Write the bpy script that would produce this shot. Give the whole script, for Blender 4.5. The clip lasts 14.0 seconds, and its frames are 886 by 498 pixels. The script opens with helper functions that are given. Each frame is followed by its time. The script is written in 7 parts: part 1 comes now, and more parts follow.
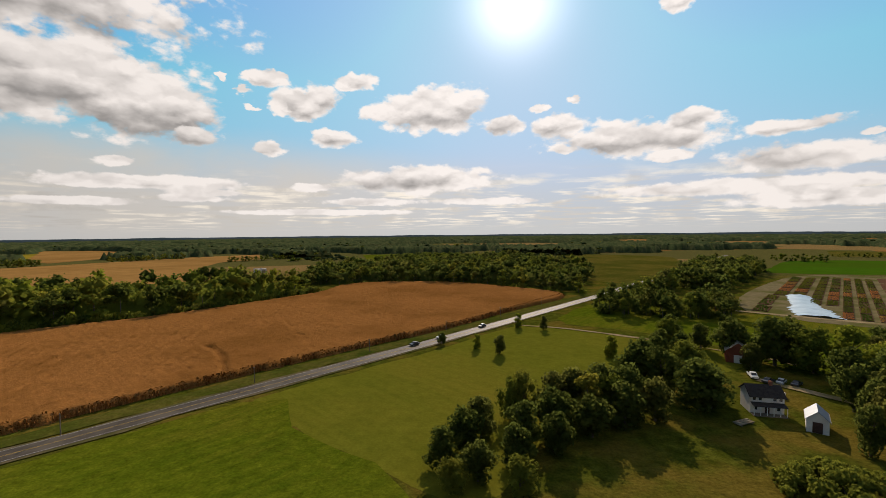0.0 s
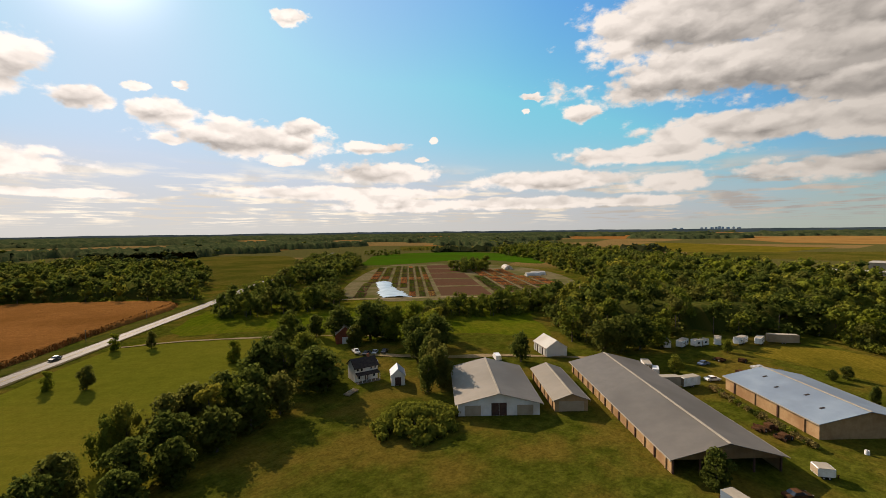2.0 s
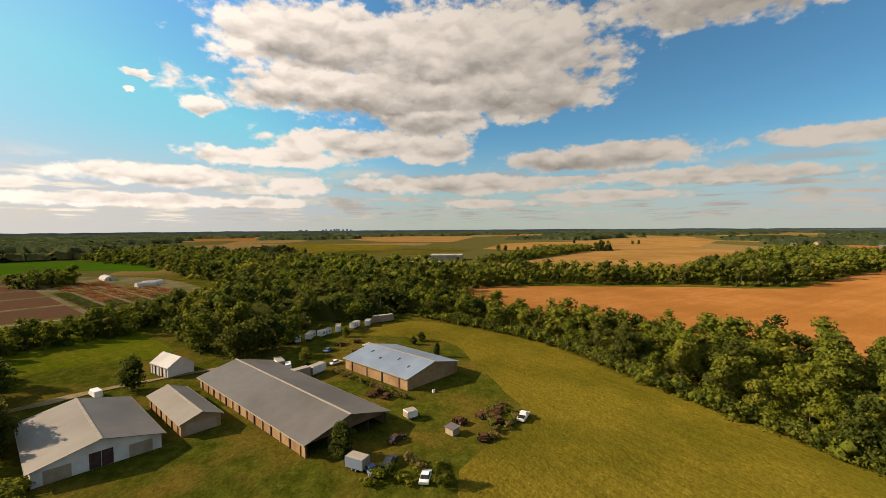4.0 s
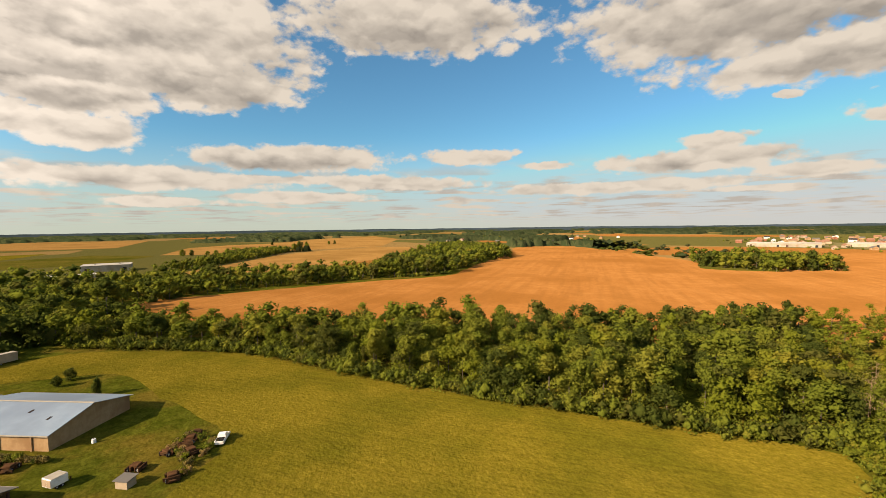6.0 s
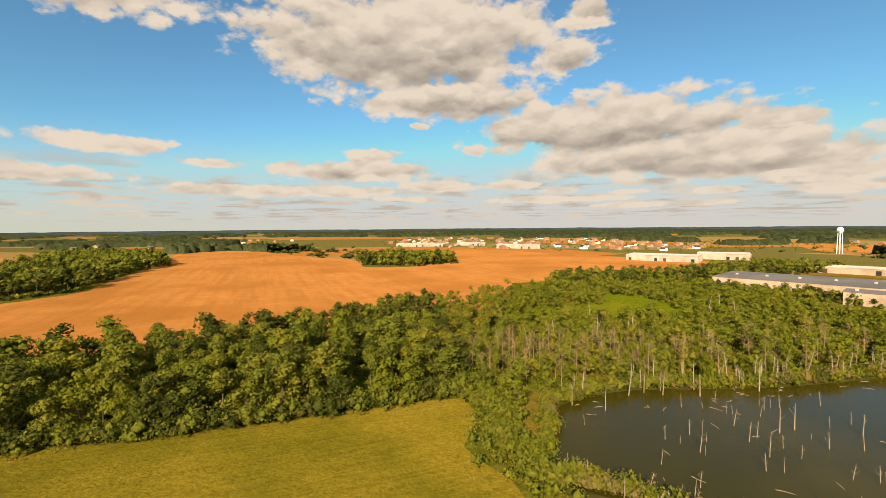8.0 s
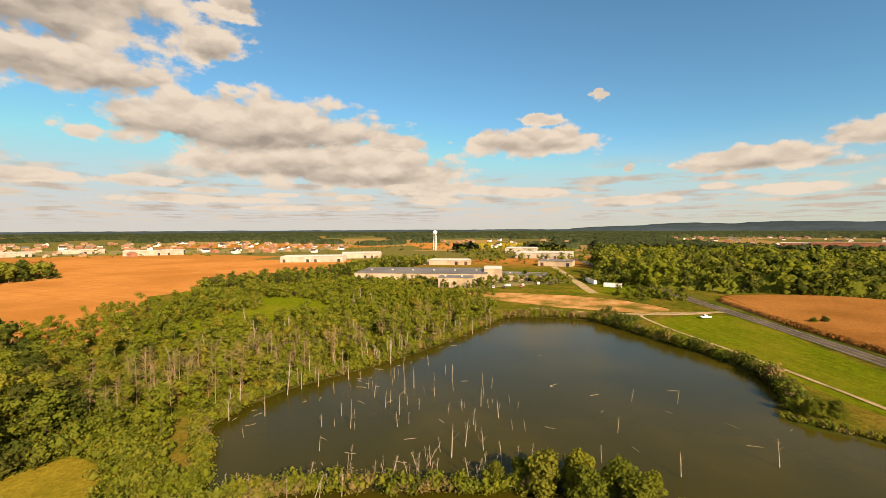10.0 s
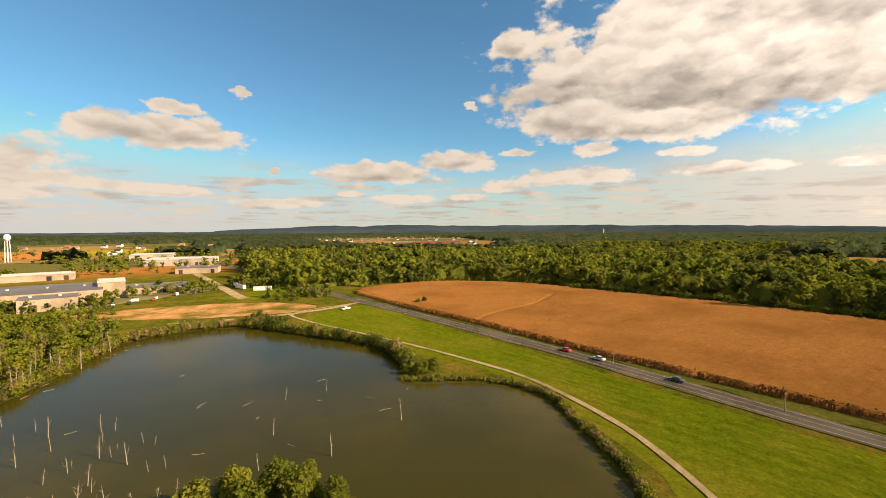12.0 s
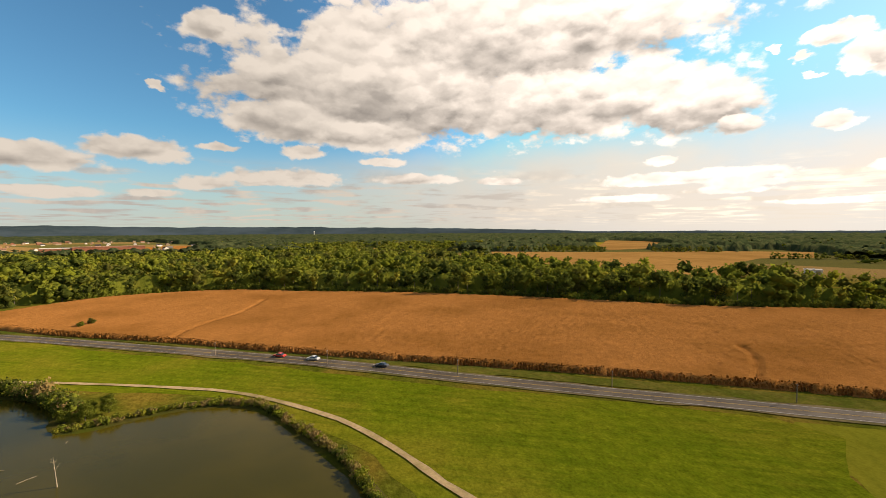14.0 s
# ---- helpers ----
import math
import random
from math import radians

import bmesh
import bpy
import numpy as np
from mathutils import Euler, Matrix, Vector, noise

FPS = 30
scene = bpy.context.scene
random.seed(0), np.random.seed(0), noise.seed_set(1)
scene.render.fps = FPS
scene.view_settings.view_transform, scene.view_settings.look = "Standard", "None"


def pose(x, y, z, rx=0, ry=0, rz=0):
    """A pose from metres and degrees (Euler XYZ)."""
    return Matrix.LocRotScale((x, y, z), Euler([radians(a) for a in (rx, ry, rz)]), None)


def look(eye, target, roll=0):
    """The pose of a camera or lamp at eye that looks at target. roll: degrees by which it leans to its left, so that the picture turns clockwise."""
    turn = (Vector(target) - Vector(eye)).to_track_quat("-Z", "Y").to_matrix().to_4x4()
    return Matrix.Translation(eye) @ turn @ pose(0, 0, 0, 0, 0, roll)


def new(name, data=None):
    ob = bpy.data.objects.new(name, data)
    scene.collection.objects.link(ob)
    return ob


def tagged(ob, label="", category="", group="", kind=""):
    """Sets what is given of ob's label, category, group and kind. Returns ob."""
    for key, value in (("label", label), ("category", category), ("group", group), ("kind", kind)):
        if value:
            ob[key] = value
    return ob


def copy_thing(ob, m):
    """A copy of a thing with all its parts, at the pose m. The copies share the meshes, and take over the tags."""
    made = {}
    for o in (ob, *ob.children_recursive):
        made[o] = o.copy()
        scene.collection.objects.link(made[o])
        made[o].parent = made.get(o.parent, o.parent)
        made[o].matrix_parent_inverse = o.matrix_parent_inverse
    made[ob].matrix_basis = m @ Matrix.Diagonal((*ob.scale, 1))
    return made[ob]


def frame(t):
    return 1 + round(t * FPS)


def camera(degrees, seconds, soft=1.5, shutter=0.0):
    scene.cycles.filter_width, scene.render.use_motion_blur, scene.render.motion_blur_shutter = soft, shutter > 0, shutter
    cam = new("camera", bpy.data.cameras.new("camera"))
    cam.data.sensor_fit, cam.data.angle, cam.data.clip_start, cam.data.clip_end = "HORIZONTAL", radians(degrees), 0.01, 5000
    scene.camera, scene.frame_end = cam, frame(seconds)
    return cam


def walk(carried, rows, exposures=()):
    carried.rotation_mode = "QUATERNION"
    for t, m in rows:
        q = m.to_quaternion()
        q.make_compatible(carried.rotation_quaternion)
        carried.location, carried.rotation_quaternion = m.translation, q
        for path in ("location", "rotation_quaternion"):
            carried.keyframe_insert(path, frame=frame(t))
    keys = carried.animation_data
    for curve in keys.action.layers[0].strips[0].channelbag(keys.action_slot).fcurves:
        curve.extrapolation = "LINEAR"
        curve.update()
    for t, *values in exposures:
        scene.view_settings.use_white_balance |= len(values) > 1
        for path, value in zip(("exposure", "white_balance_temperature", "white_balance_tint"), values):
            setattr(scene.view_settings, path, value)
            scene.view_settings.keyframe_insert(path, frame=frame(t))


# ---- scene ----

# Camera: a drone that hovers 46 m over the meadow and turns nearly once round.
HEAD = [(0, 0, -2.07, 0.59), (0.5, 7.71, -2.11, 0.69), (1, 19.99, -2.14, 0.73), (1.5, 33.98, -2.29, 0.66),
        (2, 47.21, -2.52, 0.67), (2.5, 59.39, -2.68, 0.59), (3, 71.32, -2.73, 0.56), (3.5, 82.58, -2.74, 0.51),
        (3.7, 86.91, -2.72, 0.42), (4.2, 97.45, -2.75, 0.43), (4.7, 107.12, -2.82, 0.59), (5.3, 118.25, -2.90, 0.78),
        (5.8, 127.71, -2.92, 0.78), (6, 131.54, -2.94, 0.75), (6.5, 141.34, -2.89, 0.61), (7, 151.44, -2.89, 0.48),
        (7.5, 161.84, -2.96, 0.53), (8, 172.58, -2.90, 0.43), (8.2, 177.00, -2.93, 0.32), (8.7, 187.77, -2.89, 0.22),
        (9.2, 198.52, -2.83, 0.19), (9.8, 211.57, -2.76, 0.23), (10.3, 222.72, -2.71, 0.28), (10.5, 227.30, -2.64, 0.34),
        (11, 238.57, -2.67, 0.34), (11.5, 249.62, -2.65, 0.34), (12, 259.98, -2.61, 0.26), (12.5, 269.73, -2.55, 0.17),
        (13, 279.00, -2.49, 0.20), (13.5, 287.87, -2.51, 0.14), (14, 296.67, -2.50, 0.24)]
EYE_HEIGHT = 46.0
cam = camera(91.0, 14.0, soft=0.8)
walk(cam, [(t, pose(0, 0, EYE_HEIGHT, 90 + pitch, roll, -turn)) for t, turn, pitch, roll in HEAD],
     exposures=((0, 0.50, 6650, 17), (1.5, 0.64, 6950, 19), (2.5, 0.68, 7000, 18), (3.7, 0.76, 7200, 18), (6, 1.12, 7600, 18), (8, 1.15, 7850, 19), (11, 1.20, 8100, 21), (12.5, 1.20, 7700, 20), (14, 1.09, 7400, 19)))

# ---- world and sun ----
SUN_AZ, SUN_EL = radians(9.4), radians(27.2)
to_sun = Vector((math.sin(SUN_AZ) * math.cos(SUN_EL), math.cos(SUN_AZ) * math.cos(SUN_EL), math.sin(SUN_EL)))
sun = new("sun", bpy.data.lights.new("sun", "SUN"))
sun.data.energy, sun.data.angle, sun.data.color = 5.0, radians(0.6), (1.0, 0.88, 0.70)
sun.matrix_world = look((0, 0, 300), Vector((0, 0, 300)) - to_sun)

# Clouds as (azimuth, elevation, half width, half height) in degrees, clockwise from the sun's side.
CLOUDS_NORTH = [(-20.8, 18.7, 1.5, 0.7), (-23.6, 18.2, 0.6, 0.4), (-24.6, 16.8, 1.0, 0.5), (-26.7, 17.8, 0.6, 0.4), (-15.2, 16.7, 2.2, 1.7), (-19.9, 15.1, 1.9, 1.0),
                (-23.4, 14.8, 1.3, 0.3), (-11.1, 18.8, 2.5, 0.9), (-13.5, 12.1, 2.8, 1.0), (-21.3, 10.3, 1.7, 0.7), (-29.2, 11.3, 2.8, 1.2), (-0.8, 15.6, 7.2, 2.7),
                (-7.1, 15.5, 3.5, 1.1), (8.4, 13.7, 2.8, 1.6), (12.5, 15.3, 1.5, 0.6), (17.0, 16.0, 0.9, 0.7), (14.9, 13.1, 3.8, 1.4), (23.6, 11.0, 9.3, 2.2),
                (29.7, 12.5, 3.0, 1.4), (27.5, 8.8, 2.7, 0.7), (15.5, 10.2, 2.0, 0.7), (38.7, 10.5, 4.6, 0.9), (39.4, 7.4, 8.2, 1.6)]
CLOUDS_LOW_NORTH = [(-36.6, 7.9, 1.8, 0.5), (-33.7, 5.9, 9.7, 0.8), (-2.3, 7.0, 10.2, 1.8), (-16.5, 5.9, 2.7, 0.6), (-29.8, 4.3, 4.5, 0.5), (-40.0, 3.7, 5.7, 0.5),
                    (34.5, 4.7, 14.8, 0.9), (40.8, 3.2, 7.5, 1.0), (28.9, 24.5, 1.9, 1.1), (46.2, 11.8, 0.5, 0.3), (44.5, 9.0, 1.0, 0.4), (-9.7, 4.1, 6.1, 0.5),
                    (5.2, 4.1, 7.5, 0.5), (-15.2, 2.8, 13.5, 0.4)]
CLOUDS_EAST = [(78.4, 22.2, 12.7, 4.2), (99.3, 21.7, 15.5, 5.7), (86.5, 16.6, 22.4, 3.3), (103.4, 16.4, 9.2, 3.1), (65.1, 14.0, 2.2, 1.0), (59.2, 16.4, 1.7, 0.5),
               (57.9, 14.6, 0.5, 0.4), (83.5, 10.7, 14.2, 1.8), (72.6, 8.8, 9.5, 1.3), (92.3, 9.8, 6.0, 1.5), (62.3, 6.0, 10.2, 1.2), (75.2, 5.2, 4.0, 1.1),
               (96.1, 5.8, 15.8, 1.3), (112.4, 8.6, 12.5, 1.8), (114.2, 6.0, 3.8, 0.6), (121.2, 5.8, 6.0, 1.0), (99.4, 3.2, 6.6, 0.6), (113.5, 3.9, 10.0, 0.7),
               (58.9, 3.3, 14.8, 0.8), (71.1, 3.2, 6.2, 0.6), (46.3, 11.5, 0.6, 0.4)]
CLOUDS_SOUTH = [(92.5, 20.4, 12.3, 4.5), (101.9, 17.4, 12.2, 3.3), (92.2, 13.5, 7.8, 2.2), (93.0, 10.1, 5.4, 1.5), (128.5, 24.7, 15.4, 4.0), (110.8, 8.4, 11.8, 1.6),
                (134.3, 8.9, 6.8, 1.1), (144.5, 7.5, 3.7, 0.6), (163.5, 9.2, 3.4, 1.0), (162.1, 7.2, 11.4, 1.4), (172.6, 5.3, 5.2, 0.8), (-179.1, 5.3, 5.1, 0.6),
                (-172.3, 4.4, 3.0, 0.4), (98.1, 5.5, 11.2, 1.3), (108.3, 6.0, 5.2, 0.6), (126.8, 5.6, 11.5, 1.1), (112.9, 3.9, 7.2, 0.6), (153.3, 4.5, 15.5, 0.8),
                (-174.8, 3.4, 6.8, 0.5), (98.1, 3.0, 3.7, 0.5), (168.0, 3.7, 5.2, 0.4), (169.6, 12.8, 1.3, 0.5), (177.0, 9.7, 1.5, 0.7)]
CLOUDS_SOUTHWEST = [(168.1, 22.8, 20.3, 6.6), (173.6, 15.8, 13.1, 2.6), (-167.3, 12.1, 16.1, 3.9), (-158.1, 8.4, 17.0, 2.5), (-150.2, 10.9, 3.9, 1.1),
                    (-150.7, 7.1, 9.5, 1.8), (-145.4, 5.1, 6.2, 0.8), (-137.7, 11.0, 3.6, 1.6), (-168.9, 24.5, 3.1, 1.9), (177.0, 9.7, 1.4, 0.7), (-138.1, 4.8, 3.6, 0.6),
                    (-178.6, 5.3, 4.1, 0.7), (-164.2, 4.1, 2.0, 0.3), (-155.0, 3.9, 2.2, 0.4), (-145.8, 3.6, 3.8, 0.6), (-172.9, 3.4, 8.8, 0.4)]
CLOUDS_WEST = [(-150.4, 10.6, 4.3, 1.1), (-157.5, 7.6, 16.6, 2.4), (-145.7, 5.1, 7.3, 0.9), (-132.9, 4.4, 5.4, 0.7), (-172.0, 20.3, 3.7, 2.4), (-170.0, 23.3, 4.4, 0.8),
               (-132.6, 10.6, 8.5, 1.8), (-131.6, 13.3, 2.8, 0.8), (-124.2, 15.6, 1.0, 0.6), (-121.0, 7.1, 0.8, 0.6), (-108.5, 7.2, 8.4, 1.4), (-98.3, 8.8, 5.0, 1.4),
               (-90.4, 9.6, 2.3, 0.5), (-112.2, 4.6, 1.9, 0.4), (-105.1, 3.9, 4.3, 0.6), (-97.1, 4.2, 2.9, 0.5), (-91.8, 5.5, 3.2, 0.9), (-82.2, 6.5, 7.5, 1.0),
               (-91.3, 22.5, 2.0, 1.8), (-96.7, 15.6, 1.0, 0.5), (-154.8, 3.8, 2.7, 0.4), (-160.6, 2.5, 8.2, 0.4), (-120.7, 3.3, 6.1, 0.6)]
CLOUDS_NORTHWEST = [(-69.3, 17.9, 22.7, 7.0), (-56.7, 23.1, 27.8, 5.9), (-48.6, 15.6, 21.0, 4.3), (-83.0, 13.4, 8.8, 2.8), (-73.4, 12.0, 9.6, 2.1), (-85.9, 17.6, 5.4, 2.7), (-33.3, 13.6, 6.6, 3.2),
                    (-29.5, 11.2, 2.9, 1.2), (-80.9, 9.7, 2.7, 0.9), (-90.7, 22.4, 2.4, 1.9), (-21.7, 18.3, 2.4, 1.0), (-17.5, 15.6, 3.7, 1.7), (-24.8, 16.5, 1.2, 0.6),
                    (-12.2, 18.4, 1.5, 0.7), (-14.3, 12.0, 2.7, 1.1), (-21.6, 10.1, 1.5, 0.7), (-96.4, 15.3, 1.2, 0.4), (-71.4, 8.8, 2.8, 0.6), (-66.6, 6.6, 5.5, 0.8),
                    (-55.0, 6.2, 3.4, 0.5), (-38.9, 5.5, 4.3, 0.5), (-28.5, 5.0, 4.2, 0.5), (-82.8, 6.2, 6.7, 0.7)]


class Nodes:
    """Short hand for building a node tree."""

    def __init__(self, tree):
        self.tree = tree
        self.tree.nodes.clear()

    def add(self, kind, values=()):
        return self.fill(self.tree.nodes.new(kind), values)

    def fill(self, n, values):
        for key, value in (values.items() if isinstance(values, dict) else enumerate(values)):
            if isinstance(value, bpy.types.NodeSocket):
                self.tree.links.new(value, n.inputs[key])
            elif value is not None:
                n.inputs[key].default_value = value
        return n

    def math(self, op, *values, clamp=False):
        n = self.tree.nodes.new("ShaderNodeMath")
        n.operation, n.use_clamp = op, clamp
        return self.fill(n, values).outputs[0]

    def vec(self, op, *values):
        n = self.tree.nodes.new("ShaderNodeVectorMath")
        n.operation = op
        self.fill(n, values)
        return n.outputs["Value"] if op in ("LENGTH", "DOT_PRODUCT", "DISTANCE") else n.outputs[0]

    def smooth(self, value, low, high, to_low=0.0, to_high=1.0):
        n = self.tree.nodes.new("ShaderNodeMapRange")
        n.interpolation_type = "SMOOTHSTEP"
        return self.fill(n, (value, low, high, to_low, to_high)).outputs[0]

    def mix(self, fac, a, b, blend="MIX"):
        n = self.tree.nodes.new("ShaderNodeMix")
        n.data_type, n.blend_type = "RGBA", blend
        return self.fill(n, {0: fac, 6: a, 7: b}).outputs[2]

    def spin(self, vector, angle):
        n = self.tree.nodes.new("ShaderNodeVectorRotate")
        n.rotation_type = "Z_AXIS"
        return self.fill(n, {"Vector": vector, "Angle": angle}).outputs[0]

    def puffs(self, vector, scale):
        n = self.tree.nodes.new("ShaderNodeTexVoronoi")
        n.feature = "SMOOTH_F1"
        return self.fill(n, {"Vector": vector, "Scale": scale, "Smoothness": 0.35}).outputs["Distance"]

    def noise(self, vector, scale, detail=4.0, rough=0.55, out=0):
        return self.add("ShaderNodeTexNoise", {"Vector": vector, "Scale": scale, "Detail": detail, "Roughness": rough}).outputs[out]


def build_sky():
    world = bpy.data.worlds.new("sky")
    scene.world = world
    world.use_nodes = True
    g = Nodes(world.node_tree)
    sky = g.add("ShaderNodeTexSky")
    sky.sky_type, sky.sun_disc, sky.sun_elevation, sky.sun_rotation = "NISHITA", False, SUN_EL, SUN_AZ
    sky.altitude, sky.air_density, sky.dust_density, sky.ozone_density = 250.0, 1.0, 0.25, 2.5
    way = g.add("ShaderNodeTexCoord").outputs["Generated"]
    turned = g.spin(way, radians(-128))
    s = g.add("ShaderNodeSeparateXYZ", (turned,))
    az = g.math("MULTIPLY", g.math("ARCTAN2", s.outputs[0], s.outputs[1]), 180 / math.pi)
    el = g.math("MULTIPLY", g.math("ARCSINE", s.outputs[2]), 180 / math.pi)
    spot = g.add("ShaderNodeCombineXYZ", (az, el, 0.0)).outputs[0]
    squashed = g.vec("MULTIPLY", way, (1, 1, 1.7))
    wobble = g.vec("MULTIPLY", g.vec("SUBTRACT", g.noise(squashed, 8.0, 3.0, out=1), (0.5, 0.5, 0.5)), (3.0, 1.6, 0.0))
    lift = g.smooth(el, 1.0, 18.0, 0.12, 1.0)
    spot = g.vec("MULTIPLY_ADD", wobble, g.add("ShaderNodeCombineXYZ", (lift, lift, 0.0)).outputs[0], spot)
    ripple = g.vec("MULTIPLY", g.vec("SUBTRACT", g.noise(squashed, 34.0, 3.0, out=1), (0.5, 0.5, 0.5)), (2.6, 1.3, 0.0))
    spot = g.vec("MULTIPLY_ADD", ripple, g.add("ShaderNodeCombineXYZ", (lift, lift, 0.0)).outputs[0], spot)
    spot_el = g.add("ShaderNodeSeparateXYZ", (spot,)).outputs[1]
    nearest = thick = level = None
    clouds = [((a + 128 + 180) % 360 - 180, e, w, h) for a, e, w, h in CLOUDS_NORTH + CLOUDS_LOW_NORTH + CLOUDS_EAST + CLOUDS_SOUTH + CLOUDS_SOUTHWEST + CLOUDS_WEST + CLOUDS_NORTHWEST]
    # those that reach over the seam of the compass are given on both sides of it
    clouds += [(a - math.copysign(360, a), e, w, h) for a, e, w, h in clouds if abs(a) + w * 1.5 + 3 > 180]
    for a, e, w, h in clouds:
        f = 1.16 if h > 3.0 else 1.12
        d = g.vec("LENGTH", g.vec("MULTIPLY_ADD", spot, (1 / (w * f), 1 / (h * f), 0), (-a / (w * f), -e / (h * f), 0)))
        up = g.math("MULTIPLY_ADD", g.math("SUBTRACT", spot_el, e), 1 / h, max(0.0, 1.6 - h) * 0.55)
        level = up if nearest is None else g.math("MULTIPLY_ADD", g.smooth(g.math("SUBTRACT", nearest, d), -0.3, 0.3), g.math("SUBTRACT", up, level), level)
        deep = g.math("MULTIPLY_ADD", d, -min(1.0, h / 3.2), min(1.0, h / 3.2))
        nearest = d if nearest is None else g.math("SMOOTH_MIN", nearest, d, 0.25)
        thick = deep if thick is None else g.math("MAXIMUM", thick, deep)
    # broken cloud goes on above the part of the sky that is seen
    high = g.math("SUBTRACT", 1.6, g.smooth(el, 30.0, 42.0, 0.0, 0.75))
    nearest = g.math("MINIMUM", nearest, high)
    bent = g.vec("ADD", squashed, g.vec("MULTIPLY", g.vec("SUBTRACT", g.noise(squashed, 26.0, 3.0, out=1), (0.5, 0.5, 0.5)), (0.05, 0.05, 0.05)))
    billow = g.noise(squashed, 11.0, 7.0, 0.52)
    curl = g.noise(squashed, 46.0, 6.0, 0.62)
    puff = g.puffs(bent, 17.0)
    puff_above = g.puffs(g.vec("ADD", bent, (0.0, 0.0, 0.022)), 17.0)
    small = g.puffs(bent, 42.0)
    small_above = g.puffs(g.vec("ADD", bent, (0.0, 0.0, 0.010)), 42.0)
    core = g.math("SUBTRACT", 1.0, nearest)
    body = g.math("MULTIPLY_ADD", g.math("SUBTRACT", billow, 0.5), 1.0, core)
    body = g.math("MULTIPLY_ADD", g.math("SUBTRACT", 0.42, puff), 0.42, body)
    body = g.math("MULTIPLY_ADD", g.math("SUBTRACT", 0.42, small), 0.20, body)
    body = g.math("MULTIPLY_ADD", g.math("SUBTRACT", curl, 0.5), 0.50, body)
    cover = g.smooth(body, -0.03, 0.27)
    # thin layers near the skyline, seen edge on
    s0 = g.add("ShaderNodeSeparateXYZ", (way,))
    flat = g.math("MAXIMUM", g.math("ADD", s0.outputs[2], 0.035), 0.02)
    plane = g.add("ShaderNodeCombineXYZ", (g.math("DIVIDE", s0.outputs[0], flat), g.math("DIVIDE", s0.outputs[1], flat), 0.0)).outputs[0]
    layer = g.noise(plane, 0.85, 6.0, 0.55)
    band = g.math("MULTIPLY", g.smooth(el, 0.2, 1.6), g.smooth(el, 5.0, 9.0, 1.0, 0.0))
    layer = g.math("MULTIPLY", g.smooth(layer, 0.46, 0.62), band)
    # a wide milky veil low in the north-west
    veil_at = g.vec("LENGTH", g.vec("MULTIPLY_ADD", spot, (1 / 52, 1 / 7.5, 0), (-(128 - 38) / 52, -5.0 / 7.5, 0)))
    veil = g.math("MULTIPLY", g.smooth(veil_at, 0.35, 1.1, 0.85, 0.0), g.smooth(g.noise(squashed, 5.0, 5.0), 0.25, 0.6, 0.55, 1.0))
    relief = g.math("MULTIPLY_ADD", g.math("SUBTRACT", puff_above, puff), 0.70, g.math("MULTIPLY", g.math("SUBTRACT", small_above, small), 0.16))
    shade = g.math("MULTIPLY_ADD", g.math("SUBTRACT", g.noise(squashed, 8.0, 2.5, 0.5), 0.5), 1.1, thick)
    base = g.smooth(g.math("MULTIPLY_ADD", g.math("SUBTRACT", billow, 0.5), 1.6, level), -0.75, 0.45, 0.0, 1.0)
    body_light = g.math("MAXIMUM", g.smooth(shade, 0.02, 0.45, 1.0, 0.30), g.math("MULTIPLY_ADD", base, 0.75, 0.15))
    lit = g.math("ADD", relief, body_light, clamp=True)
    toward = g.vec("DOT_PRODUCT", way, tuple(to_sun))
    glow = g.math("POWER", g.math("MAXIMUM", toward, 0.0), 9.0)
    halo = g.math("POWER", g.math("MAXIMUM", toward, 0.0), 300.0)
    blue = g.mix(1.0, sky.outputs[0], (SKY_GAIN[0], SKY_GAIN[1], SKY_GAIN[2], 1), "MULTIPLY")
    side = g.math("MULTIPLY", g.smooth(toward, 0.1, 0.6), g.smooth(toward, 0.75, 0.98, 1.0, 0.25))
    blue = g.vec("MULTIPLY", blue, g.add("ShaderNodeCombineXYZ", (g.math("MULTIPLY_ADD", side, 0.42, 1.0),) * 3).outputs[0])
    blue = g.vec("MINIMUM", blue, (0.40, 0.54, 0.70))
    haze = g.smooth(el, -1.0, 12.0, 0.80, 0.0)
    sunward = g.smooth(toward, 0.1, 0.9)
    blue = g.mix(g.smooth(toward, 0.66, 1.0, 0.0, 0.32), blue, (0.42, 0.60, 0.80, 1))
    blue = g.mix(haze, blue, g.mix(sunward, (0.40, 0.43, 0.41, 1), (0.53, 0.525, 0.46, 1)))
    cloud = g.mix(lit, (0.220, 0.218, 0.205, 1), g.mix(g.smooth(toward, -0.1, 0.75), (0.515, 0.508, 0.462, 1), (0.84, 0.82, 0.76, 1)))
    out = g.mix(veil, blue, g.mix(sunward, (0.49, 0.475, 0.42, 1), (0.58, 0.565, 0.50, 1)))
    out = g.mix(layer, out, g.mix(g.smooth(billow, 0.4, 0.6), g.mix(sunward, (0.34, 0.345, 0.33, 1), (0.56, 0.55, 0.49, 1)), g.mix(sunward, (0.47, 0.455, 0.405, 1), (0.86, 0.82, 0.69, 1))))
    out = g.mix(cover, out, cloud)
    shine = g.add("ShaderNodeCombineXYZ", (g.math("MULTIPLY_ADD", glow, 0.10, g.math("MULTIPLY", halo, 0.75)),) * 3).outputs[0]
    out = g.vec("ADD", out, shine)
    out = g.vec("MULTIPLY", out, g.add("ShaderNodeCombineXYZ", (g.math("MULTIPLY_ADD", sunward, 0.16, 1.0),) * 3).outputs[0])
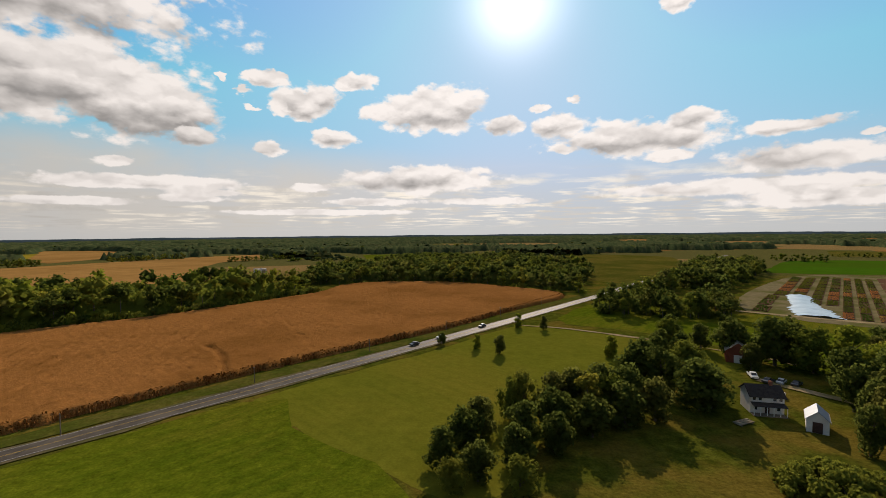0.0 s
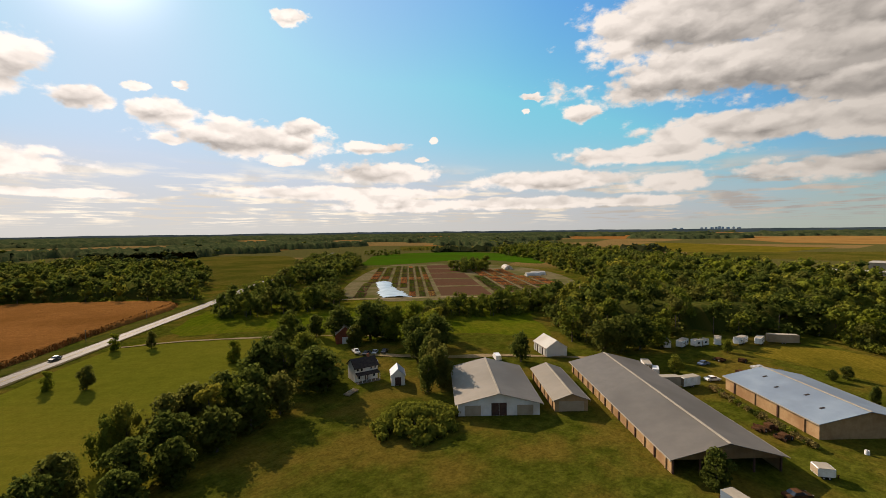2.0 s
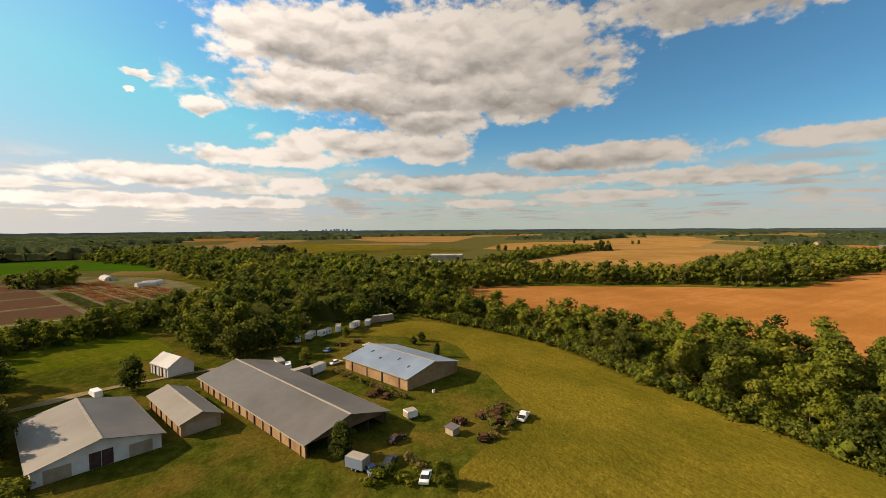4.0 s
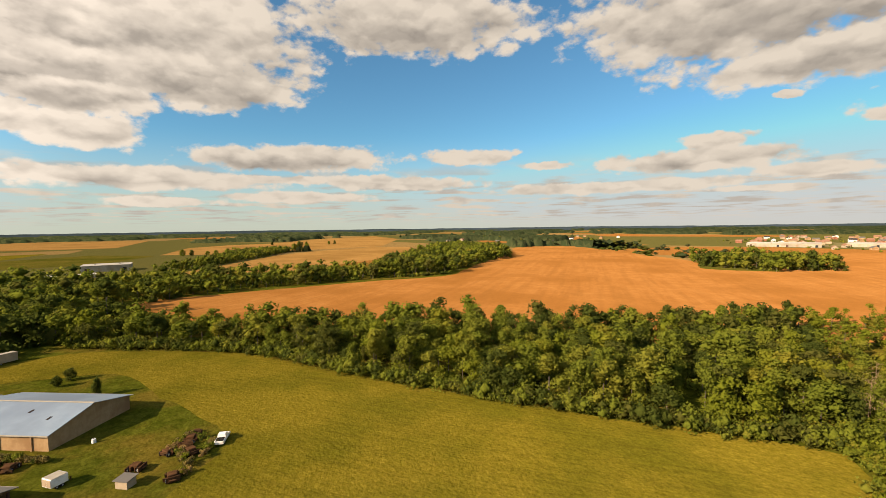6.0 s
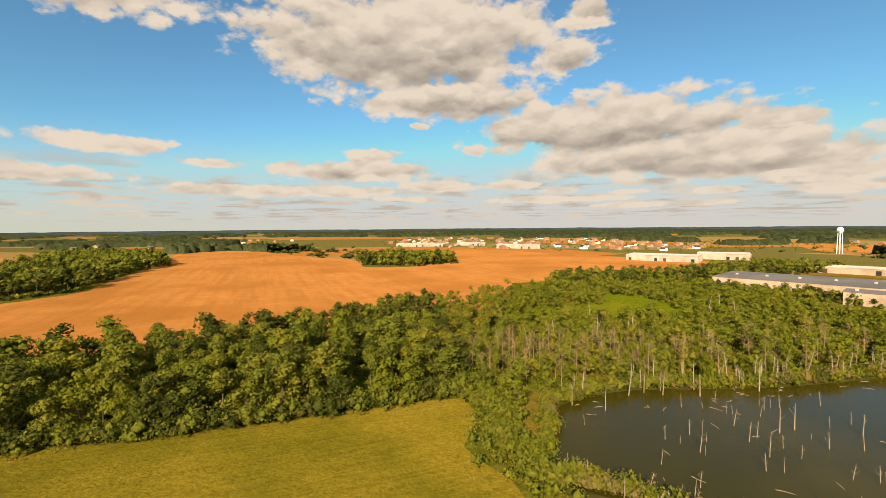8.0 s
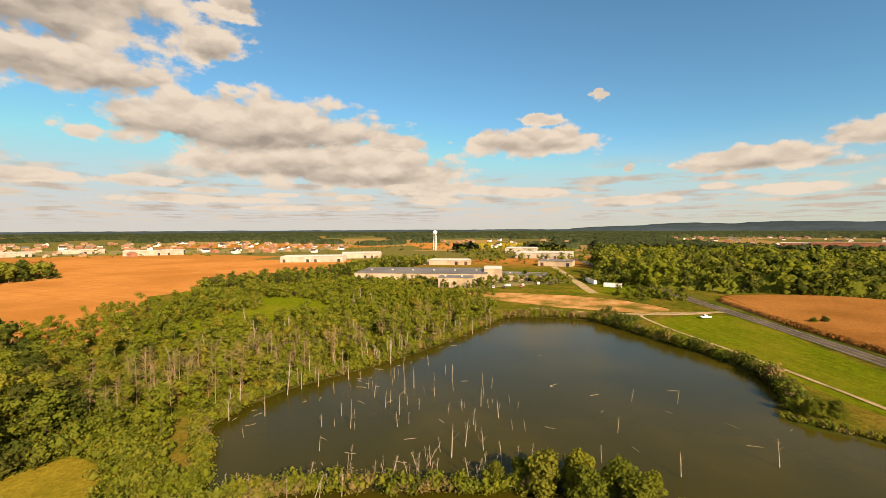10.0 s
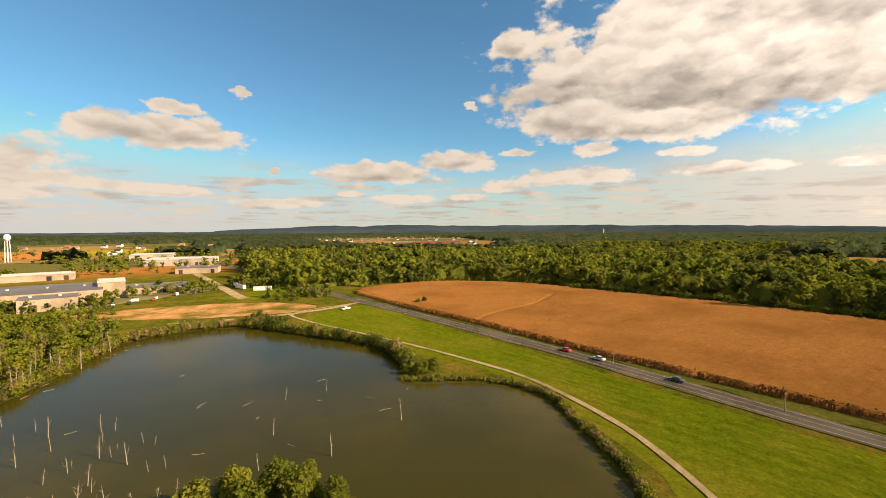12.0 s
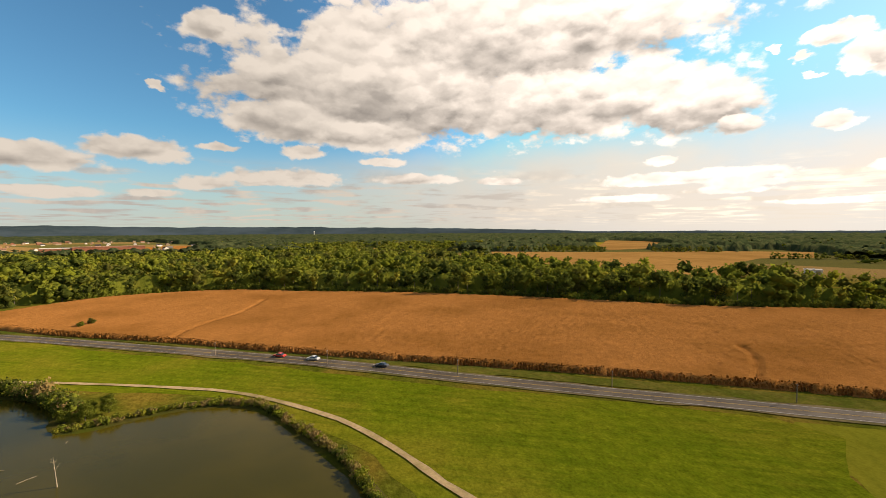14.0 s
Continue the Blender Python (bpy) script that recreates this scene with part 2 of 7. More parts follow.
    back = g.add("ShaderNodeBackground", {"Color": out, "Strength": 0.63})
    g.add("ShaderNodeOutputWorld", (back.outputs[0],))


SKY_GAIN = (0.047, 0.099, 0.112)
build_sky()

# ---- materials ----


def principled(name, colours, scales, rough=0.85, metal=0.0, bump=0.0, bump_scale=None, stretch=(1, 1, 1), spec=0.0, turn=0.0, extra=None, grain=0.0):
    """A surface whose colour wanders between colours: one noise of scales[0] per metre between the first two, a coarser one towards the third."""
    m = bpy.data.materials.new(name)
    m.use_nodes = True
    g = Nodes(m.node_tree)
    place = g.add("ShaderNodeTexCoord").outputs["Object"]
    place = g.add("ShaderNodeMapping", {"Vector": place, "Rotation": (0, 0, turn), "Scale": stretch}).outputs[0]
    fine = g.noise(place, scales[0], 6.0, 0.65)
    colour = g.mix(g.smooth(fine, 0.32, 0.68), (*colours[0], 1), (*colours[1], 1))
    if len(colours) > 2:
        colour = g.mix(g.smooth(g.noise(place, scales[1], 4.0), 0.42, 0.66), colour, (*colours[2], 1))
    if extra:
        colour = extra(g, place, colour)
    if grain:
        blades = g.math("MULTIPLY_ADD", g.math("SUBTRACT", g.noise(place, 1.5, 3.0, 0.7), 0.5), grain, 1.0)
        tufts = g.math("MULTIPLY_ADD", g.math("SUBTRACT", g.noise(place, 0.42, 3.0, 0.6), 0.5), grain * 0.7, 1.0)
        colour = g.vec("MULTIPLY", colour, g.add("ShaderNodeCombineXYZ", (g.math("MULTIPLY", blades, tufts),) * 3).outputs[0])
    normal = None
    if bump:
        n = g.noise(place, bump_scale or scales[0] * 2, 4.0)
        normal = g.add("ShaderNodeBump", {"Strength": 1.0, "Distance": bump, "Height": n}).outputs[0]
    p = g.add("ShaderNodeBsdfPrincipled", {"Base Color": colour, "Roughness": rough, "Metallic": metal, "Specular IOR Level": spec, "Diffuse Roughness": 0.35 if spec == 0 else 0.2})
    if normal:
        m.node_tree.links.new(normal, p.inputs["Normal"])
    g.add("ShaderNodeOutputMaterial", (p.outputs[0],))
    return m


def leaf_material(name, a, b, c, through_light=0.35):
    """Foliage: each spray of leaves and each tree has its own shade of green."""
    m = bpy.data.materials.new(name)
    m.use_nodes = True
    g = Nodes(m.node_tree)
    island = g.add("ShaderNodeNewGeometry").outputs["Random Per Island"]
    tree = g.add("ShaderNodeAttribute")
    tree.attribute_name = "tint"
    tree = tree.outputs["Fac"]
    own = g.add("ShaderNodeObjectInfo").outputs["Random"]
    tree = g.math("FRACT", g.math("ADD", tree, own))
    place = g.add("ShaderNodeTexCoord").outputs["Object"]
    flecks = g.noise(place, 1.7, 3.0, 0.75)
    pick = g.math("MULTIPLY_ADD", tree, 0.36, g.math("MULTIPLY_ADD", island, 0.30, g.smooth(flecks, 0.36, 0.64, 0.0, 0.30)))
    rough = g.add("ShaderNodeBump", {"Strength": 1.0, "Distance": 0.5, "Height": flecks}).outputs[0]
    colour = g.mix(pick, (*a, 1), (*b, 1))
    colour = g.mix(g.smooth(tree, 0.55, 1.0, 0.0, 0.7), colour, (*c, 1))
    d = g.add("ShaderNodeBsdfDiffuse", {"Color": colour, "Normal": rough})
    t = g.add("ShaderNodeBsdfTranslucent", {"Color": colour})
    x = g.add("ShaderNodeMixShader", (through_light, d.outputs[0], t.outputs[0]))
    g.add("ShaderNodeOutputMaterial", (x.outputs[0],))
    return m


def stripes(direction, width, colour, strength, long=14.0):
    """Adds uneven streaks, as mowing and driving leave them, each about as wide as given and many times as long."""
    def paint(g, place, under):
        turned = g.spin(place, radians(direction))
        n = g.noise(g.vec("MULTIPLY", turned, (1 / width, 1 / (width * long), 0)), 1.0, 3.0, 0.6)
        fade = g.smooth(g.noise(place, 0.03, 3.0), 0.3, 0.65, 0.35, 1.0)
        return g.mix(g.math("MULTIPLY", g.math("MULTIPLY", g.smooth(n, 0.40, 0.66), fade), strength), under, (*colour, 1))
    return paint


def patchwork(g, place, under):
    """Far farmland: strips of crops in other shades, outside the fields that are built."""
    v = g.add("ShaderNodeTexVoronoi", {"Vector": g.vec("MULTIPLY", place, (0.0021, 0.0042, 0)), "Scale": 1.0, "Randomness": 0.7}).outputs["Color"]
    s = g.add("ShaderNodeSeparateColor", (v,)).outputs
    crop = g.mix(g.smooth(s[0], 0.50, 0.54), (0.084, 0.076, 0.022, 1), (0.185, 0.118, 0.042, 1))
    crop = g.mix(g.smooth(s[1], 0.84, 0.86), crop, (0.230, 0.097, 0.024, 1))
    away = g.smooth(g.vec("LENGTH", place), 480.0, 620.0)
    return g.mix(away, under, crop)


GRASS = principled("rough_grass", [(0.036, 0.044, 0.004), (0.072, 0.075, 0.009), (0.104, 0.076, 0.012)], (0.28, 0.06), bump=0.25, bump_scale=0.8, extra=patchwork, grain=1.5)
LAWN = principled("mown_lawn", [(0.094, 0.096, 0.009), (0.114, 0.113, 0.011), (0.134, 0.114, 0.013)], (0.12, 0.012), bump=0.05, extra=stripes(-46, 2.2, (0.080, 0.088, 0.008), 0.45), grain=0.7)
MEADOW = principled("green_meadow", [(0.060, 0.080, 0.004), (0.085, 0.101, 0.006), (0.105, 0.098, 0.009)], (0.3, 0.02), bump=0.18, bump_scale=0.7, extra=stripes(40, 2.4, (0.037, 0.060, 0.003), 0.6, 8.0), grain=1.3)
HAY = principled("cut_hay_field", [(0.112, 0.088, 0.009), (0.163, 0.120, 0.015), (0.091, 0.079, 0.008)], (0.9, 0.03), bump=0.28, bump_scale=1.2, extra=stripes(61, 0.75, (0.073, 0.059, 0.007), 0.6, 40.0), grain=1.0)
VERGE = principled("roadside_grass", [(0.055, 0.058, 0.009), (0.086, 0.074, 0.015), (0.041, 0.053, 0.007)], (0.3, 0.05), bump=0.1, grain=1.2)
YELLOW_MEADOW = principled("late_meadow", [(0.072, 0.065, 0.009), (0.103, 0.079, 0.015), (0.048, 0.053, 0.007)], (0.06, 0.012), bump=0.2, grain=1.4)
GOLD_FIELD = principled("golden_field", [(0.206, 0.148, 0.014), (0.248, 0.179, 0.021), (0.172, 0.131, 0.012)], (0.05, 0.01), bump=0.1)
WHEAT = principled("ripe_bean_field", [(0.275, 0.114, 0.029), (0.316, 0.138, 0.039), (0.234, 0.096, 0.023)], (0.09, 0.012), bump=0.15, bump_scale=0.5, extra=stripes(-30, 6.0, (0.206, 0.085, 0.021), 0.5, 20.0), grain=0.5)
STUBBLE = principled("stubble_field", [(0.248, 0.131, 0.038), (0.296, 0.162, 0.050), (0.206, 0.110, 0.031)], (0.05, 0.008), bump=0.1, extra=stripes(60, 10.0, (0.193, 0.103, 0.031), 0.5, 20.0), grain=0.5)
CROP_GREEN = principled("young_green_crop", [(0.034, 0.083, 0.004), (0.043, 0.096, 0.005), (0.041, 0.076, 0.005)], (0.05, 0.01), bump=0.1)
CORN = principled("ripe_corn", [(0.200, 0.085, 0.022), (0.283, 0.124, 0.034), (0.180, 0.077, 0.019)], (1.9, 0.02), bump=0.3, bump_scale=3.0, extra=stripes(-46, 0.9, (0.150, 0.062, 0.015), 0.30, 60.0), grain=0.65)
SOIL = principled("tilled_soil", [(0.083, 0.043, 0.025), (0.117, 0.060, 0.034), (0.096, 0.055, 0.031)], (0.3, 0.03), bump=0.1)
BARE = principled("bare_earth", [(0.248, 0.114, 0.034), (0.344, 0.200, 0.083), (0.083, 0.069, 0.010)], (0.10, 0.045), bump=0.1, grain=1.0)
BARE_PALE = principled("trodden_yard", [(0.13, 0.105, 0.05), (0.175, 0.14, 0.075), (0.085, 0.085, 0.022)], (0.3, 0.04))
GRAVEL = principled("pale_gravel", [(0.235, 0.172, 0.088), (0.30, 0.225, 0.122), (0.165, 0.130, 0.055)], (0.8, 0.1), bump=0.04, grain=0.8)
ASPHALT = principled("worn_asphalt", [(0.042, 0.034, 0.026), (0.064, 0.053, 0.041), (0.080, 0.066, 0.050)], (0.5, 0.06), rough=0.65, spec=0.045)
SHOULDER = principled("gravel_shoulder", [(0.089, 0.072, 0.034), (0.131, 0.103, 0.055), (0.069, 0.065, 0.021)], (0.7, 0.08))
LINE_WHITE = principled("worn_white_line", [(0.27, 0.255, 0.225), (0.36, 0.34, 0.30)], (0.8,))
LINE_YELLOW = principled("worn_yellow_line", [(0.26, 0.18, 0.055), (0.34, 0.24, 0.08)], (0.8,))
MUD = principled("shore_mud", [(0.031, 0.029, 0.007), (0.048, 0.043, 0.011), (0.034, 0.040, 0.005)], (0.6, 0.08), bump=0.15)
BARK = principled("grey_bark", [(0.088, 0.070, 0.052), (0.139, 0.114, 0.088)], (3.0,), bump=0.02)
DEADWOOD = principled("bleached_dead_wood", [(0.22, 0.18, 0.12), (0.32, 0.265, 0.185), (0.14, 0.108, 0.07)], (1.5, 0.4), bump=0.02)
LEAVES = leaf_material("summer_leaves", (0.094, 0.116, 0.015), (0.168, 0.180, 0.023), (0.196, 0.184, 0.026), 0.34)
LEAVES_YELLOW = leaf_material("turning_leaves", (0.124, 0.150, 0.015), (0.212, 0.222, 0.023), (0.240, 0.200, 0.029), 0.45)
LEAVES_DARK = leaf_material("dark_leaves", (0.056, 0.077, 0.015), (0.104, 0.118, 0.022), (0.132, 0.123, 0.027), 0.52)
# darker, bluer green: distance haze is mixed into this leaf colour
LEAVES_FAR = leaf_material("haze_tinted_leaves", (0.028, 0.042, 0.017), (0.054, 0.067, 0.026), (0.070, 0.074, 0.030), 0.2)
BRUSH = leaf_material("dry_brush", (0.150, 0.123, 0.035), (0.238, 0.176, 0.062), (0.255, 0.158, 0.062))


def water_material():
    m = bpy.data.materials.new("brown_pond_water")
    m.use_nodes = True
    g = Nodes(m.node_tree)
    place = g.add("ShaderNodeTexCoord").outputs["Object"]
    silt = g.mix(g.smooth(g.noise(place, 0.02, 4.0), 0.4, 0.65), (0.031, 0.027, 0.0026, 1), (0.045, 0.036, 0.0036, 1))
    ripple = g.noise(g.vec("MULTIPLY", place, (1.0, 0.5, 1.0)), 1.6, 4.0)
    normal = g.add("ShaderNodeBump", {"Strength": 0.25, "Distance": 0.02, "Height": ripple}).outputs[0]
    p = g.add("ShaderNodeBsdfPrincipled", {"Base Color": silt, "Roughness": 0.16, "IOR": 1.33, "Specular IOR Level": 0.19, "Normal": normal})
    g.add("ShaderNodeOutputMaterial", (p.outputs[0],))
    return m


WATER = water_material()

# ---- building helpers ----


def part(name, mesh, material, parent=None, label=""):
    """Links a bmesh or a mesh as one object under its thing."""
    if isinstance(mesh, bmesh.types.BMesh):
        data = bpy.data.meshes.new(name)
        mesh.to_mesh(data)
        mesh.free()
    else:
        data = mesh
    if material and not data.materials:
        data.materials.append(material)
    ob = new(name, data)
    ob.parent = parent
    if label:
        ob["label"] = label
    return ob


def thing(name, m, label, category, group=""):
    ob = new(name)
    ob.empty_display_size = 0.2
    ob.matrix_basis = m
    return tagged(ob, label, category, group)


def box(bm, x0, x1, y0, y1, z0, z1, bevel=0.0):
    made = bmesh.ops.create_cube(bm, size=1.0)["verts"]
    for v in made:
        v.co = Vector((x0 if v.co.x < 0 else x1, y0 if v.co.y < 0 else y1, z0 if v.co.z < 0 else z1))
    if bevel:
        bmesh.ops.bevel(bm, geom=list({e for v in made for e in v.link_edges}), offset=bevel, segments=1, affect="EDGES")
    return bm


def box_mesh(*size, bevel=0.0):
    return box(bmesh.new(), *size, bevel=bevel)


def slab(corners, thick):
    """A sheet over four corners, given thickness downwards."""
    bm = bmesh.new()
    top = [bm.verts.new(c) for c in corners]
    low = [bm.verts.new(Vector(c) - Vector((0, 0, thick))) for c in corners]
    n = len(corners)
    bm.faces.new(top)
    bm.faces.new(low[::-1])
    for i in range(n):
        bm.faces.new((top[i], low[i], low[(i + 1) % n], top[(i + 1) % n]))
    bmesh.ops.recalc_face_normals(bm, faces=bm.faces)
    return bm


def np_mesh(name, verts, quads, materials, tint=None, which=None, smooth=False):
    """A mesh from arrays of places and four-cornered faces."""
    me = bpy.data.meshes.new(name)
    verts, quads = np.asarray(verts, np.float32), np.asarray(quads, np.int32)
    me.vertices.add(len(verts))
    me.vertices.foreach_set("co", verts.ravel())
    me.loops.add(quads.size)
    me.loops.foreach_set("vertex_index", quads.ravel())
    me.polygons.add(len(quads))
    me.polygons.foreach_set("loop_start", np.arange(0, quads.size, 4, dtype=np.int32))
    for m in materials:
        me.materials.append(m)
    if which is not None:
        me.polygons.foreach_set("material_index", np.asarray(which, np.int32))
    me.update(calc_edges=True)
    if tint is not None:
        me.attributes.new("tint", "FLOAT", "POINT").data.foreach_set("value", np.asarray(tint, np.float32))
    if smooth:
        me.shade_smooth()
    return me


def smooth_line(points, step=6.0, closed=False):
    """A curve that glides through the plan's corners, cut into even steps."""
    p = np.array(points, float)
    n = len(p)
    out = []
    for i in range(n if closed else n - 1):
        if closed:
            a, b, c, d = p[i - 1], p[i], p[(i + 1) % n], p[(i + 2) % n]
        else:
            b, c = p[i], p[i + 1]
            a, d = p[max(i - 1, 0)], p[min(i + 2, n - 1)]
        k = max(1, int(np.linalg.norm(c - b) / step))
        for s in np.arange(k) / k:
            out.append(0.5 * (2 * b + (c - a) * s + (2 * a - 5 * b + 4 * c - d) * s ** 2 + (3 * b - a - 3 * c + d) * s ** 3))
    if not closed:
        out.append(p[-1])
    return np.array(out)


def inside(points, outline):
    x, y = points[:, 0], points[:, 1]
    hit = np.zeros(len(points), bool)
    o = np.asarray(outline, float)
    for (x0, y0), (x1, y1) in zip(o, np.roll(o, -1, 0)):
        if y0 != y1:
            hit ^= ((y0 > y) != (y1 > y)) & (x < (x1 - x0) * (y - y0) / (y1 - y0) + x0)
    return hit


def field(name, outline, z, material, label, step=8.0, ragged=0.6, closed_curve=True):
    """A piece of land with a softly uneven edge, laid over the ground."""
    line = smooth_line(outline, step, True) if closed_curve else np.array(outline, float)
    rng = np.random.default_rng(len(name) * 7 + len(line))
    line = line + rng.normal(0, ragged, line.shape)
    bm = bmesh.new()
    face = bm.faces.new([bm.verts.new((x, y, z)) for x, y in line])
    bmesh.ops.recalc_face_normals(bm, faces=[face])
    if face.normal.z < 0:
        face.normal_flip()
    bmesh.ops.triangulate(bm, faces=bm.faces[:])
    return tagged(part(name, bm, material), label, name.split("_")[-1], kind="structure")


def strip(name, line, width, z, material, offset=0.0, edge=0.0):
    """A band along a line, to the side by offset, with a ragged edge where asked."""
    line = np.asarray(line, float)
    d = np.gradient(line, axis=0)
    d /= np.linalg.norm(d, axis=1)[:, None]
    side = np.stack([d[:, 1], -d[:, 0]], 1)
    rng = np.random.default_rng(len(name))
    wob = rng.normal(0, 1, (len(line), 2)) * edge
    left = line + side * (offset - width / 2 + wob[:, :1])
    right = line + side * (offset + width / 2 + wob[:, 1:])
    n = len(line)
    verts = np.concatenate([np.c_[left, np.full(n, z)], np.c_[right, np.full(n, z)]])
    i = np.arange(n - 1)
    return part(name, np_mesh(name, verts, np.stack([i, i + n, i + n + 1, i + 1], 1), [material]), None)


# ---- ground ----
def build_ground():
    rings = np.geomspace(30, 4950, 46)
    k = 96
    a = np.linspace(0, 2 * np.pi, k, endpoint=False)
    verts = np.concatenate([np.c_[r * np.sin(a), r * np.cos(a), np.zeros(k)] for r in rings])
    i, j = np.meshgrid(np.arange(len(rings) - 1), np.arange(k), indexing="ij")
    q = np.stack([i * k + j, i * k + (j + 1) % k, (i + 1) * k + (j + 1) % k, (i + 1) * k + j], -1).reshape(-1, 4)[:, ::-1]
    j = np.arange(0, k // 2)
    q = np.concatenate([q, np.stack([j, k - 1 - j, k - 2 - j, j + 1], 1)[:k // 2 - 1]])
    return tagged(part("ground", np_mesh("ground", verts, q, [GRASS]), None), "rough late-summer grassland with yellowed patches", "ground", kind="structure")


build_ground()

# the straight county road, south-west to north-east past the corn
ROAD = smooth_line([(-620, -500), (-410, -268), (-294, -137), (-236, -66), (-162, 19), (-107, 75), (-51, 134), (3, 191),
                    (102, 300), (165, 374), (234, 452), (330, 570), (520, 800)], 10.0)
POND = smooth_line([(-10, -80), (-13, -98), (-15, -112), (-35, -124), (-75, -131), (-113, -143), (-150, -158), (-172, -146), (-181, -127),
                    (-173, -95), (-160, -58), (-145, -41), (-128, -37), (-124, -30), (-127, -10), (-120, 5), (-103, 12), (-84, 18),
                    (-66, 20), (-64, 2), (-66, -18), (-69, -33), (-60, -46), (-49, -52), (-37, -61), (-24, -71)], 4.0, True)
TRAIL = smooth_line([(-45, 44), (-64, 36), (-85, 31), (-104, 24), (-123, 12), (-138, -1), (-158, -29), (-176, -59), (-204, -108), (-222, -122), (-258, -100)], 5.0)

field("lawn", [(-53, 120), (-5, 168), (38, 214), (60, 205), (112, 160), (92, 140), (62, 128), (40, 118), (20, 92), (5, 70), (-7, 77), (-22, 91), (-36, 103)], 0.028, LAWN, "smooth mown lawn beside the county road")
field("meadow", [(-250, -92), (-205, -42), (-165, 4), (-115, 55), (-53, 120), (-36, 103), (-22, 91), (-7, 77), (0, 50), (-50, 30), (-85, 26), (-120, 6), (-140, -10), (-170, -60), (-205, -110)], 0.036, MEADOW, "bright green mown meadow between road and pond")
field("paddock", [(112, 292), (60, 226), (88, 200), (112, 172), (150, 205), (165, 230), (130, 262)], 0.044, MEADOW, "green rough paddock behind the lawn")
field("pasture", [(112, 150), (150, 120), (165, 92), (205, 125), (235, 118), (262, 138), (225, 185), (172, 235), (140, 205)], 0.052, MEADOW, "green pasture behind the farmhouse")
field("hay_field", [(212, 14), (211, -8), (174, -46), (136, -62), (97, -76), (62, -91), (25, -109), (10, -114), (4, -104), (8, -89), (-6, -70), (-4, -30),
                    (40, -18), (72, -6), (86, -12), (101, -26), (118, -24), (134, -21), (160, -16), (173, -12), (186, 12), (190, 24)], 0.060, HAY, "yellow-green cut hay field with mowing lines", 6.0, 0.4)
field("late_meadow", [(140, 420), (176, 400), (262, 492), (396, 759), (317, 872), (240, 900), (160, 560)], 0.068, YELLOW_MEADOW, "yellowing overgrown meadow beyond the road")
field("crop_field", [(350, 470), (420, 436), (520, 420), (505, 300), (560, 330), (690, 480), (640, 610), (520, 640), (400, 530)], 0.076, CROP_GREEN, "bright green young crop field")
field("bean_field", [(190, -70), (328, -33), (335, -92), (326, -153), (319, -199), (303, -274), (341, -340), (396, -434), (409, -506), (587, -727), (525, -836),
                     (352, -701), (194, -578), (151, -487), (48, -514), (8, -436), (-10, -340), (12, -235), (75, -165), (135, -110)], 0.084, WHEAT, "ripe orange-tan bean field", 10.0, 0.8)
field("bean_field", [(520, -88), (600, -152), (741, -276), (824, -396), (880, -560), (800, -620), (640, -490), (535, -352), (498, -272), (462, -195), (455, -126)], 0.092, STUBBLE, "pale tan stubble field behind a tree belt", 12.0, 3.0, False)
field("stubble_field", [(947, -134), (1250, -250), (1349, -366), (1375, -509), (1705, -807), (1980, -1263), (1400, -1000), (900, -590), (889, -428), (860, -240)], 0.100, STUBBLE, "wide tan stubble field far beyond the woods", 20.0, 3.0, False)
field("late_meadow", [(949, 228), (969, 68), (1061, -50), (925, -130), (758, -36), (758, 182)], 0.140, YELLOW_MEADOW, "dull green grass field far beyond the woods", 20.0, 3.0, False)
field("stubble_field", [(1400, 420), (1362, 327), (1207, 99), (1216, 13), (967, 79), (890, 230), (1000, 430)], 0.148, HAY, "yellow-tan hay field far beyond the woods", 20.0, 3.0, False)
field("stubble_field", [(1450, -120), (2300, -300), (2600, 100), (1900, 300), (1500, 120)], 0.156, STUBBLE, "thin tan field near the skyline", 20.0, 3.0, False)
field("bean_field", [(-695, -1156), (-794, -1005), (-577, -765), (-530, -807)], 0.164, WHEAT, "orange bean field behind the water tower", 12.0, 3.0, False)
field("late_meadow", [(-868, -1022), (-958, -897), (-748, -721), (-650, -758)], 0.172, GOLD_FIELD, "golden yellow field beyond the factory halls", 12.0, 3.0, False)
field("stubble_field", [(-965, 236), (-1134, 378), (-1000, 340), (-874, 257)], 0.156, STUBBLE, "small tan field in the woods", 12.0, 3.0, False)
field("lawn", [(-258, -205), (-284, -190), (-312, -225), (-335, -205), (-300, -160), (-278, -142), (-262, -160)], 0.140, MEADOW, "green mown grass by the side road", 6.0)
field("bean_field", [(61, -880), (-173, -672), (-270, -540), (-256, -511), (-190, -440), (-129, -400), (-60, -380), (8, -360), (34, -469), (100, -520), (90, -700)], 0.108, WHEAT, "ripe orange bean field before the town", 10.0)
field("stubble_field", [(-776, 506), (-644, 681), (-547, 922), (-431, 1030), (-340, 821), (-376, 743), (-339, 599), (-240, 450), (-250, 380), (-330, 330), (-470, 345), (-620, 400)], 0.116, STUBBLE, "pale tan stubble field beyond the woods", 14.0, 3.0, False)
field("late_meadow", [(-1217, 1055), (-1214, 1170), (-1118, 1183), (-902, 1180), (-733, 947), (-805, 852)], 0.120, GOLD_FIELD, "yellow field behind a line of trees", 14.0, 3.0, False)
field("stubble_field", [(-1378, 865), (-1352, 1001), (-1112, 823), (-1175, 747)], 0.128, STUBBLE, "small tan field behind a line of trees", 14.0, 3.0, False)
field("stubble_field", [(-1314, 1428), (-1036, 1377), (-716, 962), (-690, 760), (-800, 830)], 0.136, STUBBLE, "far tan field between dark woods", 14.0, 3.0, False)
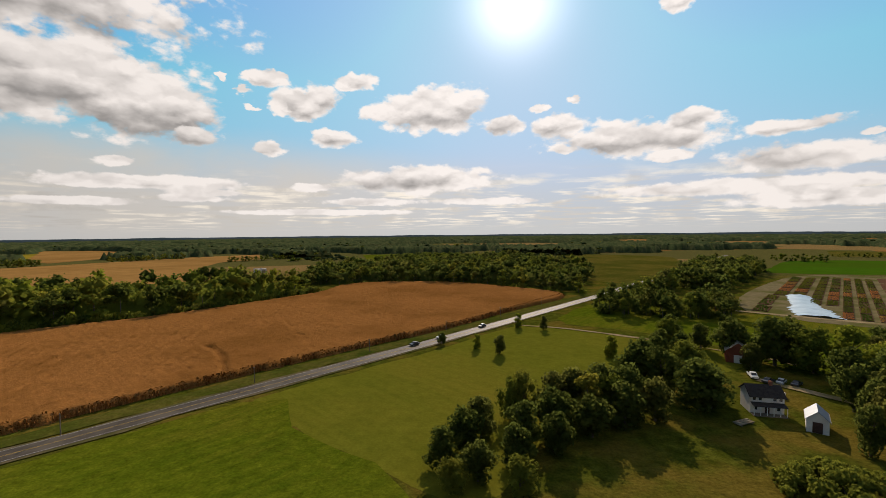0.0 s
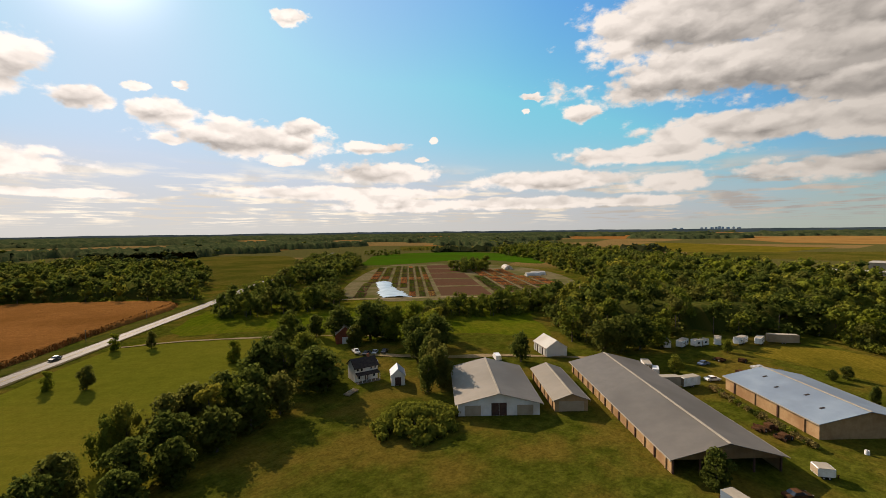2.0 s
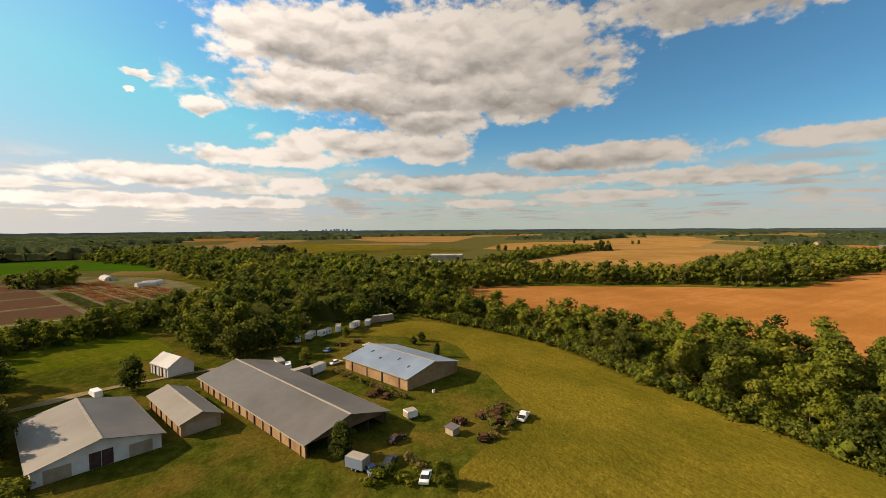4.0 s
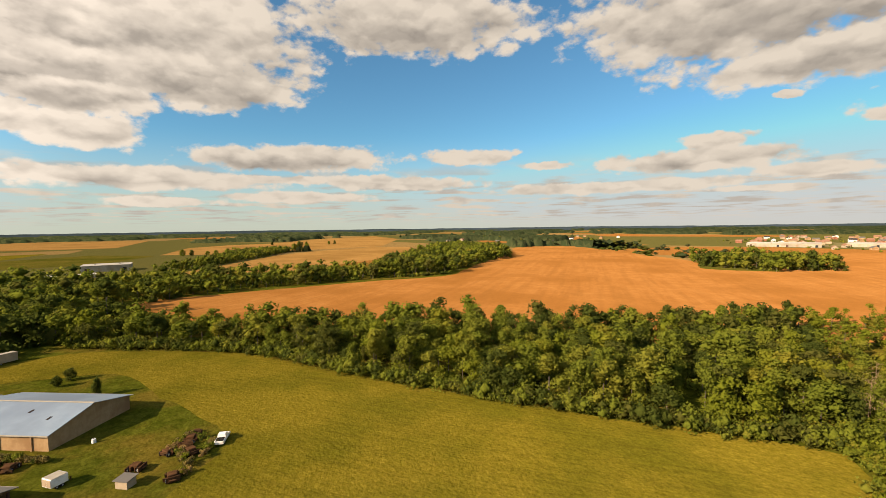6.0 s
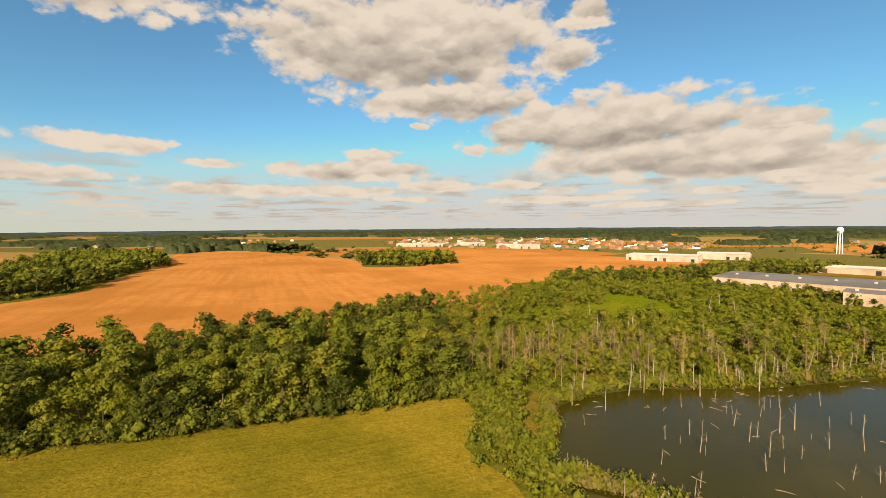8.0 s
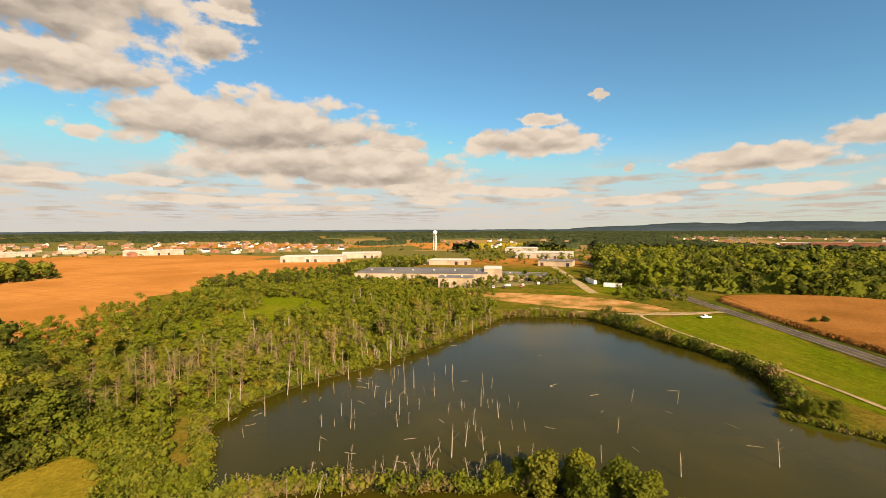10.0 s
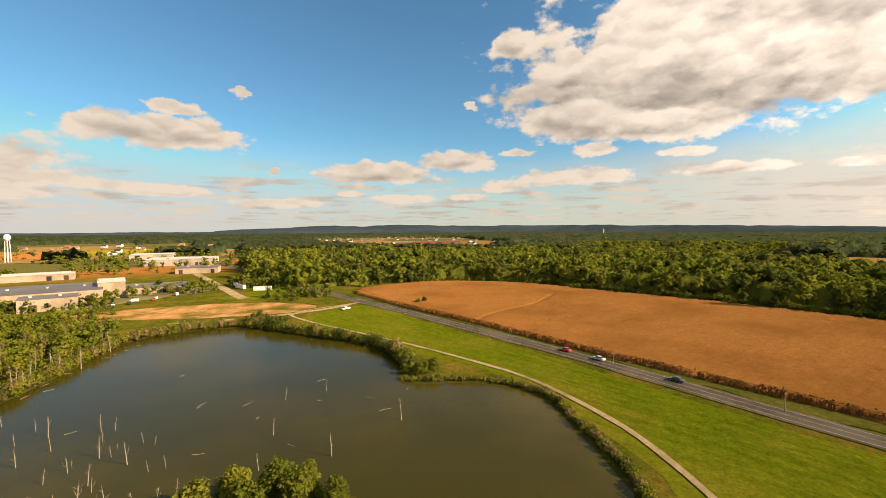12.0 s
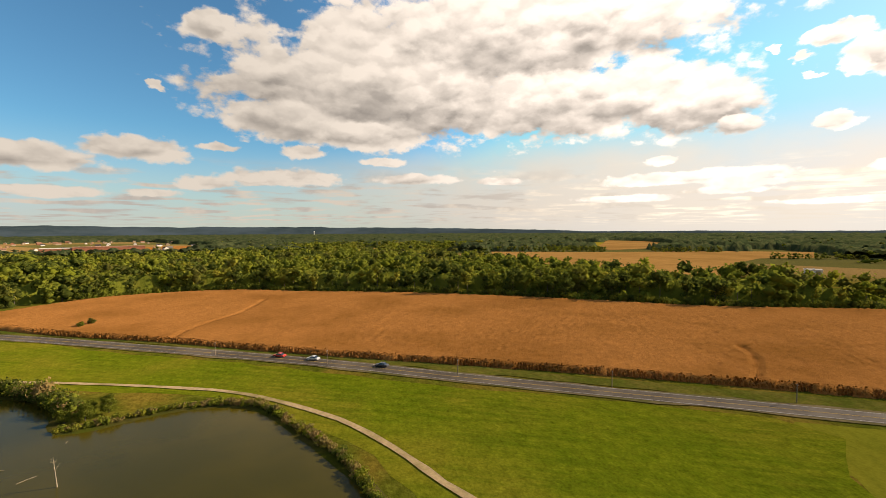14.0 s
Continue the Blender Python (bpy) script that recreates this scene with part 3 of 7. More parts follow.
field("pasture", [(-178, 962), (20, 994), (20, 717), (-131, 731)], 0.144, MEADOW, "green pasture beyond the north woods", 14.0, 3.0, False)
field("stubble_field", [(153, 1717), (329, 1666), (281, 1419), (130, 1458)], 0.152, STUBBLE, "narrow far tan field", 14.0, 3.0, False)
field("late_meadow", [(812, 920), (974, 785), (801, 645), (653, 732)], 0.160, YELLOW_MEADOW, "pale grass strip beyond the green crop", 14.0, 3.0, False)
field("stubble_field", [(956, 2415), (1143, 2460), (884, 1887), (771, 1914)], 0.168, STUBBLE, "pale field near the skyline", 14.0, 3.0, False)
field("clearing", [(-2, -234), (-8, -210), (-48, -202), (-95, -208), (-107, -245), (-98, -296), (-70, -316), (-53, -282), (-28, -252)], 0.124, MEADOW, "small green clearing in the woods")
field("bare_ground", [(-179, -231), (-200, -236), (-224, -212), (-242, -182), (-250, -150), (-244, -122), (-228, -120), (-217, -131), (-204, -155), (-197, -173), (-189, -201)], 0.132, BARE, "scraped orange bare earth by the pond", 5.0)

field("yard", [(-158, -338), (-190, -300), (-206, -252), (-238, -246), (-262, -240), (-300, -236), (-330, -290), (-300, -330), (-240, -400), (-190, -380)], 0.156, BARE_PALE, "trodden gravel yard round the warehouse", 8.0)
field("parking_lot", [(250, -1150), (60, -985), (-140, -900), (-300, -850), (-400, -1010), (-150, -1080), (200, -1300)], 0.188, BARE_PALE, "pale streets and lots between the houses of the town", 12.0, 3.0, False)
# road, built as bands that lie on one another
strip("road_shoulder", ROAD, 9.0, 0.20, SHOULDER, 0, 0.35)["kind"] = "structure"
road = tagged(strip("road", ROAD, 7.0, 0.24, ASPHALT), "worn grey two-lane asphalt road", "road", kind="structure")
for off, w, mat, z in ((-3.05, 0.16, LINE_WHITE, 0.26), (3.05, 0.16, LINE_WHITE, 0.26), (0.15, 0.12, LINE_YELLOW, 0.26), (-0.15, 0.12, LINE_YELLOW, 0.26)):
    o = strip("road_line", ROAD, w, z, mat, off)
    o.parent = road
for ob in scene.objects:
    if ob.name.startswith("road_shoulder"):
        tagged(ob, "gravel and dry grass shoulder of the road", "road shoulder")
tagged(strip("verge", ROAD, 7.0, 0.185, VERGE, -8.3, 0.7), "yellowed roadside grass by the corn", "verge", kind="structure")
tagged(strip("trail", TRAIL, 1.7, 0.216, GRAVEL, 0, 0.12), "pale gravel path round the pond", "path", kind="structure")
tagged(strip("lane", smooth_line([(38, 214), (60, 204), (83, 186), (110, 160), (122, 142)], 6), 1.8, 0.222, GRAVEL, 0, 0.3), "narrow farm lane through the grass", "lane", kind="structure")
tagged(strip("lane", smooth_line([(160, 252), (215, 203), (250, 168), (300, 128)], 8), 4.0, 0.228, GRAVEL, 0, 0.2), "pale gravel lane along the nursery", "lane", kind="structure")
tagged(strip("lane", smooth_line([(96, 132), (112, 108), (128, 92), (140, 76), (146, 66)], 5), 3.0, 0.234, GRAVEL, 0, 0.4), "worn farm track behind the barns", "lane", kind="structure")
tagged(strip("lane", smooth_line([(-262, -182), (-278, -200), (-345, -271), (-420, -350), (-560, -470)], 8), 7.0, 0.240, GRAVEL, 0, 0.2), "pale concrete side road", "lane", kind="structure")
tagged(strip("lane", smooth_line([(-258, -100), (-232, -112), (-205, -135), (-185, -170)], 6), 4.0, 0.246, GRAVEL, 0, 0.4), "pale dirt driveway to the pond", "lane", kind="structure")


def build_pond():
    bm = bmesh.new()
    f = bm.faces.new([bm.verts.new((x, y, 0.30)) for x, y in POND])
    bm.normal_update()
    if f.normal.z < 0:
        f.normal_flip()
    bmesh.ops.triangulate(bm, faces=bm.faces[:])
    tagged(part("pond", bm, WATER), "still brown pond with drowned trees", "pond", kind="structure")
    # low muddy bank all along the water
    n = len(POND)
    d = np.roll(POND, -1, 0) - np.roll(POND, 1, 0)
    d /= np.linalg.norm(d, axis=1)[:, None]
    out = np.stack([-d[:, 1], d[:, 0]], 1)
    out *= -1 if inside((POND + out * 1.5)[:3], POND).all() else 1
    rng = np.random.default_rng(4)
    prof = [(-0.8, 0.18), (0.2, 0.38), (0.9, 0.55), (2.0, 0.45), (3.2, 0.05)]
    rows = [np.c_[POND + out * (o + rng.normal(0, 0.25, (n, 1))), np.full(n, z)] for o, z in prof]
    i, j = np.meshgrid(np.arange(len(prof) - 1), np.arange(n), indexing="ij")
    q = np.stack([i * n + j, i * n + (j + 1) % n, (i + 1) * n + (j + 1) % n, (i + 1) * n + j], -1).reshape(-1, 4)
    tagged(part("pond_bank", np_mesh("pond_bank", np.concatenate(rows), q, [MUD], smooth=True), None), "low muddy pond bank with dry weeds", "bank", kind="structure")


build_pond()

# ---- corn ----
CORN_EDGE = [(-305, -119), (-252, -72), (-212, -24), (-171, 21), (-143, 54), (-108, 96), (-69, 139), (-39, 170), (4, 212), (35, 250), (86, 312),
             (50, 360), (7, 395), (-31, 402), (-70, 399), (-90, 378), (-95, 340), (-111, 312), (-155, 248), (-193, 214), (-244, 166), (-292, 109),
             (-336, 43), (-360, 12), (-370, -39), (-358, -82)]


def corn_track(p):
    """How deep a point lies in the wheel track that bends through the corn."""
    best = np.zeros(len(p))
    for line in (smooth_line([(-70, 137), (-77, 150), (-85, 163), (-95, 174)], 3), smooth_line([(-212, -20), (-232, -12), (-262, 8), (-300, 22)], 3)):
        d = np.min(np.linalg.norm(p[:, None, :] - line[None], axis=2), axis=1)
        best = np.maximum(best, np.clip(1.35 - d / 1.2, 0, 1))
    return best


def build_corn():
    """Standing corn: rows of ragged tops, a grid that follows the field's heading, closed down to the ground at its edge."""
    c, s = math.cos(radians(46)), math.sin(radians(46))
    u = np.arange(-480, 480, 1.15)
    v = np.arange(-140, 420, 1.52)
    gu, gv = np.meshgrid(u, v, indexing="ij")
    centre = np.array((-130.0, 130.0))
    rng = np.random.default_rng(11)
    gu = gu + rng.normal(0, 0.25, gu.shape)
    gv = gv + rng.normal(0, 0.2, gv.shape)
    x, y = centre[0] + gu * c - (gv - 130) * s, centre[1] + gu * s + (gv - 130) * c
    p = np.stack([x.ravel(), y.ravel()], 1)
    keep = inside(p, smooth_line(CORN_EDGE, 10, True))
    z = np.full(len(p), 1.8) + rng.normal(0, 0.13, len(p)) + 0.15 * (np.arange(len(p)) % 2)
    sel = np.flatnonzero(keep)
    for chunk in np.array_split(sel, max(1, len(sel) // 20000)):
        t = corn_track(p[chunk])
        z[chunk] -= 1.45 * t
    z = np.where(keep, z, 0.02)
    nu, nv = gu.shape
    i, j = np.meshgrid(np.arange(nu - 1), np.arange(nv - 1), indexing="ij")
    q = np.stack([i * nv + j, (i + 1) * nv + j, (i + 1) * nv + j + 1, i * nv + j + 1], -1).reshape(-1, 4)
    q = q[keep[q].any(1)]
    used, q = np.unique(q, return_inverse=True)
    verts = np.c_[p, z][used]
    q = q.reshape(-1, 4)
    # single stalks, leaning a little, along the outermost rows by the road
    edge = smooth_line(CORN_EDGE[:11], 0.42)
    d = np.gradient(edge, axis=0)
    d /= np.linalg.norm(d, axis=1)[:, None]
    into = np.stack([-d[:, 1], d[:, 0]], 1)
    for row in range(4):
        at = edge + into * (row * 0.76 - 0.9) + rng.normal(0, 0.12, edge.shape)
        turn = rng.uniform(0, np.pi, len(at))
        arm = np.stack([np.cos(turn), np.sin(turn)], 1) * rng.uniform(0.16, 0.38, (len(at), 1))
        top = (1.15, 1.5, 1.75, 1.9)[row] + rng.normal(0, 0.25, len(at))
        lean = rng.normal(0, 0.12, at.shape)
        new_v = np.stack([np.c_[at - arm * 0.5, np.zeros(len(at))], np.c_[at + arm * 0.5, np.zeros(len(at))], np.c_[at + arm + lean, top], np.c_[at - arm + lean, top]], 1).reshape(-1, 3)
        q = np.concatenate([q, np.arange(len(new_v)).reshape(-1, 4) + len(verts)])
        verts = np.concatenate([verts, new_v])
    tagged(part("corn", np_mesh("corn", verts, q, [CORN]), None), "field of ripe standing corn, rust brown", "corn", kind="stuff")


build_corn()

# ---- trees ----


def tube(path, radii, sides=5):
    """A tapering branch along a few places: vertices and quads."""
    path, n = np.asarray(path, float), len(path)
    a = np.linspace(0, 2 * np.pi, sides, endpoint=False)
    d = np.gradient(path, axis=0)
    d /= np.linalg.norm(d, axis=1)[:, None] + 1e-9
    ref = np.where(np.abs(d[:, 2:3]) > 0.9, np.array([[1.0, 0, 0]]), np.array([[0, 0, 1.0]]))
    e = np.cross(d, ref)
    e /= np.linalg.norm(e, axis=1)[:, None]
    f = np.cross(d, e)
    r = np.asarray(radii, float)[:, None, None]
    ring = path[:, None, :] + r * (np.cos(a)[None, :, None] * e[:, None, :] + np.sin(a)[None, :, None] * f[:, None, :])
    i, j = np.meshgrid(np.arange(n - 1), np.arange(sides), indexing="ij")
    q = np.stack([i * sides + j, i * sides + (j + 1) % sides, (i + 1) * sides + (j + 1) % sides, (i + 1) * sides + j], -1).reshape(-1, 4)
    return ring.reshape(-1, 3), q


def join(pieces):
    v, q, base = [], [], 0
    for pv, pq in pieces:
        v.append(pv)
        q.append(pq + base)
        base += len(pv)
    return np.concatenate(v), np.concatenate(q)


def lump(rng, centre, radius, flat=0.8, rings=3, sides=6):
    """A rough closed lump of foliage behind the sprays."""
    th = np.linspace(0.12, np.pi - 0.12, rings + 1)
    ph = np.linspace(0, 2 * np.pi, sides, endpoint=False) + rng.random() * 6
    r = radius * rng.uniform(0.62, 1.12, (rings + 1, sides))
    x = r * np.sin(th)[:, None] * np.cos(ph)[None]
    y = r * np.sin(th)[:, None] * np.sin(ph)[None]
    z = r * np.cos(th)[:, None] * flat
    v = np.stack([x, y, z], -1).reshape(-1, 3) + centre
    i, j = np.meshgrid(np.arange(rings), np.arange(sides), indexing="ij")
    q = np.stack([i * sides + j, (i + 1) * sides + j, (i + 1) * sides + (j + 1) % sides, i * sides + (j + 1) % sides], -1).reshape(-1, 4)
    return v, q


def sprays(rng, centres, radii, count, size, flat=0.8, droop=0.0):
    """Leaf sprays on the outsides of lobes: bent four-cornered tufts that face mostly outwards."""
    k = rng.choice(len(centres), count, p=radii ** 2 / (radii ** 2).sum())
    d = rng.normal(0, 1, (count, 3))
    d[:, 2] += 0.25
    d /= np.linalg.norm(d, axis=1)[:, None]
    at = centres[k] + d * radii[k, None] * rng.uniform(0.78, 1.13, (count, 1)) * np.array((1, 1, flat))
    n = d + rng.normal(0, 0.42, (count, 3))
    n /= np.linalg.norm(n, axis=1)[:, None]
    e = np.cross(n, rng.normal(0, 1, (count, 3)))
    e /= np.linalg.norm(e, axis=1)[:, None]
    f = np.cross(n, e)
    s = size * rng.uniform(0.55, 1.25, (count, 1))
    corners = []
    for a, b in ((-1, -0.4), (0.2, -1), (1, 0.3), (-0.3, 1)):
        j = rng.uniform(0.6, 1.2, (count, 1))
        corners.append(at + s * j * (a * e + b * f) + n * s * rng.normal(0, 0.25, (count, 1)))
    return np.stack(corners, 1).reshape(-1, 3), np.arange(count * 4).reshape(-1, 4)


def crown(rng, height, width, lobes, count, size, bottom=0.22, rings=3, sides=6, shape="round", solid=0.74, lobe=1.0):
    """A crown of overlapping lobes between bottom * height and height."""
    t = rng.uniform(0, 1, lobes)
    if shape == "cone":
        prof = (1 - t) * 0.95 + 0.08
    elif shape == "column":
        prof = np.sqrt(np.clip(1 - (2 * t - 1) ** 2, 0.08, 1)) * 0.8
    else:
        prof = np.sqrt(np.clip(1 - (1.75 * t - 0.75) ** 2, 0.16, 1))
    a = rng.uniform(0, 2 * np.pi, lobes)
    rr = width / 2 * prof * np.sqrt(rng.uniform(0.05, 1, lobes)) * (0.66 + 0.34 * (1 - lobe))
    lobe_r = width / 2 * lobe * rng.uniform(0.34, 0.52, lobes) * (0.68 + 0.32 * prof)
    z = height * (bottom + (1 - bottom) * t * 0.92)
    z = np.minimum(z, height - lobe_r * 0.7)
    c = np.stack([rr * np.cos(a), rr * np.sin(a), z], 1)
    pieces = [lump(rng, ci, ri * solid, 0.85, rings, sides) for ci, ri in zip(c, lobe_r)]
    pieces.append(sprays(rng, c, lobe_r, count, size))
    return join(pieces)


def trunk(rng, height, radius, limbs=5, sides=6, reach=0.25):
    lean = rng.normal(0, 0.03, 2) * height
    pts = np.array([(0, 0, -0.3), (lean[0] * 0.3, lean[1] * 0.3, height * 0.3), (lean[0], lean[1], height * 0.75)])
    pieces = [tube(pts, (radius * 1.25, radius * 0.85, radius * 0.3), sides)]
    for _ in range(limbs):
        h = rng.uniform(0.25, 0.6)
        a = rng.uniform(0, 6.28)
        r = height * reach * rng.uniform(0.6, 1.1)
        b = np.array((lean[0] * h, lean[1] * h, height * h))
        pieces.append(tube([b, b + (r * 0.5 * np.cos(a), r * 0.5 * np.sin(a), r * 0.5), b + (r * np.cos(a), r * np.sin(a), r * 1.1)],
                           (radius * 0.5, radius * 0.33, radius * 0.12), 4))
    return join(pieces)


def bare_tree(rng, height, radius, limbs=9, twigs=3):
    """A leafless tree: trunk, limbs and thin twigs."""
    lean = rng.normal(0, 0.05, 2) * height
    top = np.array((lean[0], lean[1], height))
    pieces = [tube([(0, 0, -0.3), top * (0.5, 0.5, 0.5), top], (radius, radius * 0.7, radius * 0.15), 5)]
    for _ in range(limbs):
        h = rng.uniform(0.35, 0.95)
        a, r = rng.uniform(0, 6.28), height * rng.uniform(0.10, 0.26) * (1.25 - h)
        b = top * h
        e = b + (r * np.cos(a), r * np.sin(a), r * rng.uniform(0.7, 1.6))
        pieces.append(tube([b, (b + e) / 2 + rng.normal(0, 0.1, 3), e], (radius * 0.35, radius * 0.22, radius * 0.06), 3))
        for _ in range(twigs):
            s = b + (e - b) * rng.uniform(0.3, 0.9)
            pieces.append(tube([s, s + rng.normal(0, 0.35, 3) * r + (0, 0, r * 0.35)], (radius * 0.14, radius * 0.04), 3))
    return join(pieces)


NEAR_KINDS, FOREST_KINDS, MID_KINDS, FAR_KINDS, PLAIN_KINDS = [], [], [], [], []
RNG = np.random.default_rng(21)
for k in range(6):
    h, w = 12.0, (10.5, 9.0, 11.5, 8.0, 9.8, 12.5)[k]
    crown_v, crown_q = crown(RNG, h, w, 28, 1900, 0.38, 0.10, 2, 6, "round", 0.62, 0.9)
    NEAR_KINDS.append((np_mesh("crown", crown_v, crown_q, [(LEAVES, LEAVES_DARK, LEAVES, LEAVES_YELLOW, LEAVES_DARK, LEAVES)[k]], np.full(len(crown_v), RNG.random())),
                       np_mesh("trunk", *trunk(RNG, h, 0.28), [BARK])))
for k in range(7):
    FOREST_KINDS.append(crown(RNG, 1.0, (0.74, 0.66, 0.86, 0.62, 0.80, 0.70, 0.58)[k], 13, 900, 0.0265, 0.0, 2, 5, "round", 0.66, 1.0))
SWAMP_KINDS = [crown(RNG, 1.0, w, 8, 330, 0.030, 0.03, 2, 4, "column", 0.55, 1.15) for w in (0.5, 0.6, 0.44, 0.66)]
for k in range(6):
    MID_KINDS.append(crown(RNG, 1.0, (0.68, 0.6, 0.8, 0.56, 0.66, 0.74)[k], 7, 270, 0.041, 0.0, 2, 5, "round", 0.70, 1.2))
    FAR_KINDS.append(crown(RNG, 1.0, (0.9, 0.8, 1.05, 0.75, 0.85, 1.0)[k], 6, 78, 0.056, 0.0, 2, 4, "round", 0.78, 1.25))
    PLAIN_KINDS.append(crown(RNG, 1.0, (1.0, 0.9, 1.2, 0.8, 0.95, 1.1)[k], 3, 8, 0.12, 0.0, 2, 4, "round", 0.95))


def tree(x, y, height, kind, label, group="", name="tree", spread=1.0, z=0.0):
    """A single tree: trunk and crown."""
    me_crown, me_trunk = NEAR_KINDS[kind]
    s = height / 12.0
    t = thing(name, Matrix.Translation((x, y, z)) @ Matrix.Rotation((x * 7.1 + y * 3.3) % 6.28, 4, "Z") @ Matrix.Diagonal((s * spread, s * spread, s, 1)), label, "tree", group)
    part("trunk", me_trunk, None, t)
    part("crown", me_crown, None, t)
    return t


def scatter(outline, gap, seed, holes=()):
    """Places spread unevenly over a piece of the plan, no two closer than about the gap."""
    o = np.array(outline, float)
    lo, hi = o.min(0), o.max(0)
    rng = np.random.default_rng(seed)
    gx, gy = np.meshgrid(np.arange(lo[0], hi[0], gap), np.arange(lo[1], hi[1], gap))
    p = np.stack([gx.ravel(), gy.ravel()], 1) + rng.uniform(-0.42, 0.42, (gx.size, 2)) * gap
    p = p[inside(p, o)]
    for hole in holes:
        p = p[~inside(p, np.array(hole, float))]
    return p


def woodland(name, label, places, heights, materials, share, seed, stems=True, kinds=None):
    """Many trees as one piece of woodland; share gives how often each leaf material comes."""
    rng = np.random.default_rng(seed)
    v, q, tint, which, base = [], [], [], [], 0
    stem = tube([(0, 0, -0.02), (0, 0, 0.5)], (0.014, 0.008), 4)
    for (x, y), h in zip(places, heights):
        m = rng.choice(len(materials) - 1, p=share)
        a, wide = rng.uniform(0, 6.28), rng.uniform(0.9, 1.35)
        r = np.array(((math.cos(a), -math.sin(a)), (math.sin(a), math.cos(a))))
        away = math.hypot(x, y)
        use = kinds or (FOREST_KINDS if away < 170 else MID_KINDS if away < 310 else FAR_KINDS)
        for (pv, pq), mat in ((use[rng.integers(len(use))], m),) + (((stem, len(materials) - 1),) if stems else ()):
            pv = pv * h
            pv = np.c_[pv[:, :2] @ r.T * wide + (x, y), pv[:, 2]]
            v.append(pv)
            q.append(pq + base)
            tint.append(np.full(len(pv), rng.random()))
            which.append(np.full(len(pq), mat))
            base += len(pv)
    me = np_mesh(name, np.concatenate(v), np.concatenate(q), materials, np.concatenate(tint), np.concatenate(which))
    return tagged(part(name, me, None), label, "woods", kind="stuff")


def canopy(name, label, outline, gap, height, material, seed, holes=()):
    """The closed leafy roof of a wood between its crowns: an uneven sheet that comes down to the ground at its edge."""
    o = np.array(outline, float)
    lo, hi = o.min(0) - 2 * gap, o.max(0) + 2 * gap
    rng = np.random.default_rng(seed)
    gx, gy = np.meshgrid(np.arange(lo[0], hi[0], gap), np.arange(lo[1], hi[1], gap), indexing="ij")
    p = np.stack([gx.ravel(), gy.ravel()], 1) + rng.uniform(-0.35, 0.35, (gx.size, 2)) * gap
    yes = inside(p, o)
    for step in ((14, 0), (-14, 0), (0, 14), (0, -14), (10, 10), (-10, 10), (10, -10), (-10, -10)):
        yes &= inside(p + np.array(step, float), o)
    for hole in holes:
        yes &= ~inside(p, np.array(hole, float))
    z = np.where(yes, height * rng.uniform(0.62, 1.12, len(p)), -0.3)
    nx, ny = gx.shape
    i, j = np.meshgrid(np.arange(nx - 1), np.arange(ny - 1), indexing="ij")
    q = np.stack([i * ny + j, (i + 1) * ny + j, (i + 1) * ny + j + 1, i * ny + j + 1], -1).reshape(-1, 4)
    q = q[yes[q].any(1)]
    used, q = np.unique(q, return_inverse=True)
    me = np_mesh(name, np.c_[p, z][used], q.reshape(-1, 4), [material], rng.random(len(used)))
    return tagged(part(name, me, None), label, "woods", kind="stuff")


CLEARING = [(-10, -232), (-14, -222), (-48, -218), (-80, -214), (-98, -236), (-92, -285), (-72, -300), (-62, -266), (-36, -244)]
BELT_SOUTH = [(226, 0), (213, -17), (174, -49), (136, -65), (114, -72), (82, -85), (43, -102), (12, -119), (0, -116), (-8, -100), (-6, -122), (-33, -130), (-75, -138),
              (-113, -150), (-150, -165), (-165, -178), (-175, -225), (-165, -290), (-120, -330), (-60, -330), (-16, -300), (12, -285), (40, -238), (68, -204),
              (96, -166), (134, -146), (162, -108), (192, -72), (228, -38), (245, 0)]
FOREST_EAST = [(152, 70), (178, 95), (205, 112), (250, 105), (300, 130), (335, 130), (430, 220), (560, 330), (700, 520), (900, 500), (700, 300), (620, 180), (560, 110),
               (480, 30), (430, -15), (330, -32), (245, -12), (226, 12), (208, 42), (185, 64)]
FOREST_WEST = [(-99, 345), (-118, 316), (-160, 252), (-198, 220), (-249, 172), (-297, 115), (-343, 46), (-368, 14), (-379, -40), (-366, -86), (-330, -132), (-304, -165),
               (-345, -230), (-450, -320), (-580, -330), (-660, -200), (-640, 0), (-540, 190), (-430, 290), (-265, 298), (-215, 302), (-160, 330), (-130, 348)]
FOREST_NORTH = [(-92, 386), (-72, 408), (-31, 412), (10, 404), (55, 372), (90, 335), (106, 320), (132, 400), (160, 470), (165, 600), (90, 720), (-60, 700), (-150, 520), (-130, 390)]
GROVE_NORTHEAST = [(84, 250), (97, 228), (145, 219), (165, 243), (185, 290), (235, 350), (300, 420), (345, 470), (400, 560), (330, 560), (262, 472), (215, 402), (165, 335), (120, 290)]


def heights_for(places, base, seed):
    rng = np.random.default_rng(seed)
    return np.clip(rng.normal(base, base * 0.19, len(places)), base * 0.55, base * 1.45)


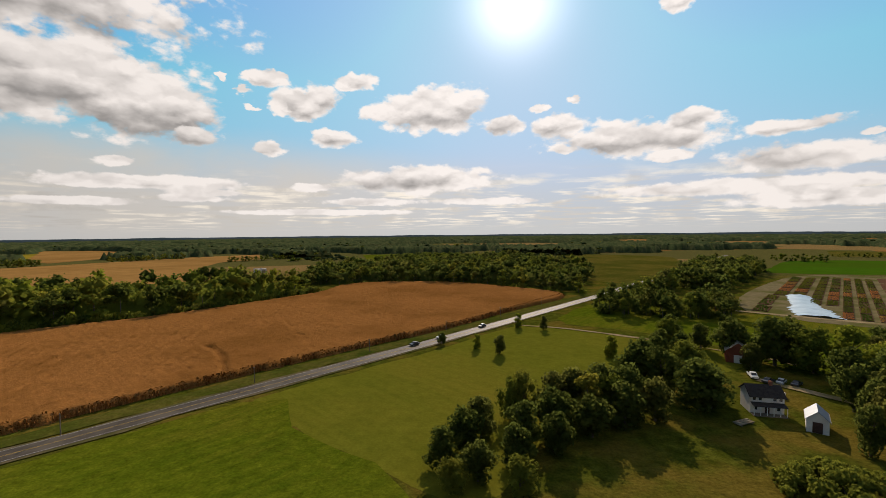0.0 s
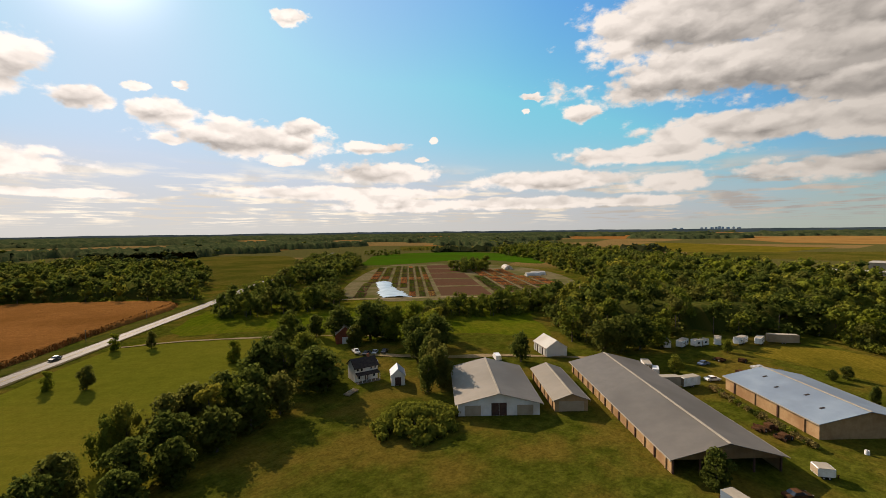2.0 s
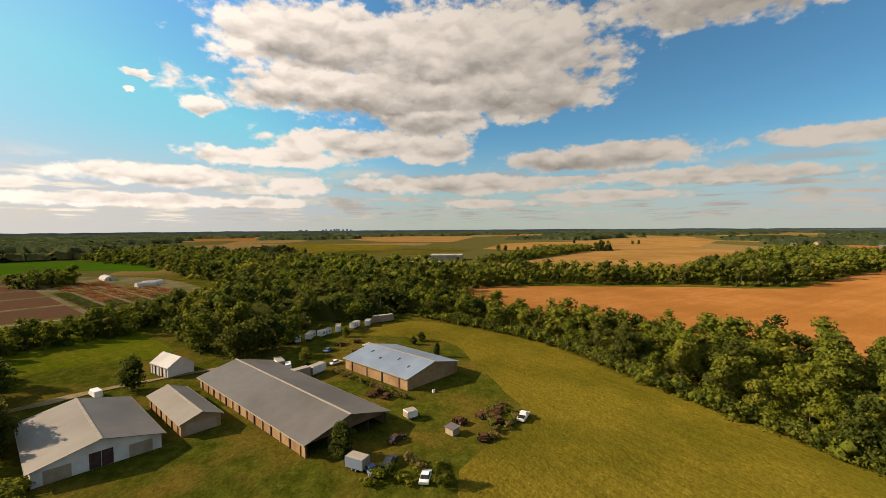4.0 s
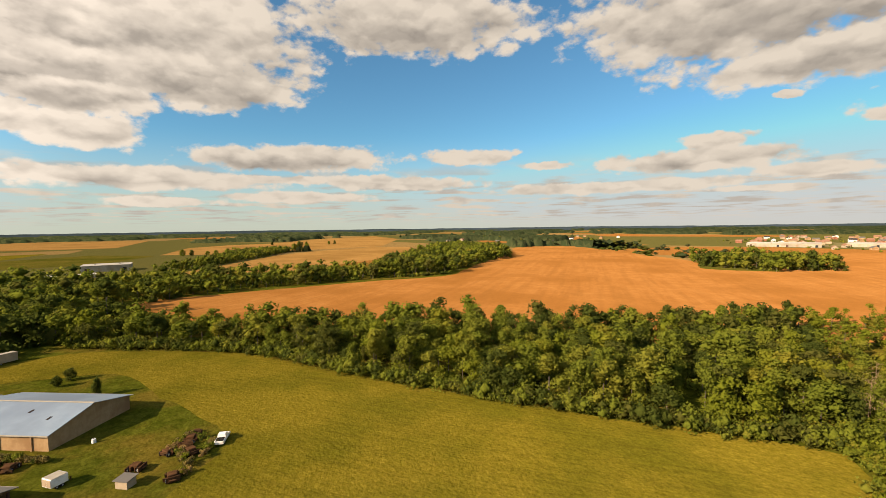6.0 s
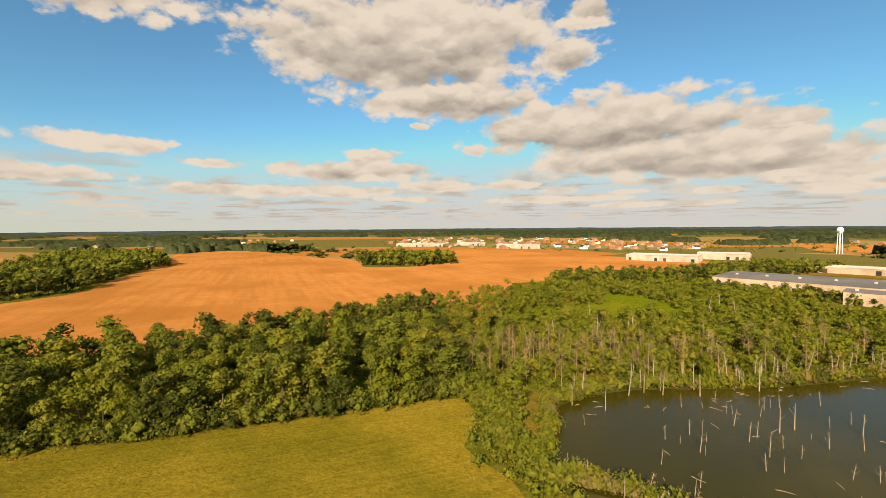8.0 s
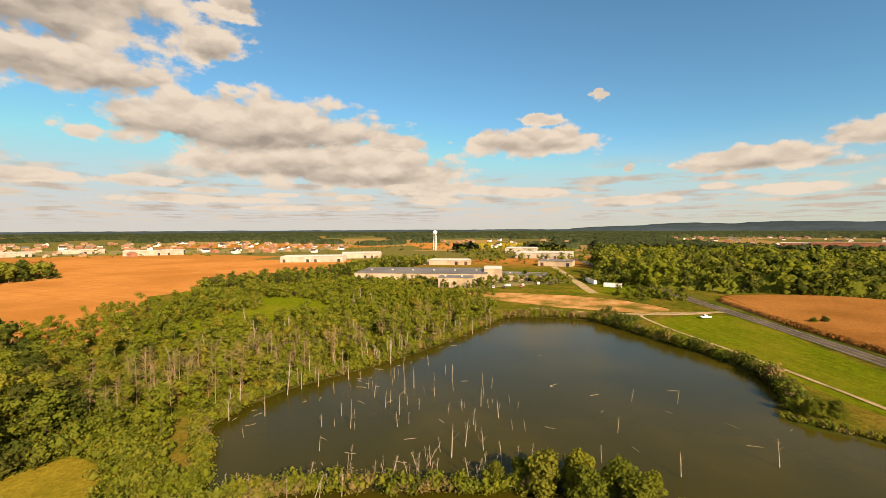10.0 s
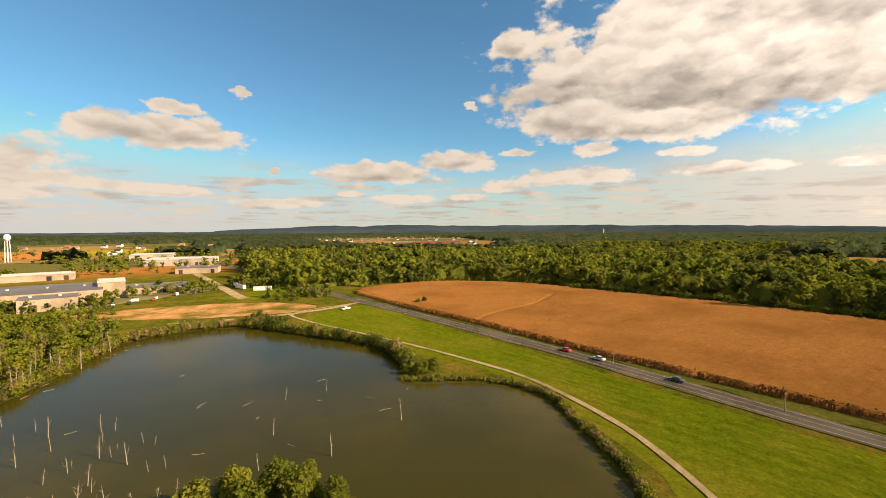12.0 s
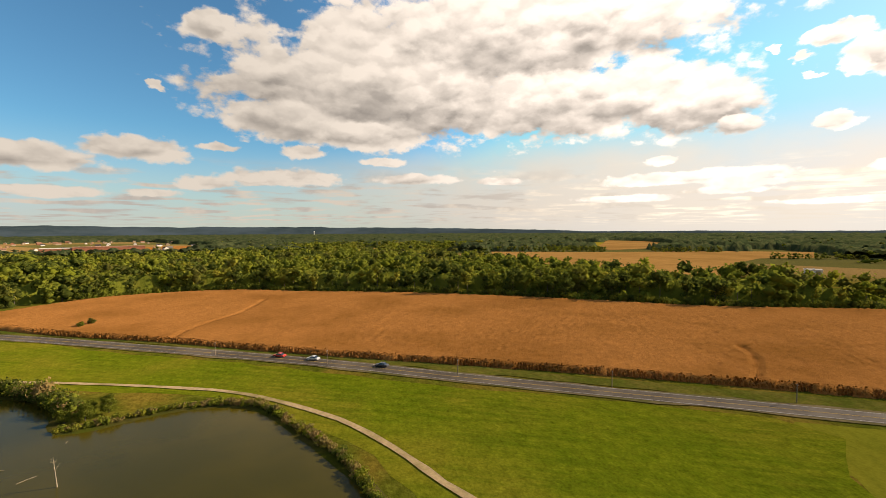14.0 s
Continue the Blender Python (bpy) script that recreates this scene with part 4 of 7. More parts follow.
def build_woods():
    green = [LEAVES, LEAVES_DARK, LEAVES_YELLOW, BARK]
    p = scatter(BELT_SOUTH, 6.2, 3, [CLEARING])
    wet = p[:, 0] + 0.25 * p[:, 1] < -22
    dry = p[~wet]
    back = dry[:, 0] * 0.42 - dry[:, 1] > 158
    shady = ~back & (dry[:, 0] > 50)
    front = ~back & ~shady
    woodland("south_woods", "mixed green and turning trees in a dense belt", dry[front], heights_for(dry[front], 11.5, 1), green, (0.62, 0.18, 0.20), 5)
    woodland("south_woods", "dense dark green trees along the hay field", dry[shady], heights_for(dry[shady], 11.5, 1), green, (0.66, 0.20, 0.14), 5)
    # back rows take mostly dark leaves: a cloud's shadow put into leaf colour
    woodland("south_woods", "trees at the back of the belt, darkened for cloud shadow", dry[back], heights_for(dry[back], 11.5, 1), green, (0.40, 0.55, 0.05), 5)
    p = scatter(BELT_SOUTH, 7.0, 33, [CLEARING])
    wet = np.flatnonzero(p[:, 0] + 0.25 * p[:, 1] < -22)
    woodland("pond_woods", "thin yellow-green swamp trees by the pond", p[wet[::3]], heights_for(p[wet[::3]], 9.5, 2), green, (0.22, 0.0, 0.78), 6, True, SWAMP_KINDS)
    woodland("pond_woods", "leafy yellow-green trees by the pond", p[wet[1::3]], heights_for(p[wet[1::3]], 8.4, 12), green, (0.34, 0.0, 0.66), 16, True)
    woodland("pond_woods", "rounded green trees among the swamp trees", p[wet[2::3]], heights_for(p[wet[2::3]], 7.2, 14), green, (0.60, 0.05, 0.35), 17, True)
    low = scatter(BELT_SOUTH[8:20], 6.2, 18, [CLEARING])
    woodland("pond_scrub", "low green scrub under the swamp trees", low, heights_for(low, 6.0, 13), green, (0.45, 0.0, 0.55), 19, False, FAR_KINDS)
    p = scatter(FOREST_EAST, 10.6, 4)
    close = np.linalg.norm(p, axis=1) < 330
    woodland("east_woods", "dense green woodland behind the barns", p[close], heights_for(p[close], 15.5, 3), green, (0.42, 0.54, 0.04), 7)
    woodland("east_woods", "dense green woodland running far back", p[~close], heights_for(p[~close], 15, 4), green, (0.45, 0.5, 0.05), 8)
    p = scatter(FOREST_WEST, 10.8, 5)
    edge = np.min(np.linalg.norm(p[:, None] - smooth_line(FOREST_WEST[:12], 10)[None], axis=2), axis=1) < 32
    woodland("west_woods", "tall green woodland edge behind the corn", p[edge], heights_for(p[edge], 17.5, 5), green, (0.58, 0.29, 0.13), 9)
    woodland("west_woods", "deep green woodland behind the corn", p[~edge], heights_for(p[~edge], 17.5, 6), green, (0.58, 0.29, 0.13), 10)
    p = scatter([(-640, 0), (-660, -200), (-560, -350), (-680, -500), (-800, -400), (-820, -120), (-960, 40), (-1250, 120), (-1300, 560), (-1000, 620), (-850, 420), (-640, 330), (-560, 200)], 21, 26,
                [[(-955, 226), (-1140, 378), (-1000, 350), (-850, 257)]])
    woodland("west_woods", "deep woodland rolling back to the hills", p, heights_for(p, 13.5, 16), green, (0.62, 0.24, 0.14), 27, False, [(v * (1.5, 1.5, 1), q) for v, q in FAR_KINDS])
    canopy("west_woods", "closed leafy roof of the woods behind the corn", FOREST_WEST, 4.5, 12.0, LEAVES, 51)
    canopy("east_woods", "closed leafy roof of the woods behind the barns", FOREST_EAST, 4.5, 9.5, LEAVES_DARK, 52)
    canopy("north_woods", "closed leafy roof of the woods beyond the corn", FOREST_NORTH, 4.5, 9.0, LEAVES_DARK, 53)
    p = scatter(FOREST_NORTH, 10.5, 6)
    edge = np.linalg.norm(p, axis=1) < 460
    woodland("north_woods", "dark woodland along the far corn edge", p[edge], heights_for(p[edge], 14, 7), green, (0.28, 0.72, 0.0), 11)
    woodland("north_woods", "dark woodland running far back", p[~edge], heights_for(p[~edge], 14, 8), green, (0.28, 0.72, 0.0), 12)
    p = scatter(GROVE_NORTHEAST, 7.0, 7, [[(112, 262), (150, 250), (215, 330), (190, 345)]])
    woodland("roadside_grove", "dark leafy grove beside the road", p, heights_for(p, 12.0, 9), green, (0.28, 0.72, 0.0), 13)
    for seed, (outline, h, label) in enumerate((
            ([(330, -40), (345, -95), (335, -200), (313, -262), (330, -262), (360, -215), (392, -210), (400, -140), (450, -62), (410, -15)], 13, "tree belt between two tan fields"),
            ([(306, -275), (341, -335), (396, -430), (409, -500), (560, -640), (700, -640), (640, -540), (470, -352), (400, -250), (350, -225)], 14, "dark wood between two tan fields"),
            ([(170, -516), (103, -492), (54, -545), (62, -590), (140, -600), (200, -570)], 14, "dark island of trees in a tan field"),
            ([(165, 168), (168, 150), (190, 133), (204, 126), (222, 112), (262, 104), (268, 120), (246, 138), (200, 148)], 10, "dark hedge across the pasture"),
            ([(352, 300), (385, 285), (405, 320), (372, 338)], 12, "round dark trees in the nursery"),
            ([(-90, -345), (-30, -330), (-60, -395), (-130, -410), (-150, -350)], 9, "low trees before the warehouse"),
            ([(-240, -268), (-285, -232), (-300, -255), (-258, -290)], 7, "trees along the warehouse yard"),
            ([(-130, -332), (-170, -290), (-222, -244), (-236, -256), (-190, -308), (-150, -345)], 6.0, "scrubby trees along the warehouse front"),
            ([(-250, -150), (-285, -128), (-300, -150), (-268, -172)], 6.5, "scattered trees at the road junction"),
            ([(-300, -205), (-330, -180), (-350, -225), (-325, -245)], 8, "trees along the side road"),
            ([(560, -82), (659, -150), (735, -200), (842, -222), (870, -300), (895, -350), (845, -345), (730, -250), (640, -175), (571, -112)], 10, "dark hedge of trees between far fields"),
            ([(-120, -385), (-175, -378), (-215, -408), (-290, -440), (-340, -480), (-300, -530), (-240, -500), (-180, -440)], 9, "dense trees behind the warehouse"),
            ([(-800, 480), (-720, 580), (-640, 690), (-655, 705), (-735, 600), (-815, 495)], 10, "line of trees behind the tan field"),
            ([(-590, 765), (-520, 880), (-535, 900), (-605, 785)], 10, "line of trees behind the tan field"),
            ([(-790, 664), (-680, 725), (-690, 745), (-795, 690)], 10, "dark trees between far fields"),
            ([(-366, 743), (-325, 785), (-280, 828), (-290, 850), (-340, 800), (-380, 755)], 9, "loose trees along a far field"),
            ([(490, 650), (530, 600), (545, 612), (506, 664)], 10, "dark trees behind the green crop"),
            ([(620, 720), (800, 640), (812, 652), (632, 735)], 7, "hedge along a far grass strip"),
            ([(-178, -203), (-200, -212), (-216, -232), (-200, -246), (-172, -236)], 6, "scrubby trees between pond and warehouse"),
            ([(-262, -232), (-290, -222), (-330, -262), (-322, -284), (-296, -250)], 6.0, "low trees round the parking yard"))):
        p = scatter(outline, 9.0 if seed < 3 or seed > 11 else 4.6 if seed in (3, 7, 12) else 6.4, 20 + seed)
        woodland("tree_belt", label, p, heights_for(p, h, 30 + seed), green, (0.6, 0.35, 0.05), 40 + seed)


build_woods()


BARE_BARK = principled("pale_brown_bark", [(0.17, 0.115, 0.06), (0.26, 0.18, 0.10)], (1.0,))


def bare_woods():
    """Leafless grey trees that stand thick among the swamp trees."""
    rng = np.random.default_rng(41)
    kinds = [bare_tree(rng, 1.0, 0.010, 17, 3) for _ in range(4)]
    p = np.concatenate([scatter([(8, -122), (-6, -124), (-33, -130), (-66, -137), (-60, -160), (-20, -160), (12, -150)], 5.6, 17),
                        scatter([(-66, -137), (-113, -150), (-150, -166), (-150, -182), (-100, -172), (-60, -160)], 10.0, 18)])
    pieces = []
    for x, y in p:
        v, q = kinds[rng.integers(4)]
        a = rng.uniform(0, 6.28)
        r = np.array(((math.cos(a), -math.sin(a)), (math.sin(a), math.cos(a))))
        v = v * rng.uniform(8, 13)
        pieces.append((np.c_[v[:, :2] @ r.T + (x, y), v[:, 2]], q))
    v, q = join(pieces)
    tagged(part("bare_woods", np_mesh("bare_woods", v, q, [BARE_BARK]), None), "leafless pale grey trees by the pond", "woods", kind="stuff")


bare_woods()


def far_woods():
    """Woods of the plain: closed canopies with uneven tops, open between, and single trees along their edges."""
    rng = np.random.default_rng(77)
    keep_out = [smooth_line(o, 30, True) for o in FIELD_KEEPOUT]

    def wooded(p):
        dens = np.array([noise.noise(Vector((x * 0.0022, y * 0.0022, 3.3))) + 0.6 * noise.noise(Vector((x * 0.006, y * 0.006, 8.1))) for x, y in p])
        az = np.degrees(np.arctan2(p[:, 0], p[:, 1]))
        need = np.where((az > 62) & (az < 165), 0.30, np.where((az > 165) | (az < -135), 0.20, np.where((az < -50) & (az > -125), -0.40, 0.02)))
        yes = dens > need + np.where(np.linalg.norm(p, axis=1) > 2600, -0.25, 0.0)
        for o in keep_out:
            yes &= ~inside(p, o)
        return yes
    rings, k = np.geomspace(900, 4600, 84), 1240
    a = np.linspace(0, 2 * np.pi, k, endpoint=False)
    rr, aa = np.meshgrid(rings, a, indexing="ij")
    rr, aa = rr * (1 + rng.normal(0, 0.004, rr.shape)), aa + rng.normal(0, 0.0011, aa.shape)
    p = np.stack([(rr * np.sin(aa)).ravel(), (rr * np.cos(aa)).ravel()], 1)
    yes = wooded(p)
    z = np.where(yes, 12.0 + rng.normal(0, 2.2, len(p)), -0.3)
    i, j = np.meshgrid(np.arange(len(rings) - 1), np.arange(k), indexing="ij")
    q = np.stack([i * k + j, i * k + (j + 1) % k, (i + 1) * k + (j + 1) % k, (i + 1) * k + j], -1).reshape(-1, 4)[:, ::-1]
    q = q[yes[q].any(1)]
    used, q = np.unique(q, return_inverse=True)
    tint = rng.random(len(p))
    tagged(part("far_woods", np_mesh("far_woods", np.c_[p, z][used], q.reshape(-1, 4), [LEAVES_FAR], tint[used]), None), "distant dark woods of the plain", "woods", kind="stuff")
    n = 6400
    r, a = 500 * (2200 / 500) ** rng.random(n), rng.uniform(0, 2 * np.pi, n)
    p = np.stack([r * np.sin(a), r * np.cos(a)], 1)
    p = p[wooded(p)]
    wide = [(v * (f, f, 1), q) for (v, q), f in zip(PLAIN_KINDS, (1.3, 1.5, 1.8, 1.4, 1.6, 1.9))]
    woodland("far_woods", "distant dark tree tops and tree lines of the plain", p, 14.5 * rng.uniform(0.8, 1.25, len(p)), [LEAVES_FAR, LEAVES_DARK, LEAVES, BARK], (0.6, 0.3, 0.1), 15, False, wide)


FIELD_KEEPOUT = [
    [(190, -70), (335, -30), (335, -199), (303, -274), (409, -506), (587, -727), (525, -836), (352, -701), (194, -578), (-10, -500), (-10, -340), (75, -165)],
    [(520, -80), (741, -265), (900, -500), (880, -600), (800, -640), (640, -500), (455, -200), (440, -126)],
    [(947, -120), (1250, -235), (1390, -500), (1740, -800), (1980, -1263), (1400, -1020), (880, -600), (850, -240)],
    [(949, 240), (969, 68), (1075, -50), (925, -130), (740, -36), (740, 182)],
    [(1420, 430), (1215, 99), (1225, 13), (950, 79), (880, 230), (1000, 440)],
    [(1450, -120), (2300, -300), (2600, 100), (1900, 300), (1500, 120)],
    [(-715, -1180), (-820, -1005), (-577, -745), (-400, -620), (-510, -807)],
    [(-868, -1050), (-990, -897), (-748, -700), (-560, -560), (-630, -758)],
    [(-776, 506), (-644, 681), (-547, 922), (-431, 1030), (-340, 821), (-339, 599), (-240, 450), (-250, 380), (-330, 330), (-470, 345), (-620, 400)],
    [(-1217, 1055), (-1214, 1170), (-1118, 1183), (-902, 1180), (-733, 947), (-805, 852)],
    [(-1378, 865), (-1352, 1001), (-1112, 823), (-1175, 747)], [(-1314, 1428), (-1036, 1377), (-716, 962), (-690, 760), (-800, 830)],
    [(-178, 962), (20, 994), (20, 717), (-131, 731)], [(153, 1717), (329, 1666), (281, 1419), (130, 1458)],
    [(812, 920), (974, 785), (801, 645), (653, 732)], [(956, 2415), (1143, 2460), (884, 1887), (771, 1914)],
    [(-1900, -950), (-1050, -400), (-1040, -120), (-1500, -60), (-2300, -400)],
    [(330, -1180), (60, -900), (-180, -800), (-360, -740), (-520, -1050), (-300, -1500), (330, -1600)],
    [(-955, 226), (-1140, 378), (-1000, 350), (-850, 257)],
    [(61, -880), (-270, -540), (-500, -640), (-620, -420), (-250, -180), (-60, -330), (100, -520)],
    [(150, 400), (150, 210), (320, 120), (520, 260), (700, 480), (640, 620), (500, 640), (396, 760), (300, 900), (150, 560)]]
far_woods()

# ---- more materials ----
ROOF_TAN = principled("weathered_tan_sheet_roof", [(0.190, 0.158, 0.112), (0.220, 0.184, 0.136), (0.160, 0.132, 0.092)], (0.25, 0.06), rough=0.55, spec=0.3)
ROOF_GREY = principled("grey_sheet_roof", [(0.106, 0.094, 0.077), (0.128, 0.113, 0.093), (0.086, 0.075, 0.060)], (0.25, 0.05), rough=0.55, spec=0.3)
ROOF_BLUE = principled("pale_blue_sheet_roof", [(0.165, 0.210, 0.258), (0.198, 0.250, 0.298), (0.146, 0.185, 0.230)], (0.25, 0.08), rough=0.45, spec=0.4)
ROOF_DARK = principled("dark_shingle_roof", [(0.038, 0.031, 0.029), (0.064, 0.052, 0.045), (0.045, 0.041, 0.038)], (1.2, 0.3))
RIDGE = principled("pale_ridge_cap", [(0.316, 0.279, 0.219), (0.377, 0.332, 0.264)], (0.6,), rough=0.5)
WALL_TAN = principled("tan_block_wall", [(0.316, 0.203, 0.102), (0.392, 0.257, 0.136), (0.257, 0.151, 0.075)], (0.8, 0.15), bump=0.02)
WALL_WHITE = principled("white_board_wall", [(0.62, 0.58, 0.52), (0.72, 0.68, 0.62), (0.52, 0.47, 0.40)], (0.8, 0.2))
WALL_PALE = principled("pale_painted_metal", [(0.332, 0.257, 0.169), (0.400, 0.316, 0.219), (0.271, 0.203, 0.128)], (0.5, 0.1), rough=0.6)
WALL_CREAM = principled("cream_sheet_wall", [(0.33, 0.285, 0.215), (0.40, 0.35, 0.27), (0.27, 0.23, 0.17)], (0.5, 0.1), rough=0.6)
WALL_RED = principled("old_red_boards", [(0.164, 0.049, 0.029), (0.230, 0.070, 0.039), (0.123, 0.041, 0.025)], (0.8, 0.2))
DOOR_DARK = principled("dark_door_paint", [(0.060, 0.035, 0.028), (0.10, 0.055, 0.042)], (1.0,))
WHITE_PAINT = principled("white_vehicle_paint", [(0.72, 0.71, 0.68), (0.80, 0.79, 0.76), (0.60, 0.57, 0.50)], (0.8, 0.5), rough=0.35, spec=0.5)
RED_PAINT = principled("red_vehicle_paint", [(0.42, 0.030, 0.020), (0.48, 0.040, 0.026)], (1.0,), rough=0.3, spec=0.5)
DARK_PAINT = principled("dark_vehicle_paint", [(0.030, 0.030, 0.034), (0.045, 0.045, 0.050)], (1.0,), rough=0.3, spec=0.5)
SILVER_PAINT = principled("silver_vehicle_paint", [(0.42, 0.42, 0.42), (0.50, 0.50, 0.49)], (1.0,), rough=0.35, metal=0.3, spec=0.5)
BLUE_PAINT = principled("faded_blue_paint", [(0.10, 0.14, 0.22), (0.14, 0.19, 0.28)], (1.0,), rough=0.5)
RUST = principled("rusted_iron", [(0.070, 0.033, 0.016), (0.115, 0.056, 0.027), (0.049, 0.029, 0.016)], (1.5, 0.5))
RUBBER = principled("black_rubber", [(0.018, 0.017, 0.016), (0.030, 0.028, 0.026)], (3.0,))
GLASS_DARK = principled("dark_window_glass", [(0.020, 0.024, 0.028), (0.030, 0.034, 0.040)], (1.0,), rough=0.08, spec=0.6)
WOOD_POLE = principled("grey_pole_wood", [(0.16, 0.125, 0.09), (0.22, 0.175, 0.13)], (2.0,))
CANVAS = principled("white_canvas", [(0.573, 0.543, 0.483), (0.618, 0.589, 0.528), (0.513, 0.476, 0.408)], (0.4, 0.2))
FILM = principled("white_plastic_film", [(0.34, 0.42, 0.46), (0.42, 0.50, 0.54), (0.28, 0.36, 0.41)], (0.3, 0.08), rough=0.35, spec=0.5, bump=0.08, bump_scale=0.6)
MUMS = leaf_material("orange_flowers", (0.36, 0.13, 0.035), (0.46, 0.20, 0.06), (0.30, 0.19, 0.04), 0.1)
BED_GREEN = leaf_material("potted_greens", (0.05, 0.09, 0.014), (0.13, 0.15, 0.025), (0.20, 0.17, 0.03), 0.2)
BRICK_RED = principled("far_red_brick", [(0.226, 0.090, 0.052), (0.287, 0.128, 0.075)], (0.2,))
ROOF_BROWN = principled("brown_tile_roof", [(0.196, 0.098, 0.061), (0.257, 0.136, 0.083), (0.166, 0.113, 0.083)], (0.3, 0.05))
ROOF_PALE = principled("pale_flat_roof", [(0.347, 0.316, 0.271), (0.422, 0.392, 0.339), (0.287, 0.257, 0.212)], (0.1, 0.03))
# bluish, since haze over the far wooded hills is painted into their colour
RIDGE_FAR = principled("haze_blue_hills", [(0.022, 0.035, 0.041), (0.033, 0.047, 0.051), (0.038, 0.054, 0.064)], (0.012, 0.002))
# towers paled to blue-grey: the haze before them is part of the colour
TOWER_FAR = principled("haze_tinted_towers", [(0.42, 0.48, 0.54), (0.50, 0.56, 0.60)], (0.02,))

# ---- farm buildings ----
FARM = "farm buildings"


def roof_sheet(parent, x_eave, z_eave, x_ridge, z_ridge, y0, y1, material, thick=0.12):
    """One slope of a gabled roof, a slab from eave to ridge."""
    return part("roof_slope", slab([(x_eave, y0, z_eave), (x_ridge, y0, z_ridge), (x_ridge, y1, z_ridge), (x_eave, y1, z_eave)], thick), material, parent)


def gable_wall(width, eave, ridge, y0, y1):
    bm = bmesh.new()
    prof = [(-width / 2, 0), (width / 2, 0), (width / 2, eave), (0, ridge), (-width / 2, eave)]
    a = [bm.verts.new((x, y0, z)) for x, z in prof]
    b = [bm.verts.new((x, y1, z)) for x, z in prof]
    bm.faces.new(a)
    bm.faces.new(b[::-1])
    for i in range(5):
        bm.faces.new((a[i], b[i], b[(i + 1) % 5], a[(i + 1) % 5]))
    bmesh.ops.recalc_face_normals(bm, faces=bm.faces)
    return bm


def gabled(name, label, x, y, az, width, length, eave, ridge, roof, walls, over=0.7, posts=0, doors=(), open_front=False, category="barn", roof_right=None, ridge_cap=True):
    """A gabled shed whose front gable stands at (x, y) and whose ridge runs towards the heading az."""
    t = thing(name, pose(x, y, 0, 0, 0, -az), label, category, FARM)
    th = 0.25
    for side in (-1, 1):
        a, b = sorted((side * width / 2, side * (width / 2 - th)))
        part("side_wall", box_mesh(a, b, th, length - th, 0, eave), walls, t)
        for k in range(posts):
            yy = length * (k + 0.5) / posts
            c = side * (width / 2 + 0.07)
            part("wall_post", box_mesh(c - 0.16, c + 0.16, yy - 0.2, yy + 0.2, 0, eave - 0.05, bevel=0.02), DOOR_DARK if k % 2 else walls, t)
    if open_front:
        for k in range(5):
            c = -width / 2 + 0.25 + k * (width - 0.5) / 4
            top = eave + (ridge - eave) * (1 - abs(c) / (width / 2)) - 0.1
            part("front_post", box_mesh(c - 0.15, c + 0.15, 0.05, 0.35, 0, top), DOOR_DARK, t)
        part("gable_board", slab([(-width / 2, 0.04, eave + 0.02), (width / 2, 0.04, eave + 0.02), (0, 0.04, ridge - 0.05)], 0.4), walls, t)
    else:
        part("gable_wall", gable_wall(width, eave, ridge, 0, th), walls, t)
    part("gable_wall", gable_wall(width, eave, ridge, length - th, length), walls, t)
    drop = over * (ridge - eave) / (width / 2)
    up = 0.14
    for side in (-1, 1):
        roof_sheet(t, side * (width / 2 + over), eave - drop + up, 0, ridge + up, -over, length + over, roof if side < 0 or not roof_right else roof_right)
        part("fascia", box_mesh(*sorted((side * (width / 2 + over), side * (width / 2 + over + 0.06))), -over, length + over, eave - drop - 0.12, eave - drop + up + 0.01), RIDGE, t)
    if ridge_cap:
        part("ridge_cap", box_mesh(-0.3, 0.3, -over - 0.03, length + over + 0.03, ridge + up - 0.03, ridge + up + 0.07, bevel=0.03), RIDGE, t)
    for dx0, dx1, dz, mat in doors:
        part("door", box_mesh(dx0, dx1, -0.08, -0.003, 0.05, dz, bevel=0.02), mat, t)
    return t


AZ = 46.0
# first two barns: sunlit slope tan, other slope grey, light put in colour
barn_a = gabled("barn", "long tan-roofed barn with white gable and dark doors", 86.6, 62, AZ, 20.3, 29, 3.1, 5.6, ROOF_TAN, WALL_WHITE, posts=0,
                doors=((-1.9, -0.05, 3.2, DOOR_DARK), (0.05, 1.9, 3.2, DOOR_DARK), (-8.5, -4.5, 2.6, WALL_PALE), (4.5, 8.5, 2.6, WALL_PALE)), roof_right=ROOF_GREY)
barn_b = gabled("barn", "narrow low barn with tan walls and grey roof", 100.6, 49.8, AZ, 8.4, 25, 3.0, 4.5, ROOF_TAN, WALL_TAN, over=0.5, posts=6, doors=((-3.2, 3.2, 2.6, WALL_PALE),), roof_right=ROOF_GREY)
barn_c = gabled("barn", "very long grey-roofed barn, open at one end", 94, 15.3, AZ, 21, 59, 3.1, 5.8, ROOF_GREY, WALL_TAN, posts=14, open_front=True)
barn_d = gabled("barn", "wide barn with pale blue metal roof", 129.2, -4.4, AZ, 21.5, 30, 3.6, 6.0, ROOF_BLUE, WALL_TAN, over=0.6, posts=4, roof_right=ROOF_BLUE)
for k in range(4):
    x0, y0 = -6.4 + (k % 2) * 2.2, 4.5 + k * 6.6
    lift = lambda x: 6.2 + 0.2233 * x
    part("roof_light", slab([(x0, y0, lift(x0)), (x0 + 1.1, y0, lift(x0 + 1.1)), (x0 + 1.1, y0 + 0.6, lift(x0 + 1.1)), (x0, y0 + 0.6, lift(x0))], 0.05), ROOF_DARK, barn_d, "dark roof vent")
